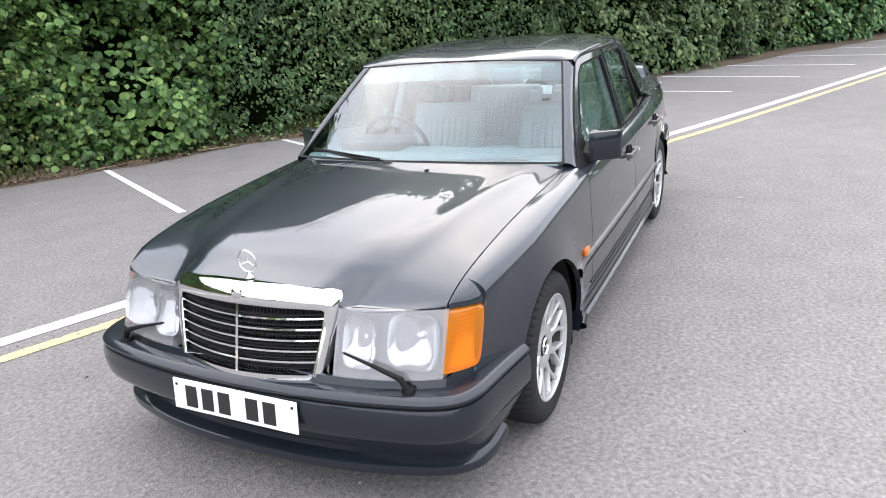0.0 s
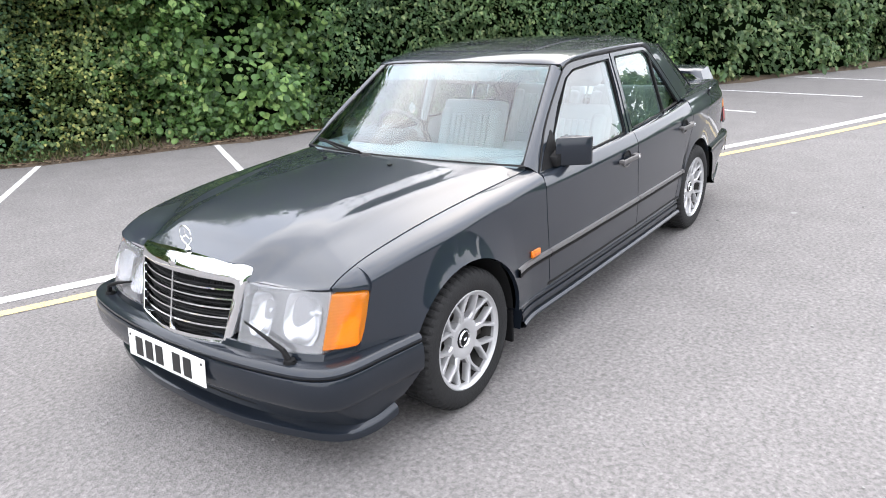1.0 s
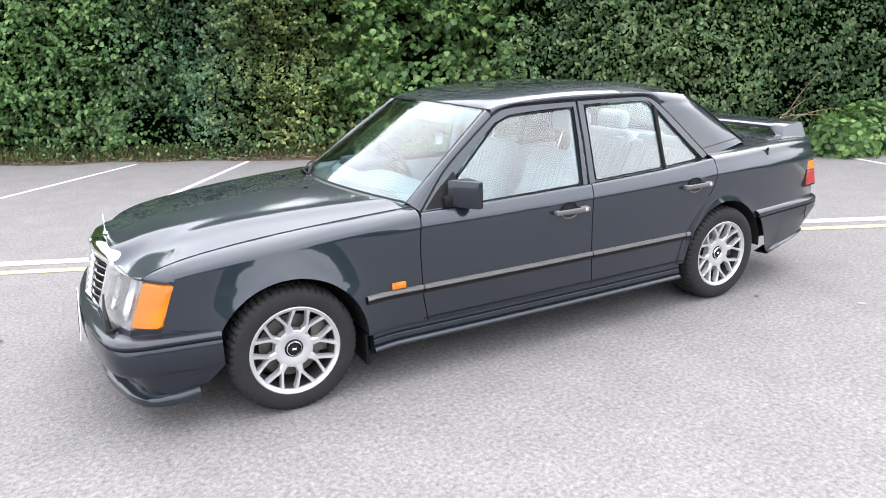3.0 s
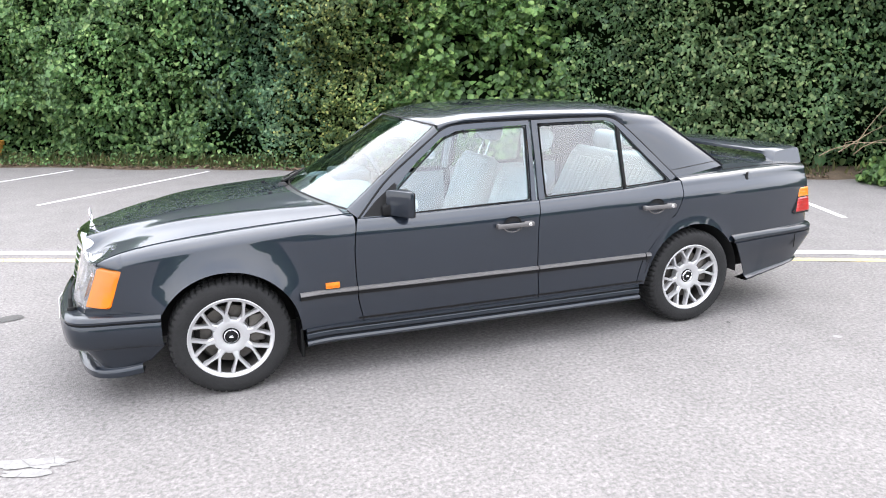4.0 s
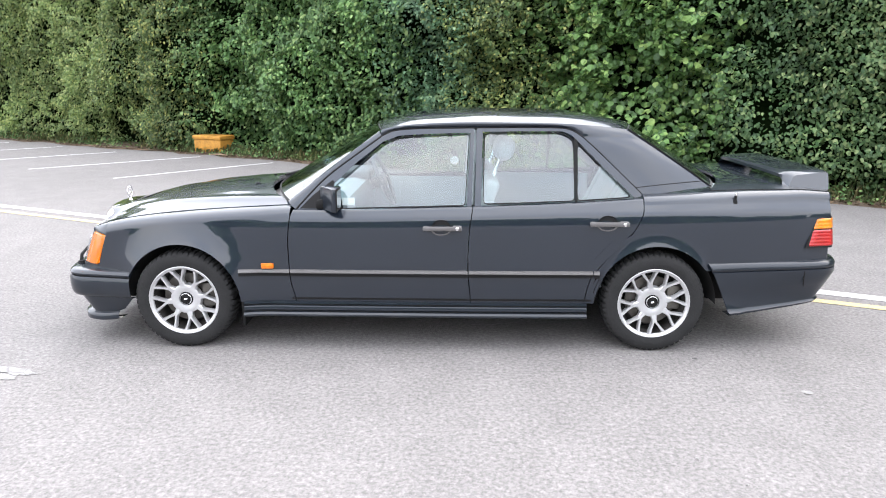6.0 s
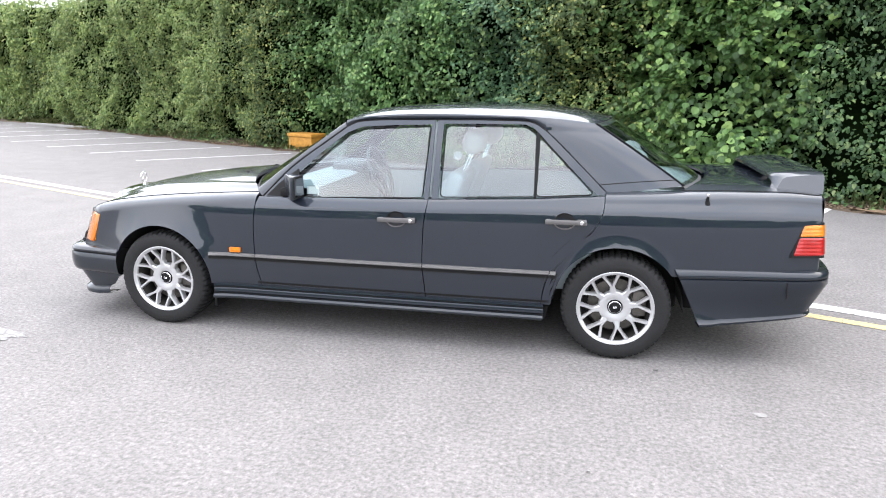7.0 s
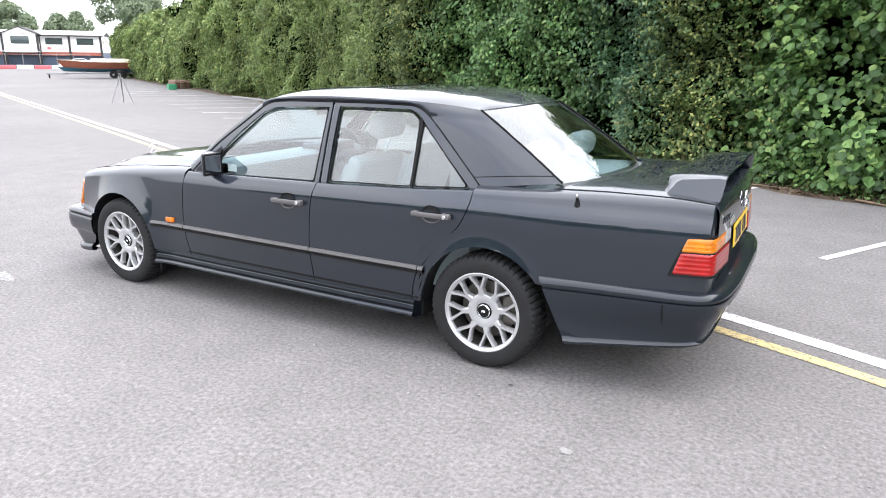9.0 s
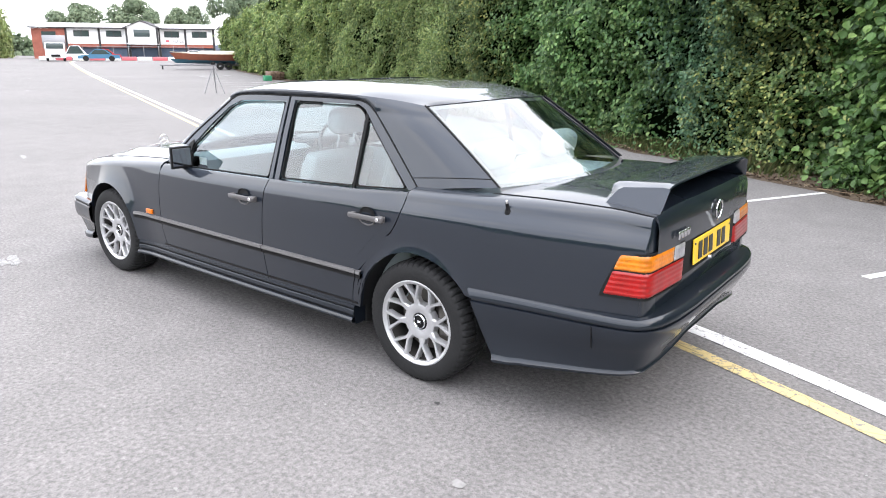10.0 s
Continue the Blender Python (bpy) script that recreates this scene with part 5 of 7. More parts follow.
wheel = thing("wheel", "silver forked-spoke alloy wheel with black tyre", "wheel")
wheel.parent = car
del wheel["category"]
tyre = part("tyre", make_tyre(), M_TYRE, wheel, "", 28)
rim = part("rim", make_rim(), M_ALLOY, wheel, "", 40)
part("hub_cap", lathe([(0.0, -0.068), (0.020, -0.068), (0.024, -0.066), (0.026, -0.060), (0.036, -0.062), (0.042, -0.058), (0.042, -0.05)], 32), M_RUBBER, wheel)
part("cap_ring", lathe([(0.029, -0.066), (0.032, -0.0715), (0.036, -0.066)], 32), M_CHROME, wheel)
part("cap_emblem", box(0.022, 0.002, 0.009, (0, -0.0695, 0), 0.002, 1), M_CHROME, wheel)
part("brake_disc", lathe([(0.04, -0.01), (0.150, -0.01), (0.150, 0.005)], 40), M_DISC, wheel)
part("brake_caliper", box(0.08, 0.05, 0.15, (0.13, -0.012, 0.02), 0.012), M_DISC, wheel)
part("rim_barrel", lathe([(0.195, -0.085), (0.180, -0.03), (0.180, 0.06), (0.02, 0.062)], 48), M_BARREL, wheel)
part("valve", lathe([(0.0, -0.075), (0.004, -0.072), (0.004, -0.05)], 8), M_RUBBER, wheel).location = (-0.19, 0, -0.03)
for x, y, turn in ((0.0, -0.748, 0), (2.80, -0.738, 0), (0.0, 0.748, 180), (2.80, 0.738, 180)):
    m = pose(x, y, HUB_Z, 0, 0, turn)
    if (x, turn) == (0.0, 0):
        wheel.matrix_basis = m
    else:
        copy_thing(wheel, m)

# ---- cabin ----


def soft_block(w, d, h, r):
    return box(w, d, h, (0, 0, 0), r, 4)


def seat_back(height, width, lean):
    """A padded backrest with upright pleats."""
    bm = box(0.10, width, height, (0, 0, height / 2), 0.04, 4)
    for k in range(7):
        y = lerp(-0.13, 0.13, k / 6) * width / 0.50
        box(0.022, 0.040 * width / 0.50, height * 0.62, (-0.048, y, height * 0.50), 0.010, 2, bm=bm)
    for sg in (-1, 1):
        box(0.07, 0.09, height * 0.85, (-0.035, sg * (width / 2 - 0.055), height * 0.46), 0.03, 3, bm=bm)
    bmesh.ops.transform(bm, matrix=pose(0, 0, 0, 0, lean, 0), verts=bm.verts[:])
    return bm


def seat_cushion(width, depth):
    bm = box(depth, width, 0.14, (0, 0, 0), 0.045, 4)
    for k in range(6):
        y = lerp(-0.12, 0.12, k / 5) * width / 0.50
        box(depth * 0.7, 0.042 * width / 0.50, 0.02, (0.02, y, 0.068), 0.009, 2, bm=bm)
    return bm


def head_rest(bm=None):
    return box(0.125, 0.28, 0.145, (0, 0, 0), 0.055, 5, bm=bm)


for y in (-0.37, 0.37):
    seat = part("front_seat", seat_cushion(0.50, 0.50), M_LEATHER, car, "pale grey pleated leather front seat")
    seat.location = (1.45, y, 0.45)
    part("backrest", seat_back(0.55, 0.50, 20), M_LEATHER, seat).location = (0.22, 0, 0.03)
    rest = part("headrest", head_rest(), M_LEATHER, seat)
    rest.matrix_basis = pose(0.475, 0, 0.72, 0, 15, 0)
    for dy in (-0.06, 0.06):
        part("headrest_post", tube([(0.41, dy, 0.53), (0.47, dy, 0.68)], 0.006), M_CHROME, seat)
bench = part("rear_seat", box(0.52, 1.24, 0.16, (0, 0, 0), 0.05, 4), M_LEATHER, car, "pale grey leather rear bench")
bench.location = (2.42, 0, 0.50)
for y in (-0.33, 0.33):
    part("backrest", seat_back(0.52, 0.58, 26), M_LEATHER, bench).location = (0.18, y, 0.03)
    part("headrest", head_rest(), M_LEATHER, bench).matrix_basis = pose(0.47, y, 0.56, 0, 12, 0)
part("parcel_shelf", grid([[(2.80, -0.60, 0.93), (2.80, 0.60, 0.93)], [(3.26, -0.56, 0.945), (3.26, 0.56, 0.945)]], 0.03, (0, 0, -1)), M_CABIN, car)
dash_c = []
for y in spaced(-0.69, 0.69, 12):
    dash_c.append([(0.62, y, 0.86), (0.68, y, 0.895), (0.90, y, 0.90), (0.97, y, 0.88), (0.99, y, 0.80), (0.94, y, 0.60), (0.92, y, 0.40)])
dash = part("dashboard", grid(dash_c), M_DASHTOP, car, "grey dashboard with an instrument hood")
part("instrument_hood", box(0.24, 0.36, 0.07, (0.88, 0.37, 0.915), 0.025, 3), M_DASH, dash)
part("centre_console", box(0.75, 0.22, 0.22, (1.25, 0, 0.46), 0.03, 3), M_DASH, dash)
sw = lathe([(0.192 + 0.014 * math.cos(a), 0.014 * math.sin(a)) for a in np.linspace(0, 2 * math.pi, 11)], 44, "x")
box(0.04, 0.15, 0.12, (-0.01, 0, -0.01), 0.03, 3, bm=sw)
box(0.02, 0.36, 0.035, (-0.008, 0, 0.0), 0.008, 2, bm=sw)
box(0.02, 0.05, 0.18, (-0.008, 0, -0.09), 0.008, 2, bm=sw)
wheel_s = part("steering_wheel", sw, M_DASH, car, "black four-spoke steering wheel on the offside")
wheel_s.matrix_basis = pose(1.08, 0.37, 0.865, 0, -22, 0)
part("steering_column", tube([(0.92, 0.37, 0.80), (1.07, 0.37, 0.862)], 0.04, 12), M_DASH, car)
mirror_in = part("interior_mirror", box(0.03, 0.22, 0.065, (1.18, 0.0, 1.215), 0.012, 3), M_DASH, car, "rear-view mirror under the roof")
part("stalk", tube([(1.17, 0, 1.24), (1.15, 0, 1.30)], 0.008), M_DASH, mirror_in)
for y in (-0.33, 0.33):
    part("sun_visor", box(0.15, 0.40, 0.016, (1.235, y, 1.275), 0.006, 2, rot=None), M_HEADLINING, car)
cols = [[(x, lerp(-1, 1, j / 12) * (RAIL(x) - 0.02), lerp(ROOF_C(x) - 0.03, ROOF_E(x) - 0.03, abs(lerp(-1, 1, j / 12)) ** 3)) for j in range(13)] for x in spaced(1.22, 2.66, 12)]
part("headlining", grid(cols), M_HEADLINING, car)
for f0, f1, z1 in ((0.70, 1.70, 0.84), (1.75, 2.65, 0.87)):
    dc = [[(x, -BELT_Y(x) + 0.035 + 0.02 * k, z) for k, z in ((0, z1), (0.6, 0.70), (1.0, 0.60), (0.2, 0.36))] for x in spaced(f0, f1, 8)]
    mirrored(part("door_card", grid(dc), M_CABIN, car))
for a, b in (((1.70, 0.86), (1.72, 1.28)),):
    pb = tube([house(1.712, 0.87, -0.04), house(1.735, 1.29, -0.04)], 0.028, 10)
    mirrored(part("door_post", pb, M_CABIN, car))
    sb = tube([house(1.72, 0.60, -0.05), house(1.74, 1.15, -0.055)], [0.016, 0.014], 8)
    mirrored(part("seat_belt", sb, M_DASH, car))
part("cabin_floor", box(2.0, 1.40, 0.03, (1.7, 0, 0.415), 0.0), M_DASH, car)
part("bulkhead", box(0.03, 1.30, 0.50, (0.60, 0, 0.62)), M_DARK, car)
part("engine_bay_floor", box(1.0, 1.30, 0.04, (0.05, 0, 0.62)), M_DARK, car)
part("boot_floor", box(0.62, 1.16, 0.30, (3.48, 0, 0.74), 0.02), M_DARK, car)
sticker = part("tax_disc", lathe([(0, 0.001), (0.035, 0.001), (0.035, -0.001)], 20), M_PLATE_W, car, "round paper disc inside the far window")
sticker.matrix_basis = pose(1.60, 0.735, 0.965, 0, 0, 0)
part("warning_label", box(0.075, 0.002, 0.045, (0.995, -0.728, 0.885), 0.0), M_PLATE_W, car, "small printed label inside the window")


# ---- hedge along the far side of the bays ----
HD = Vector((-0.869, 0.495, 0)).normalized()     # along the hedge, away from the first viewpoint
HN = Vector((-0.495, -0.869, 0)).normalized()    # out of the hedge, towards the car
HO = Vector((0.0, 8.45, 0))


def value_noise(u, v, seed):
    """Smooth random heights, -1 to 1, for arrays of places."""
    rng = np.random.RandomState(seed)
    table = rng.rand(256, 256) * 2 - 1
    iu, iv = np.floor(u).astype(int), np.floor(v).astype(int)
    fu, fv = u - iu, v - iv
    fu, fv = fu * fu * (3 - 2 * fu), fv * fv * (3 - 2 * fv)
    g = lambda a, b: table[a % 256, b % 256]
    return (g(iu, iv) * (1 - fu) + g(iu + 1, iv) * fu) * (1 - fv) + (g(iu, iv + 1) * (1 - fu) + g(iu + 1, iv + 1) * fu) * fv


def hedge_bulge(s, z):
    """How far the hedge's face stands out, in metres."""
    return 0.22 * value_noise(s / 0.75, z / 4.0 + 2, 4) + 0.42 * value_noise(s / 1.9, z / 1.5 + 7, 3) + 0.30 * value_noise(s / 0.7, z / 0.55, 5) + 0.13 * value_noise(s / 0.25, z / 0.25, 8) - 0.16 * np.clip(0.9 - z, 0, 0.9) - 0.10 * np.clip(z - 2.5, 0, 3)


def hedge_top(s):
    return 5.35 - 0.65 * np.clip((s - 4) / 14, 0, 1) + 0.65 * value_noise(s / 3.1, s * 0 + 2, 11) + 0.45 * value_noise(s / 1.1, s * 0 + 5, 13)


def leaves_mesh(name, pos, nrm, droop, size, rng, mat, aspect=0.72, broad=False):
    """One mesh of many folded leaves: a point, an outward direction and a length for each."""
    n = len(pos)
    up = nrm / np.linalg.norm(nrm, axis=1, keepdims=True)
    d = droop - up * np.sum(droop * up, axis=1, keepdims=True)
    d /= np.linalg.norm(d, axis=1, keepdims=True) + 1e-9
    w = np.cross(up, d)
    L = size[:, None]
    W = L * aspect / 2
    fold = 0.16 * L
    base = pos
    tip = pos + d * L - up * 0.25 * L
    l1 = pos + d * 0.28 * L + w * W * 0.9 + up * fold
    l2 = pos + d * 0.74 * L + w * W * 0.88 + up * fold * 0.2
    r1 = pos + d * 0.28 * L - w * W * 0.9 + up * fold
    r2 = pos + d * 0.74 * L - w * W * 0.88 + up * fold * 0.2
    if broad:
        # rounder leaves with a toothed-looking, many-cornered edge
        edge = [(0.04, 0.42), (0.26, 0.88), (0.52, 1.0), (0.78, 0.74), (0.93, 0.34)]
        lf = [pos + d * a * L + w * W * b + up * fold * b * (1.1 - a) for a, b in edge]
        rt = [pos + d * a * L - w * W * b + up * fold * b * (1.1 - a) for a, b in edge]
        verts = np.stack([base, *lf, tip, *rt[::-1]], axis=1).reshape(-1, 3)
        side = 7
        k = np.arange(n)[:, None] * 12
        quads = np.concatenate([k + np.array([[0, 1, 2, 3, 4, 5, 6]]), k + np.array([[0, 6, 7, 8, 9, 10, 11]])], axis=1).reshape(-1, 7)
    else:
        verts = np.stack([base, l1, l2, tip, r2, r1], axis=1).reshape(-1, 3)
        side = 4
        k = np.arange(n)[:, None] * 6
        quads = np.concatenate([k + np.array([[0, 1, 2, 3]]), k + np.array([[0, 3, 4, 5]])], axis=1).reshape(-1, 4)
    me = bpy.data.meshes.new(name)
    me.vertices.add(len(verts))
    me.vertices.foreach_set("co", verts.astype(np.float32).ravel())
    me.loops.add(quads.size)
    me.loops.foreach_set("vertex_index", quads.astype(np.int32).ravel())
    me.polygons.add(len(quads))
    me.polygons.foreach_set("loop_start", np.arange(0, quads.size, side, dtype=np.int32))
    me.polygons.foreach_set("loop_total", np.full(len(quads), side, dtype=np.int32))
    me.update(calc_edges=True)
    me.materials.append(mat)
    return new(name, me)


M_HAZEL = leaf_material("hazel_leaves", (0.029, 0.083, 0.014), (0.103, 0.235, 0.034), (0.230, 0.362, 0.065))
M_SHADELEAF = leaf_material("shaded_hedge_leaves", (0.025, 0.073, 0.022), (0.076, 0.173, 0.043), (0.204, 0.286, 0.082))
M_DARKLEAF = leaf_material("dark_hedge_leaves", (0.040, 0.120, 0.040), (0.114, 0.280, 0.072), (0.343, 0.485, 0.142))
M_BLUELEAF = leaf_material("dark_bluish_leaves", (0.034, 0.104, 0.048), (0.095, 0.229, 0.098), (0.224, 0.351, 0.160))
M_THORN = leaf_material("hawthorn_leaves", (0.040, 0.098, 0.027), (0.110, 0.198, 0.055), (0.230, 0.290, 0.100))
M_MID = leaf_material("mid_green_leaves", (0.038, 0.110, 0.025), (0.118, 0.262, 0.052), (0.258, 0.388, 0.099))
M_OLIVE = leaf_material("olive_shaded_leaves", (0.044, 0.093, 0.022), (0.148, 0.234, 0.049), (0.407, 0.407, 0.074))
M_HORNBEAM = leaf_material("hornbeam_leaves", (0.080, 0.150, 0.032), (0.225, 0.325, 0.070), (0.390, 0.430, 0.115))
M_HEDGESHADE = material("hedge_shade", (0.003, 0.006, 0.002), 1.0, 0, 0, 0.5, 2, 14, 0.6, 9, spec=0.0)
M_TWIG = material("brown_twigs", (0.09, 0.065, 0.045), 0.85, 0, 0, 0.3)
M_SOIL = material("leaf_litter_soil", (0.085, 0.06, 0.038), 0.95, 0, 0, 0.45, 5, 40, 0.8, 25)
M_GRASS = leaf_material("verge_grass", (0.06, 0.09, 0.02), (0.13, 0.16, 0.04), (0.30, 0.24, 0.10))


def hedge_section(name, s0, s1, per_m2, leaf, spread, mat, label, seed, aspect=0.72, broad=False):
    """A length of hedge: leaves over a lumpy face and top."""
    rng = np.random.RandomState(seed)
    edge = 0.7
    area = (s1 - s0 + 2 * edge) * 5.5
    n = int(area * per_m2)
    s = rng.uniform(s0 - edge, s1 + edge, n)
    # sections run into each other
    keep = rng.rand(n) < np.clip(np.minimum(s - s0 + edge, s1 + edge - s) / (2 * edge), 0, 1)
    s = s[keep]
    n = len(s)
    top = hedge_top(s)
    z = rng.rand(n) ** 0.95 * (top + 0.1) + 0.06
    # ragged dark gaps between the sprays of leaves
    gap = value_noise(s / 0.42, z / 0.30, 33) + 0.6 * value_noise(s / 1.3, z / 1.0, 34) + 0.35 * value_noise(s / 0.16, z / 0.16, 35)
    keep = ((gap > -0.60) | (rng.rand(n) < 0.26)) & (rng.rand(n) < np.clip(0.25 + z / 0.45, 0, 1))
    s, z, top = s[keep], z[keep], top[keep]
    n = len(s)
    out = hedge_bulge(s, z)
    ph = z / 0.40 + 1.7 * value_noise(s / 0.55, z / 0.9, 40) + 0.8 * value_noise(s / 0.21, z / 0.24, 41)
    out = out + 0.32 * (ph - np.floor(ph) - 0.55)
    depth = -np.abs(rng.normal(0, spread, n)) + 0.06
    over = np.clip((z - top + 0.5) / 0.6, 0, 1)
    depth -= over * rng.rand(n) * 1.2
    o = out + depth
    pos = np.array(HO)[None] + s[:, None] * np.array(HD) + o[:, None] * np.array(HN)
    pos[:, 2] = z
    nrm = 0.70 * np.array(HN)[None] + np.array([[0, 0, 0.95]]) + rng.normal(0, 0.36, (n, 3))
    # leaves of one spray lie much the same way
    nrm += 0.75 * np.stack([value_noise(s / 0.17, z / 0.15, seed + 60 + k) for k in range(3)], axis=1)
    droop = 0.35 * np.array(HN)[None] + np.array([[0, 0, -0.8]]) + rng.normal(0, 0.5, (n, 3))
    size = leaf * rng.uniform(0.6, 1.25, n)
    ob = leaves_mesh(name, pos, nrm, droop, size, rng, mat, aspect, broad)
    return tagged(ob, label, "hedge", "", "stuff")


hedge_section("hedge", -46, -22, 260, 0.17, 0.18, M_DARKLEAF, "dense dark green hedge beside the tarmac", 21)
hedge_section("hedge", -22, -13, 420, 0.12, 0.17, M_THORN, "dense grey-green hawthorn hedge with paler tips", 22)
hedge_section("hedge", -13, -9.6, 1200, 0.062, 0.19, M_SHADELEAF, "dark green hedge with small crowded leaves", 23)
hedge_section("hedge", -9.6, -7.6, 1400, 0.066, 0.20, M_THORN, "green hedge with drooping sprays of leaves", 35)
hedge_section("hedge", -7.6, -5.8, 1400, 0.060, 0.19, M_SHADELEAF, "dark green hedge with small crowded leaves", 36)
hedge_section("hazel_hedge", -5.8, -3.6, 1150, 0.100, 0.21, M_HAZEL, "bright green hazel with broad round leaves", 24, 1.0, True)
hedge_section("hedge", -3.6, -1.8, 2100, 0.053, 0.18, M_OLIVE, "olive green field maple hedge with yellowing tips", 25, 0.85)
hedge_section("hedge", -1.8, -0.5, 2000, 0.055, 0.18, M_BLUELEAF, "dark bluish green hedge with small leaves", 26, 0.85)
hedge_section("hedge", -0.5, 4.9, 1250, 0.080, 0.20, M_MID, "mid green hedge with broader leaves", 27, 0.8)
hedge_section("hedge", 4.9, 7.4, 1350, 0.060, 0.18, M_OLIVE, "olive green hedge with yellowing tips", 37)
hedge_section("hedge", 7.4, 11, 1250, 0.062, 0.18, M_HORNBEAM, "olive green hedge receding along the car park", 28)
hedge_section("hedge", 11, 20, 800, 0.080, 0.18, M_HORNBEAM, "green hornbeam hedge receding along the car park", 31, 0.6)
hedge_section("hedge", 20, 36, 420, 0.12, 0.22, M_HORNBEAM, "yellowish green hedge receding along the car park", 29, 0.6)
hedge_section("hedge", 36, 66, 200, 0.20, 0.28, M_HORNBEAM, "far end of the green hedge", 30, 0.6)

# near-black sheet inside the hedge: blocks light, its colour stands for shade
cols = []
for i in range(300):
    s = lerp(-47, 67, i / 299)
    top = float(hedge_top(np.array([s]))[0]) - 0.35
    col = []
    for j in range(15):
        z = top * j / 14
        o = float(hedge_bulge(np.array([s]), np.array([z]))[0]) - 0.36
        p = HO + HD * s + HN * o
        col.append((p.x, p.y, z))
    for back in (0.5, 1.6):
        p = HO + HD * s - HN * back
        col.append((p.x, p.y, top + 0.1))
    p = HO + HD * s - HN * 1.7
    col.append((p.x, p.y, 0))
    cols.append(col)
single("hedge_core", grid(cols), M_HEDGESHADE, "near-black sheet standing for the shade inside the hedge", "hedge", kind="stuff")

# verge: litter, weeds and dry grass at the hedge foot
cols = []
for i in range(260):
    s = lerp(-47, 67, i / 259)
    w = 0.46 + 0.20 * float(value_noise(np.array([s / 0.7]), np.array([3.0]), 17)[0])
    a, b, c = HO + HD * s + HN * w, HO + HD * s + HN * (w * 0.5), HO + HD * s - HN * 0.5
    cols.append([(a.x, a.y, 0.003), (b.x, b.y, 0.035), (c.x, c.y, 0.06)])
single("verge", grid(cols), M_SOIL, "brown leaf litter and soil under the hedge", "verge", kind="structure")
rng = np.random.RandomState(41)
n = 16000
s = rng.uniform(-14, 24, n)
o = rng.uniform(-0.35, 0.32, n) + 0.1 * value_noise(s / 0.7, s * 0 + 3, 17)
keep = value_noise(s / 1.3, s * 0 + 1, 19) + rng.rand(n) * 1.2 > 0.35
s, o = s[keep], o[keep]
n = len(s)
pos = np.array(HO)[None] + s[:, None] * np.array(HD) + o[:, None] * np.array(HN)
pos[:, 2] = 0.01
droop = np.array([[0, 0, 1.0]]) + rng.normal(0, 0.35, (n, 3))
nrm = np.array(HN)[None] + rng.normal(0, 0.5, (n, 3))
hgt = rng.uniform(0.06, 0.24, n) * np.clip(1.0 - 1.2 * (o + 0.1), 0.35, 1)
tagged(leaves_mesh("verge_grass", pos, nrm, droop, hgt, rng, M_GRASS, 0.10), "tufts of dry grass and weeds along the hedge foot", "grass", "", "stuff")

# weeds and fallen branches along the hedge foot
rng = np.random.RandomState(43)
n = 5200
s = rng.uniform(-9, 16, n)
keep = value_noise(s / 0.9, s * 0 + 6, 44) + rng.rand(n) * 0.9 > 0.35
s = s[keep]
n = len(s)
o = rng.uniform(-0.3, 0.38, n)
pos = np.array(HO)[None] + s[:, None] * np.array(HD) + o[:, None] * np.array(HN)
pos[:, 2] = rng.uniform(0.02, 0.24, n) * np.clip(0.9 - o * 1.6, 0.15, 1.2)
nrm = np.array([[0, 0, 1.0]]) + 0.4 * np.array(HN)[None] + rng.normal(0, 0.5, (n, 3))
tagged(leaves_mesh("weeds", pos, nrm, rng.normal(0, 1, (n, 3)), rng.uniform(0.03, 0.075, n), rng, M_MID, 0.7), "low weeds and seedlings at the hedge foot", "weeds", "", "stuff")
n = 5000
s = rng.uniform(-10, 16, n)
o = 0.42 - np.abs(rng.normal(0, 0.22, n)) + 0.16 * value_noise(s / 0.7, s * 0 + 3, 17)
pos = np.array(HO)[None] + s[:, None] * np.array(HD) + o[:, None] * np.array(HN)
pos[:, 2] = 0.02 + 0.06 * np.clip(0.4 - o, 0, 0.5)
nrm = np.array([[0, 0, 1.0]]) + rng.normal(0, 0.35, (n, 3))
M_LITTER = leaf_material("dry_brown_leaves", (0.05, 0.03, 0.018), (0.16, 0.10, 0.055), (0.34, 0.26, 0.16), 0.8)
tagged(leaves_mesh("leaf_litter", pos, nrm, rng.normal(0, 1, (n, 3)), rng.uniform(0.025, 0.07, n), rng, M_LITTER, 0.6), "dry brown leaves strewn under the hedge", "leaf litter", "", "stuff")
sticks = bmesh.new()
srng = random.Random(9)
for k in range(34):
    q = srng.uniform(-8, 9)
    p = HO + HD * q + HN * srng.uniform(0.05, 0.5) + Vector((0, 0, 0.03))
    d = (HD * srng.choice((-1, 1)) + HN * srng.uniform(-0.35, 0.35)).normalized()
    pts = [p]
    for j in range(4):
        d = (d + Vector((srng.uniform(-0.3, 0.3), srng.uniform(-0.3, 0.3), 0))).normalized()
        pts.append(pts[-1] + d * srng.uniform(0.10, 0.24) + Vector((0, 0, srng.uniform(-0.004, 0.008))))
    r = srng.uniform(0.005, 0.013)
    tube(pts, [r, r, r * 0.8, r * 0.6, r * 0.4], 5, sticks)
single("fallen_branches", sticks, material("dead_branch_bark", (0.20, 0.14, 0.09), 0.9, 0, 0, 0.3), "dead branches lying along the hedge foot", "branches", kind="stuff")

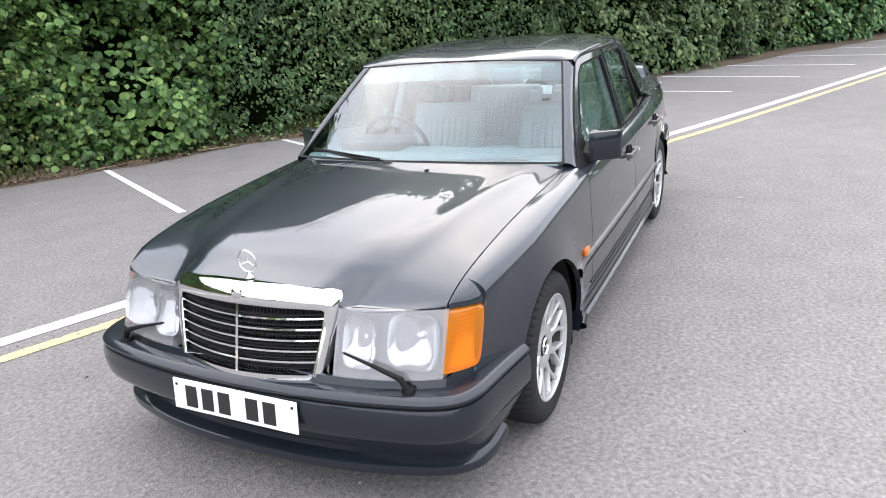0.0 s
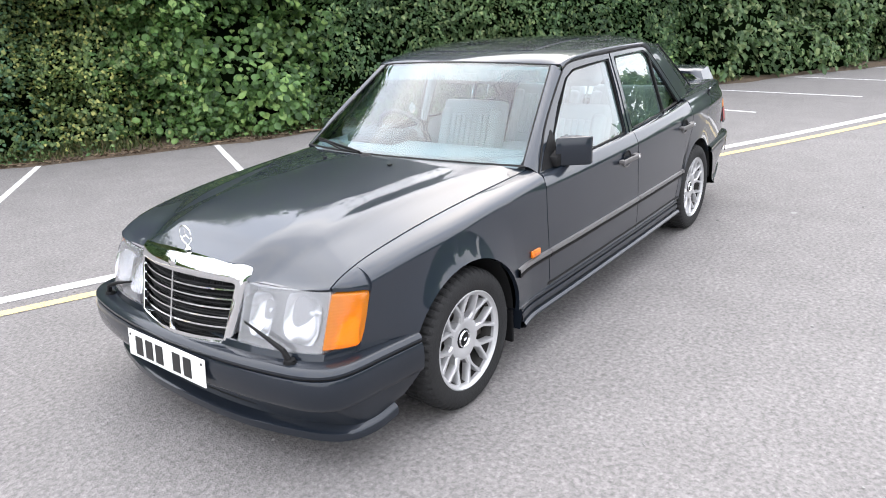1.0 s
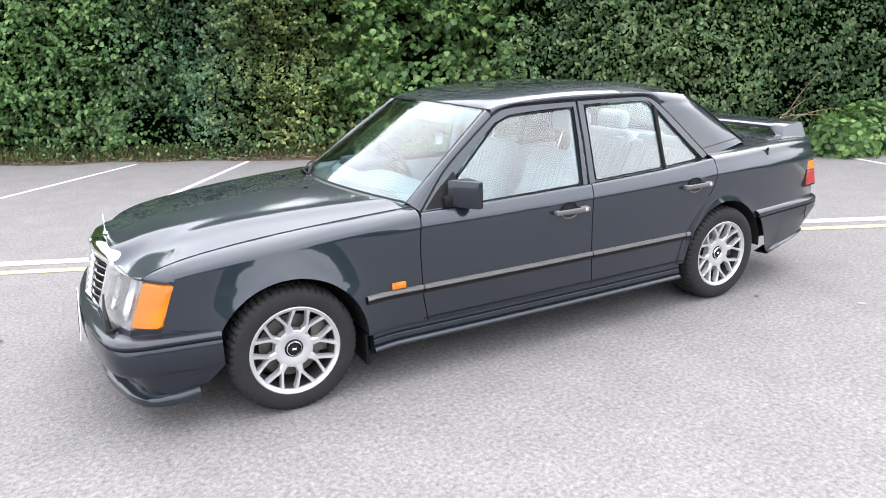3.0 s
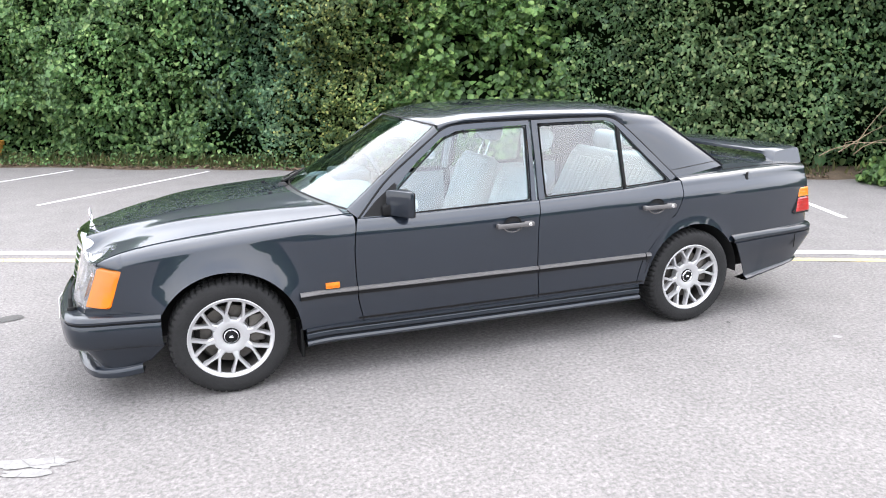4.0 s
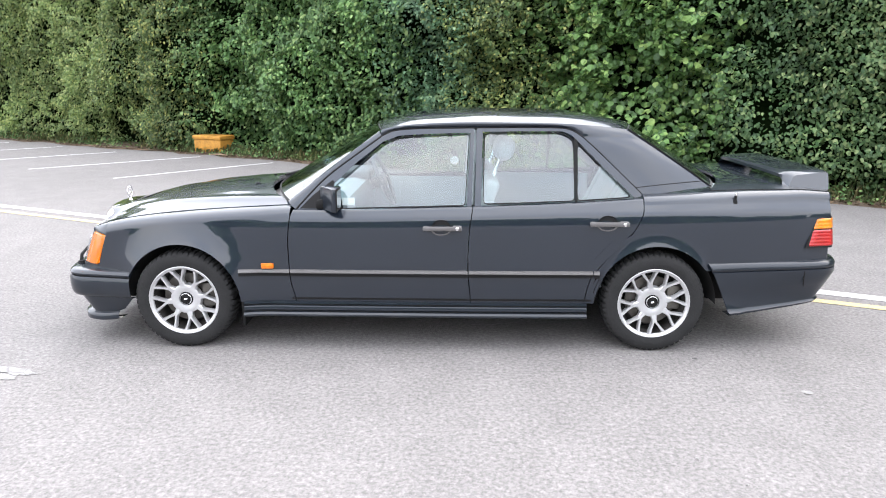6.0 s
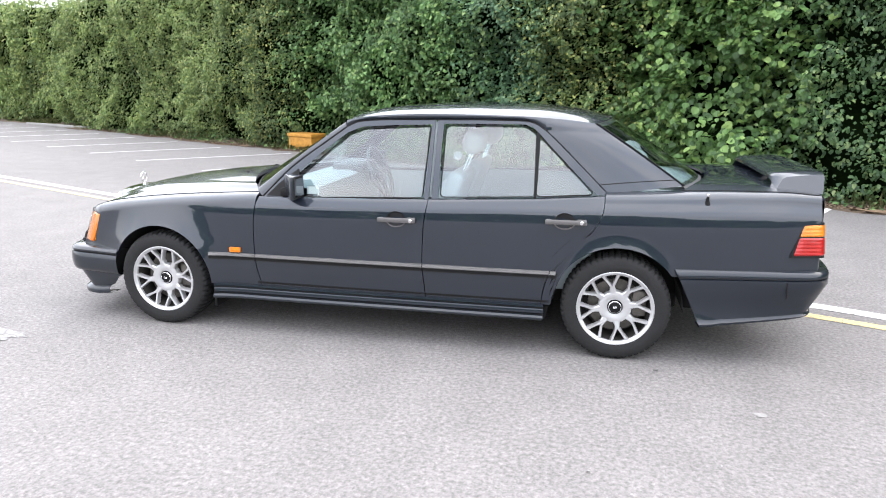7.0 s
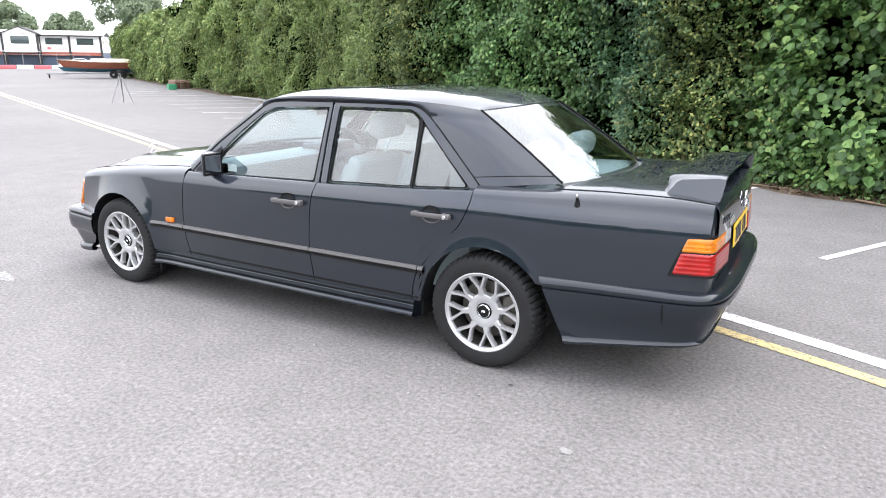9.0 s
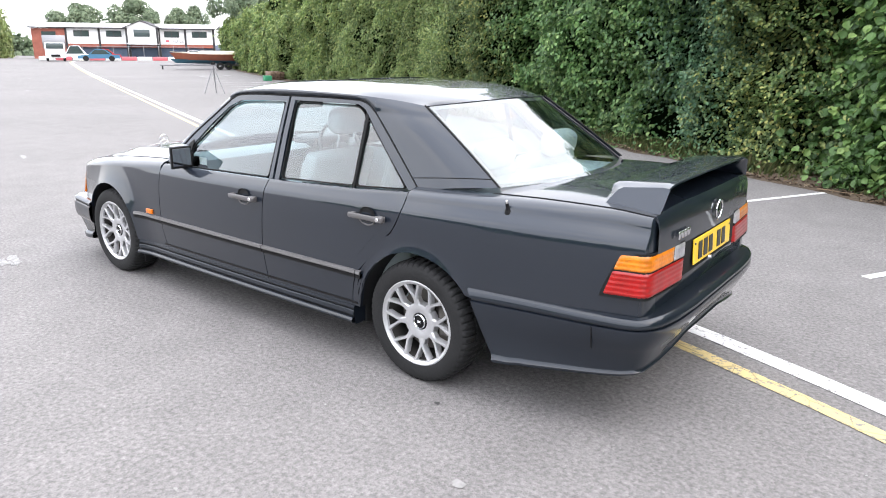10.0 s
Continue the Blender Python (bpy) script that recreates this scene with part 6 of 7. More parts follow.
# far trees behind the viewpoint, seen in the paintwork
def far_trees(name, a, b, height, n, leaf, seed, label, mat, deep=6.0):
    rng = np.random.RandomState(seed)
    t = rng.rand(n)
    a, b = np.array(a, float), np.array(b, float)
    d = b - a
    length = np.linalg.norm(d)
    side = np.array([-d[1], d[0], 0]) / length
    s = t * length
    top = height * (0.72 + 0.30 * value_noise(s / 7.0, s * 0 + 1, seed) + 0.12 * value_noise(s / 2.2, s * 0 + 4, seed + 1))
    z = rng.rand(n) * top
    off = deep * 0.5 * value_noise(s / 4.0, z / 3.0, seed + 2) + rng.normal(0, 0.6, n)
    pos = a[None] + t[:, None] * d[None] + off[:, None] * side[None]
    pos[:, 2] = z
    nrm = rng.normal(0, 0.6, (n, 3)) + np.array([[0, 0, 0.6]]) - np.sign(np.dot(side, -a)) * -0.6 * side[None]
    droop = rng.normal(0, 0.6, (n, 3)) + np.array([[0, 0, -0.5]])
    return tagged(leaves_mesh(name, pos, nrm, droop, leaf * rng.uniform(0.6, 1.3, n), rng, mat, 0.8), label, "trees", "", "stuff")


far_trees("far_trees", (-60, -62, 0), (70, -58, 0), 10.5, 30000, 0.75, 51, "row of dark trees on the far side of the car park", M_DARKLEAF)
far_trees("far_trees", (75, -60, 0), (50, -18, 0), 9.0, 12000, 0.7, 52, "row of dark trees at the end of the car park", M_DARKLEAF)

# crowns out of view, added so that the bonnet mirrors something dark
behind = [np.array(HO) + np.array(HD) * k - np.array(HN) * 2.6 for k in (-25.0, -8.6)]
far_trees("far_trees", behind[0], behind[1], 8.4, 34000, 0.22, 53, "unseen tree crowns added behind the hedge, reflected in the bonnet", M_DARKLEAF, 3.0)

# ---- marks on the tarmac ----


def blotch(name, cx, cy, rx, ry, turn, mat, label, seed, z=0.004, n=28):
    """A flat patch with a ragged edge."""
    rng = np.random.RandomState(seed)
    bm = bmesh.new()
    r = 1 + 0.22 * rng.randn(n)
    r = (r + np.roll(r, 1)) / 2
    vs = []
    for k in range(n):
        a = 2 * math.pi * k / n
        x, y = rx * r[k] * math.cos(a), ry * r[k] * math.sin(a)
        c, s = math.cos(radians(turn)), math.sin(radians(turn))
        vs.append(bm.verts.new((cx + x * c - y * s, cy + x * s + y * c, z)))
    bm.faces.new(vs)
    return single(name, bm, mat, label, "ground mark", kind="structure")


M_STAIN = material("dark_oil_stain", (0.06, 0.058, 0.056), 0.7, 0, 0, 0.3, 12, 60, 0.3, 60)
M_PALE = material("pale_spot", (0.25, 0.245, 0.235), 0.8, 0, 0, 0.2, 30, 90)
blotch("dark_stain", -1.42, 0.885, 0.13, 0.075, 10, M_STAIN, "dark oval repair in the tarmac", 61)
blotch("pale_spot", 3.458, -1.367, 0.030, 0.024, 0, M_PALE, "pale dropping on the tarmac", 62)
blotch("pale_spot", 3.02, -0.93, 0.014, 0.012, 0, M_STAIN, "small dark fleck on the tarmac", 63)
for k, (x, y, w, h) in enumerate(((-0.86, -1.17, 0.17, 0.045), (-0.87, -1.25, 0.12, 0.03), (-6.46, 1.18, 0.20, 0.035), (-25.06, 8.9, 0.3, 0.05), (-38.3, 14.46, 0.4, 0.07))):
    blotch("worn_mark", x, y, w, h, -18, M_WORNWHITE, "worn remains of a white lane mark", 70 + k)
rng = np.random.RandomState(77)
n = 420
pos = np.stack([rng.uniform(-3, 7.5, n), rng.uniform(-4.6, 5.0, n), np.full(n, 0.004)], axis=1)
nrm = np.array([[0, 0, 1.0]]) + rng.normal(0, 0.2, (n, 3))
tagged(leaves_mesh("grit", pos, nrm, rng.normal(0, 1, (n, 3)), rng.uniform(0.006, 0.02, n), rng, M_PALE, 0.8), "scattered grit and bits of leaf on the tarmac", "grit", "", "stuff")

# low bush pushing out of the hedge, with bare twigs above it
rng = np.random.RandomState(81)
n = 5200
cen = np.array([9.55, 2.35, 0.0])
q = rng.normal(0, 1, (n, 3))
q /= np.linalg.norm(q, axis=1, keepdims=True)
rad = np.array([1.25, 0.65, 0.62])
pos = cen + q * rad * (0.75 + 0.25 * rng.rand(n, 1)) * (1 + 0.25 * value_noise(q[:, 0] * 4, q[:, 2] * 4 + q[:, 1] * 3, 83)[:, None])
pos[:, 2] = np.abs(pos[:, 2]) + 0.03
tagged(leaves_mesh("low_bush", pos, q + np.array([[0, 0, 0.5]]) + rng.normal(0, 0.3, (n, 3)), rng.normal(0, 0.5, (n, 3)) + np.array([[0, 0, -0.5]]), 0.085 * rng.uniform(0.6, 1.3, n), rng, M_HAZEL, 0.9, True), "low bush with large pale leaves spilling over the kerbless edge", "bush", "", "stuff")
tw = bmesh.new()
rng2 = random.Random(5)
for k in range(5):
    p = Vector((8.6 + rng2.uniform(-0.5, 0.5), 3.15 + rng2.uniform(-0.2, 0.2), 0.35))
    pts = [p]
    dirv = Vector((rng2.uniform(-0.6, 0.9), rng2.uniform(-0.9, -0.2), rng2.uniform(0.4, 1.0))).normalized()
    for j in range(5):
        dirv = (dirv + Vector((rng2.uniform(-0.25, 0.25), rng2.uniform(-0.25, 0.25), -0.14))).normalized()
        pts.append(pts[-1] + dirv * 0.19)
    tube(pts, [0.008, 0.007, 0.006, 0.005, 0.004, 0.003], 6, tw)
single("bare_twigs", tw, material("pale_dead_wood", (0.30, 0.22, 0.15), 0.8, 0, 0, 0.2), "pale dead twigs hanging out of the hedge", "branches", kind="stuff")

# ---- things along the hedge ----
M_ORANGE = material("faded_orange_plastic", (0.40, 0.19, 0.025), 0.7, 0, 0, 0.35, 9, 60)
bin_b = box(0.80, 0.42, 0.32, (0, 0, 0.16), 0.03, 3)
grit_bin = thing("grit_bin", "faded orange plastic box half hidden in the hedge foot", "box", m=pose(-3.88, 10.74, 0.0, 0, 0, -26))
part("bin_body", bin_b, M_ORANGE, grit_bin)
part("lid", box(0.84, 0.46, 0.09, (0, 0, 0.355), 0.02, 3), M_ORANGE, grit_bin)
M_GREEN = material("green_plastic", (0.03, 0.26, 0.12), 0.5, 0, 0, 0.15)
crate = thing("green_crate", "green plastic crate on the tarmac beside stacked timber", "crate", m=pose(-27.3, 22.5, 0, 0, 0, -30))
cb = box(0.7, 0.4, 0.06, (0, 0, 0.03), 0.01)
for sx, sy, px, py in ((0.7, 0.03, 0, 0.185), (0.7, 0.03, 0, -0.185), (0.03, 0.4, 0.335, 0), (0.03, 0.4, -0.335, 0)):
    box(sx, sy, 0.28, (px, py, 0.14), 0.008, bm=cb)
part("crate_body", cb, M_GREEN, crate)
M_LOG = material("weathered_timber", (0.20, 0.13, 0.09), 0.85, 0, 0, 0.3)
logs = thing("timber_stack", "low stack of weathered timber by the hedge", "timber", m=pose(-28.6, 24.1, 0, 0, 0, -30))
for j in range(3):
    for k in range(3):
        part("plank", box(2.0 + 0.2 * (k % 2), 0.24, 0.14, (0.1 * j, -0.3 + 0.28 * k, 0.08 + 0.15 * j), 0.02), M_LOG, logs)
for k, (x, y, L, r) in enumerate(((-16.8, 17.5, 3.2, -22), (-14.9, 16.6, 2.0, -16))):
    single("loose_pole", box(L, 0.09, 0.09, (0, 0, 0), 0.02), M_PALE, "pale pole lying on the tarmac by the hedge", "pole", "loose poles").matrix_basis = pose(x, y, 0.045, 0, 0, r)

# tripod standing on the tarmac
M_GREYMETAL = material("grey_metal", (0.25, 0.25, 0.26), 0.4, 0.6, 0, 0.1)
tri = thing("tripod", "empty camera tripod standing on the tarmac", "tripod", m=pose(-18.6, 13.0, 0))
for k in range(3):
    a = radians(20 + 120 * k)
    part("leg", tube([(0.05 * math.cos(a), 0.05 * math.sin(a), 0.92), (0.42 * math.cos(a), 0.42 * math.sin(a), 0.0)], [0.022, 0.014], 8), M_GREYMETAL, tri)
part("centre_column", tube([(0, 0, 0.50), (0, 0, 1.08)], 0.018, 8), M_GREYMETAL, tri)
part("tripod_head", box(0.14, 0.12, 0.10, (0, 0, 1.12), 0.02), M_RUBBER, tri)

# wooden boat on a two-axle trailer
M_MAHOG = material("varnished_mahogany", (0.20, 0.055, 0.025), 0.3, 0, 0.5, 0.2, 3, 30)
M_CREAM = material("cream_deck_cover", (0.72, 0.66, 0.55), 0.6, 0, 0, 0.08)
M_BLUEHULL = material("dark_blue_antifouling", (0.03, 0.10, 0.14), 0.5, 0, 0, 0.1)
boat_dir = math.degrees(math.atan2(36.41 - 31.71, -48.09 + 51.3))
boat = thing("boat", "varnished wooden boat with a cream cover on a trailer", "boat", m=pose(-49.3, 34.3, ground_z(-49.3, 34.3), 0, 0, boat_dir))


def hull(z0, z1, w0, w1, n=24):
    cols = []
    for i in range(n + 1):
        u = i / n
        x = lerp(3.1, -3.1, u)
        rake = -0.45 * max(0.0, (u - 0.75) / 0.25) ** 2
        f = max(0.02, (1 - max(0, (u - 0.45) / 0.55) ** 2.2) * (0.80 + 0.20 * min(1, u / 0.3)))
        rise = 0.30 * max(0, u - 0.45) ** 1.5 + 0.10 * max(0.0, 0.15 - u)
        cols.append([(x + rake, -w1 * f, z1 + rise), (x + rake * 0.5, -lerp(w0, w1, 0.7) * f, lerp(z0, z1, 0.5) + rise * 0.8), (x, -w0 * f, z0 + rise * 0.6), (x, w0 * f, z0 + rise * 0.6), (x + rake * 0.5, lerp(w0, w1, 0.7) * f, lerp(z0, z1, 0.5) + rise * 0.8), (x + rake, w1 * f, z1 + rise)])
    return grid(cols)


part("hull_side", hull(0.78, 1.30, 0.85, 1.08), M_MAHOG, boat)
part("hull_bottom", hull(0.48, 0.78, 0.25, 0.85), M_BLUEHULL, boat)
part("deck", hull(1.30, 1.40, 1.10, 1.02), M_CREAM, boat)
part("deck_cover", box(3.4, 1.5, 0.30, (0.6, 0, 1.44), 0.14, 3), M_CREAM, boat)
trailer = thing("boat_trailer", "galvanised boat trailer with two axles", "trailer", m=pose(-49.3, 34.3, ground_z(-49.3, 34.3), 0, 0, boat_dir))
for y in (-0.62, 0.62):
    part("side_rail", box(5.6, 0.09, 0.10, (-0.4, y, 0.40), 0.01), M_GREYMETAL, trailer)
    for x in (0.55, 1.25):
        wb_ = lathe([(0.12, -0.09), (0.28, -0.09), (0.31, -0.06), (0.31, 0.06), (0.28, 0.09), (0.12, 0.09)], 24)
        bmesh.ops.translate(wb_, vec=(x, y * 1.35, 0.31), verts=wb_.verts[:])
        part("trailer_wheel", wb_, M_TYRE, trailer)
part("drawbar", box(1.6, 0.10, 0.10, (-3.6, 0, 0.36), 0.01), M_GREYMETAL, trailer)
part("cross_beam", box(0.1, 1.3, 0.1, (1.0, 0, 0.42), 0.01), M_GREYMETAL, trailer)
part("jockey_wheel", box(0.12, 0.08, 0.36, (-4.2, 0, 0.18), 0.02), M_TYRE, trailer)
for x in (-1.6, 0.2, 1.9):
    part("cradle", box(0.10, 1.2, 0.14, (x, 0, 0.50), 0.01), M_GREYMETAL, trailer)

# ---- far end: building, barrier, vehicles, trees ----
M_WHITEWALL = material("white_render", (0.78, 0.78, 0.77), 0.7, 0, 0, 0.06, 1, 10)
M_TIMBER = material("dark_timber", (0.035, 0.033, 0.034), 0.7, 0, 0, 0.2)
M_BRICK = material("red_brick_wall", (0.30, 0.10, 0.07), 0.85, 0, 0, 0.3, 2, 20)
M_ROOF = material("pale_grey_roof_sheet", (0.55, 0.56, 0.57), 0.5, 0, 0, 0.08)
M_PANE = material("dark_window_pane", (0.05, 0.07, 0.07), 0.08, 0, 0.4, 0.1)
M_REDP = material("red_plastic", (0.58, 0.13, 0.15), 0.45, 0, 0, 0.1)
M_SHUTTER = material("blue_grey_shutter", (0.07, 0.10, 0.15), 0.6, 0, 0, 0.1)
BL, BR = Vector((-104.0, 42.6, 0)), Vector((-87.1, 61.0, 0))
b_len = (BR - BL).length
b_turn = math.degrees(math.atan2(BR.y - BL.y, BR.x - BL.x))
bz = ground_z(-95, 52)
building = thing("clubhouse", "two-storey white building with dark timber frame and low pale roof", "building", m=pose(BL.x, BL.y, bz, 0, 0, b_turn))


def slab(name, x0, x1, z0, z1, y0, y1, mat, parent=None, label=""):
    return part(name, box(x1 - x0, y1 - y0, z1 - z0, ((x0 + x1) / 2, (y0 + y1) / 2, (z0 + z1) / 2), 0.01, 1), mat, parent or building, label)


def far_window(x, z, w, h, y=0.0):
    wd = slab("window", x - w / 2, x + w / 2, z - h / 2, z + h / 2, y - 0.06, y + 0.05, M_TIMBER)
    for k in (-1, 1):
        slab("pane", x + k * w / 4 - w / 4 + 0.06, x + k * w / 4 + w / 4 - 0.06, z - h / 2 + 0.07, z + h / 2 - 0.07, y - 0.085, y - 0.055, M_PANE, wd)


slab("wall", 4.4, b_len, 2.1, 4.4, 0.0, 9.0, M_WHITEWALL, label="white rendered upper storey")
slab("wall", 4.4, b_len, 0.0, 2.1, 0.6, 9.0, M_SHUTTER, label="dark ground floor front")
slab("wall", 0.0, 4.4, 0.0, 4.2, -0.2, 9.0, M_BRICK, label="red brick end bay")
slab("brick_band", 4.5, b_len - 0.1, 1.65, 2.12, -0.02, 0.58, M_BRICK, label="band of dark red brick under the white panels")
rf = bmesh.new()
grid([[(-0.3, -0.6, 4.38), (-0.3, 4.5, 5.15), (-0.3, 9.6, 4.38)], [(b_len + 0.3, -0.6, 4.38), (b_len + 0.3, 4.5, 5.15), (b_len + 0.3, 9.6, 4.38)]], 0.15, (0, 0, -1), rf)
part("roof", rf, M_ROOF, building)
slab("fascia", -0.3, b_len + 0.3, 4.22, 4.40, -0.62, -0.55, M_TIMBER)
for x in (4.5, 9.0, 13.0, 17.2, 20.9, b_len - 0.1):
    slab("post", x - 0.14, x + 0.14, 0.0, 4.3, -0.10, 0.10, M_TIMBER)
for x in (6.6, 11.0, 19.0, 22.9):
    far_window(x, 3.55, 2.1, 0.85)
far_window(2.3, 3.4, 1.9, 0.75, -0.2)
gb = thing("porch_gable", "projecting white gable with dark timber edging", "porch", m=pose(BL.x, BL.y, bz, 0, 0, b_turn))
part("wall", box(4.2, 1.2, 2.5, (15.1, -0.5, 3.25), 0.01, 1), M_WHITEWALL, gb)
part("gable", prism([(12.9, 4.5), (17.3, 4.5), (15.1, 5.35)], 1.4, "xz", -1.25), M_WHITEWALL, gb)
gbr = bmesh.new()
grid([[(12.6, -1.4, 4.42), (15.1, -1.4, 5.42), (17.6, -1.4, 4.42)], [(12.6, 4.0, 4.42), (15.1, 4.0, 5.42), (17.6, 4.0, 4.42)]], 0.12, (0, 0, -1), gbr)
part("roof", gbr, M_TIMBER, gb)
for x in (13.0, 17.2):
    part("post", box(0.25, 0.25, 4.4, (x, -1.1, 2.2), 0.01), M_TIMBER, gb)
part("canopy", prism([(12.8, 2.1), (17.4, 2.1), (15.1, 2.75)], 0.8, "xz", -1.9), M_WHITEWALL, gb)
part("window", box(2.2, 0.08, 1.0, (15.1, -1.13, 3.65), 0.01), M_PANE, gb)
for x in (11.0, 18.6, 21.4):
    slab("shutter", x - 1.6, x + 1.6, 0.1, 1.8, 0.45, 0.62, M_SHUTTER)
sign = slab("sign", 17.6, 22.6, 2.25, 3.0, -0.06, -0.01, M_WHITEWALL, label="white letting board with grey lettering and a red mark")
slab("sign_mark", 18.1, 18.6, 2.45, 2.75, -0.075, -0.05, M_REDP, sign)
words = bpy.data.curves.new("lettering", "FONT")
words.body = "TO LET"
words.size = 0.62
words.extrude = 0.008
words.materials.append(M_GREYMETAL)
lettering = new("lettering", words)
lettering.parent = sign
lettering.matrix_basis = pose(18.95, -0.075, 2.40, 90, 0, 0)
fence = thing("mesh_fence", "grey metal fence in front of the building", "fence", m=pose(BL.x, BL.y, bz, 0, 0, b_turn))
part("top_rail", box(16.0, 0.05, 0.06, (16.0, -5.0, 1.75), 0.01), M_GREYMETAL, fence)
part("bottom_rail", box(16.0, 0.05, 0.06, (16.0, -5.0, 0.25), 0.01), M_GREYMETAL, fence)
for k in range(9):
    part("fence_post", box(0.07, 0.07, 1.85, (8.0 + 2.0 * k, -5.0, 0.92), 0.01), M_GREYMETAL, fence)

# red and white barriers
M_WHITEP = material("white_plastic", (0.80, 0.80, 0.79), 0.45, 0, 0, 0.05)
for k in range(10, 26):
    p = lerp(Vector((-93.0, 19.0, 0)), Vector((-71.0, 60.0, 0)), (k + 0.5) / 26)
    ob = single("barrier", box(1.70, 0.40, 0.46, (0, 0, 0.23), 0.06, 2), M_REDP if k % 2 else M_WHITEP, ("red" if k % 2 else "white") + " plastic traffic barrier in a row", "barrier", "traffic barriers")
    ob.matrix_basis = pose(p.x, p.y, ground_z(p.x, p.y), 0, 0, 61.8)


def far_car(name, at, turn, mat, label, length=4.5, tall=1.4):
    """A parked car seen from far off: body, glasshouse, wheels."""
    c = thing(name, label, "car", m=pose(at[0], at[1], ground_z(*at), 0, 0, turn))
    h = tall - 0.55
    lower = [(-0.5, 0.30), (-0.49, 0.62), (-0.30, 0.72), (-0.22, 0.74), (0.30, 0.76), (0.48, 0.70), (0.5, 0.32)]
    part("body", prism([(x * length, z) for x, z in lower], 1.7, "xz", -0.85), mat, c)
    upper = [(-0.24, 0.74), (-0.10, tall - 0.06), (0.0, tall), (0.14, tall - 0.02), (0.32, 0.75)]
    part("cabin", prism([(x * length, z) for x, z in upper], 1.44, "xz", -0.72), mat, c)
    glassy = [(-0.205, 0.78), (-0.09, tall - 0.10), (0.13, tall - 0.09), (0.26, 0.79)]
    part("side_glass", prism([(x * length, z) for x, z in glassy], 1.48, "xz", -0.74), M_PANE, c)
    for x in (-0.31, 0.29):
        for y in (-0.78, 0.78):
            wv = lathe([(0.0, -0.1), (0.20, -0.1), (0.31, -0.09), (0.31, 0.09), (0.20, 0.1), (0.0, 0.1)], 20)
            bmesh.ops.translate(wv, vec=(x * length, y, 0.31), verts=wv.verts[:])
            part("wheel", wv, M_TYRE, c)
    return c


M_BLUECAR = material("blue_car_paint", (0.06, 0.18, 0.30), 0.3, 0.2, 0.8, 0.05)
M_WHITECAR = material("white_car_paint", (0.75, 0.75, 0.75), 0.3, 0, 0.8, 0.04)
M_REDCAR = material("red_car_paint", (0.45, 0.03, 0.03), 0.3, 0, 0.8, 0.05)
far_car("parked_car", (-77.3, 38.4), 63, M_BLUECAR, "blue saloon car parked by the barriers", 4.5, 1.36)
far_car("parked_car", (-83.6, 38.6), 63, M_WHITECAR, "white hatchback parked behind the barriers", 4.2, 1.75)
far_car("parked_car", (-84.5, 42.6), 63, M_REDCAR, "red car parked behind the barriers", 4.2, 1.4)
far_car("parked_van", (-81.5, 53.4), 63, M_WHITECAR, "white car parked in front of the building", 4.6, 1.3)
truck = thing("flatbed_truck", "white flatbed truck with a tilted grey load bed", "truck", m=pose(-79.2, 34.4, ground_z(-79.2, 34.4), 0, 0, -24))
part("cab", box(1.6, 2.0, 1.5, (1.2, 0, 1.25), 0.12, 3), M_WHITECAR, truck)
part("windscreen", box(0.04, 1.7, 0.6, (2.02, 0, 1.65), 0.02), M_PANE, truck)
part("load_bed", box(2.8, 2.3, 0.9, (-0.9, 0, 2.1), 0.05, 2, rot=pose(0, 0, 0, 0, -12, 0)), M_GREYMETAL, truck)
part("bumper", box(0.2, 2.0, 0.4, (2.05, 0, 0.55), 0.05), M_WHITEP, truck)
part("chassis", box(4.6, 0.9, 0.25, (0, 0, 0.62), 0.03), M_DARK, truck)
for x in (1.2, -1.5):
    for y in (-0.85, 0.85):
        wv = lathe([(0.0, -0.12), (0.25, -0.12), (0.40, -0.1), (0.40, 0.1), (0.25, 0.12), (0.0, 0.12)], 20)
        bmesh.ops.translate(wv, vec=(x, y, 0.40), verts=wv.verts[:])
        part("wheel", wv, M_TYRE, truck)


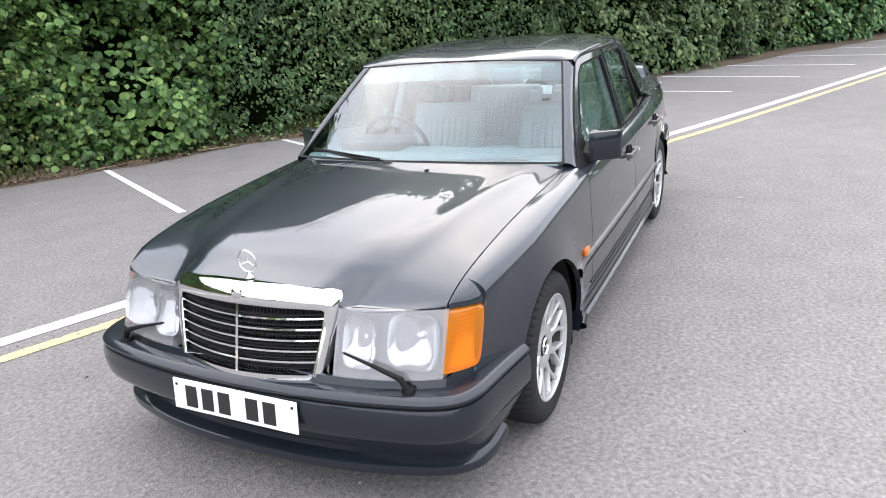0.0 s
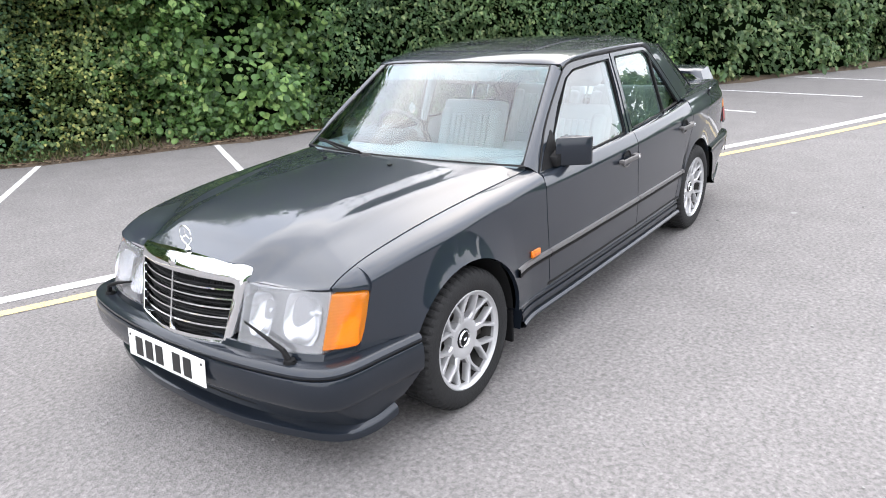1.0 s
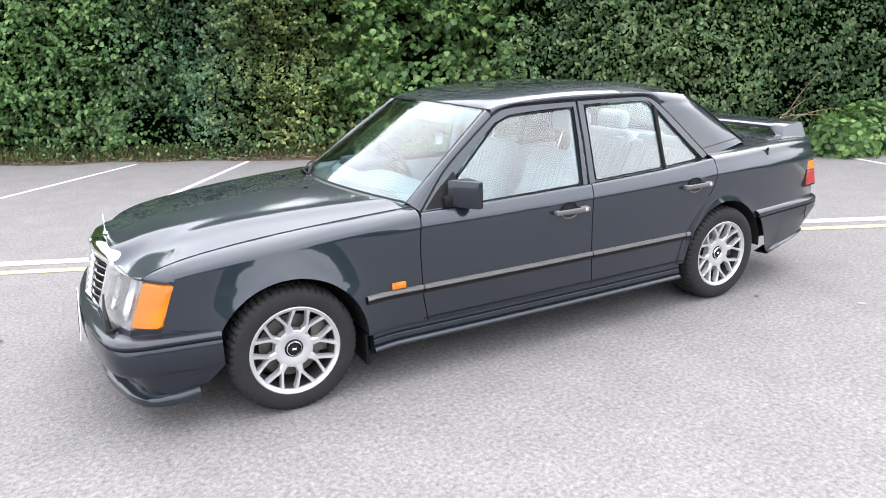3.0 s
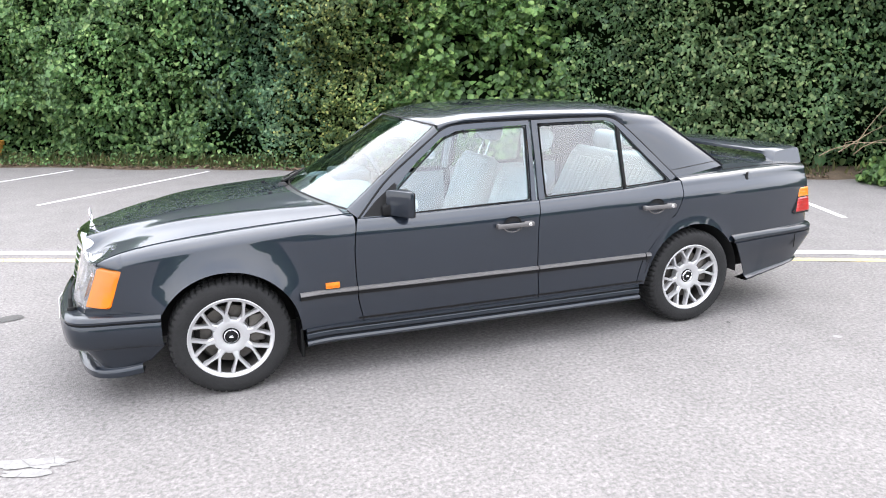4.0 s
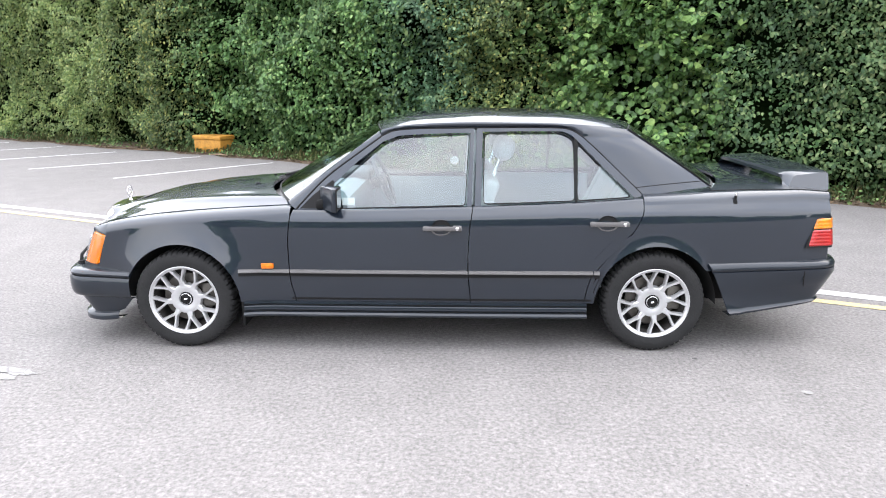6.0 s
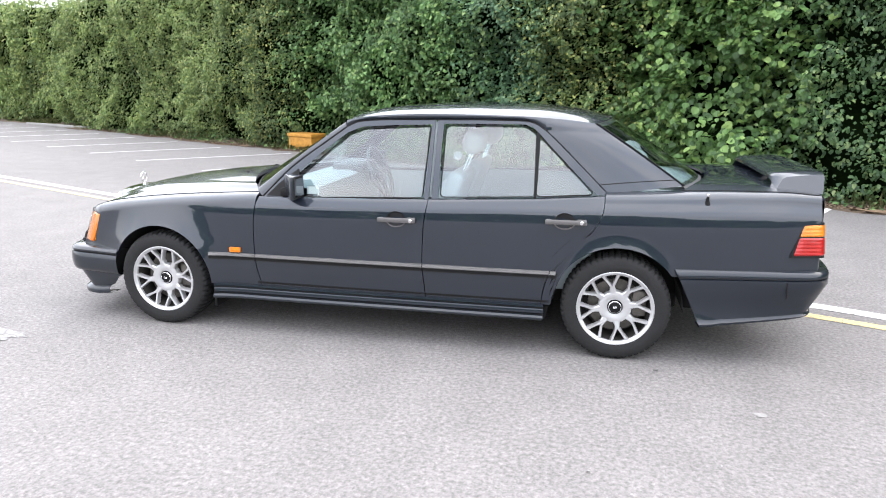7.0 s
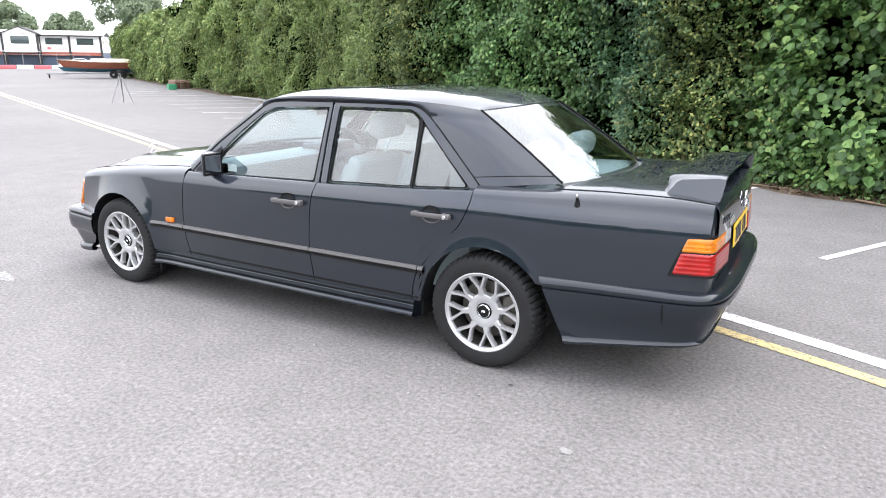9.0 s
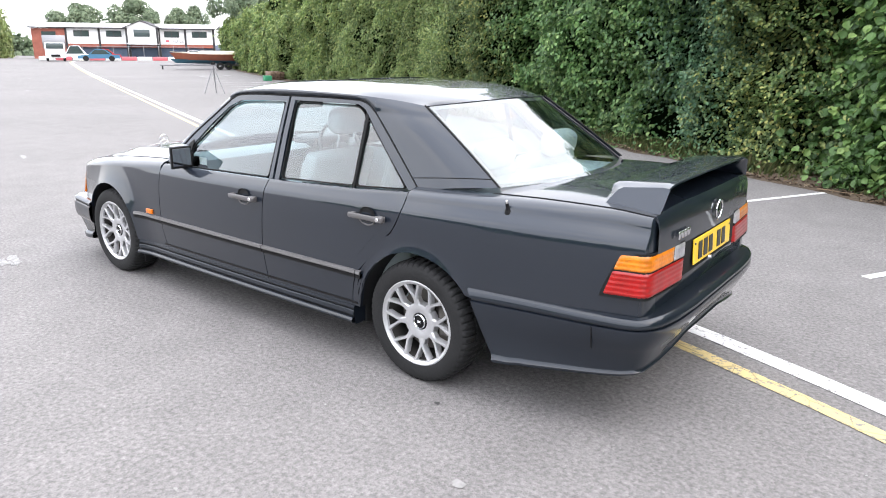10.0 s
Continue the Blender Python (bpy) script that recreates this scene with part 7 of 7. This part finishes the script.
def tree(name, x, y, height, crown_r, crown_z, n, leaf, mat, label, seed, weep=False):
    """Trunk, limbs and a crown of many leaf clumps with gaps."""
    rr = random.Random(seed)
    rng = np.random.RandomState(seed)
    z0 = ground_z(x, y)
    t = thing(name, label, "tree", m=pose(x, y, z0))
    tb = tube([(0, 0, 0), (0.1, 0, height * 0.25), (0.0, 0.1, height * 0.55), (0.1, 0, height * 0.85)], [height * 0.035, height * 0.028, height * 0.018, height * 0.006], 10)
    clumps = []
    for k in range(26):
        a = rr.uniform(0, 2 * math.pi)
        u = rr.uniform(-1, 1)
        rad = crown_r * rr.uniform(0.45, 1.0) * math.sqrt(max(0.05, 1 - u * u))
        c = Vector((rad * math.cos(a), rad * math.sin(a), crown_z + u * (height - crown_z) * 0.85))
        clumps.append(c)
        if k < 10:
            tube([(0.05, 0.05, height * rr.uniform(0.3, 0.6)), tuple(c * 0.5 + Vector((0, 0, crown_z * 0.4))), tuple(c)], [height * 0.010, height * 0.007, height * 0.003], 6, tb)
    part("trunk", tb, M_TWIG, t)
    c = np.array([tuple(v) for v in clumps])
    idx = rng.randint(0, len(c), n)
    q = rng.normal(0, 1, (n, 3))
    q /= np.linalg.norm(q, axis=1, keepdims=True)
    pos = c[idx] + q * crown_r * 0.34 * rng.uniform(0.6, 1.0, (n, 1))
    if weep:
        pos[:, 2] -= rng.rand(n) ** 1.5 * height * 0.55
        pos[:, 2] = np.maximum(pos[:, 2], 0.5)
    nrm = q + np.array([[0, 0, 0.5]]) + rng.normal(0, 0.3, (n, 3))
    dr = rng.normal(0, 0.4, (n, 3)) + np.array([[0, 0, -1.0 if weep else -0.4]])
    cr = leaves_mesh("crown", pos, nrm, dr, leaf * rng.uniform(0.6, 1.3, n), rng, mat, 0.35 if weep else 0.75)
    cr.parent = t
    return t


M_WILLOW = leaf_material("willow_leaves", (0.17, 0.24, 0.06), (0.32, 0.40, 0.11), (0.44, 0.48, 0.17))
# far leaf greens are paled to stand for the haze of distance
M_FARLEAF = leaf_material("far_tree_leaves", (0.12, 0.18, 0.10), (0.21, 0.28, 0.15), (0.28, 0.35, 0.19))
tree("willow_tree", -107.5, 38.5, 8.0, 3.2, 5.6, 9000, 0.5, M_WILLOW, "pale weeping willow beside the building", 91, True)
tree("tree", -118.0, 38.0, 9.5, 3.5, 6.0, 7000, 0.42, M_DARKLEAF, "dark round tree behind the willow", 92)
tree("tree", -139.0, 66.0, 9.5, 4.5, 6.5, 8000, 0.45, M_FARLEAF, "dark tree behind the building roof", 93)
tree("tree", -141.0, 80.0, 11.5, 5.0, 7.5, 9000, 0.48, M_FARLEAF, "tall green tree behind the building roof", 94)
tree("tree", -138.0, 90.0, 10.5, 4.5, 7.0, 8000, 0.45, M_FARLEAF, "green tree behind the building roof", 95)
tree("tree", -57.5, 43.2, 9.0, 2.6, 6.4, 6000, 0.22, M_FARLEAF, "tall open tree standing above the hedge end", 96)
tree("tree", -52.5, 41.0, 7.5, 2.3, 5.6, 5000, 0.22, M_FARLEAF, "slender tree above the hedge end", 97)
far_trees("far_trees", (-190, 20, 0), (-120, 130, 0), 7.5, 9000, 1.1, 98, "line of trees beyond the building, haze put into their colour", M_FARLEAF)
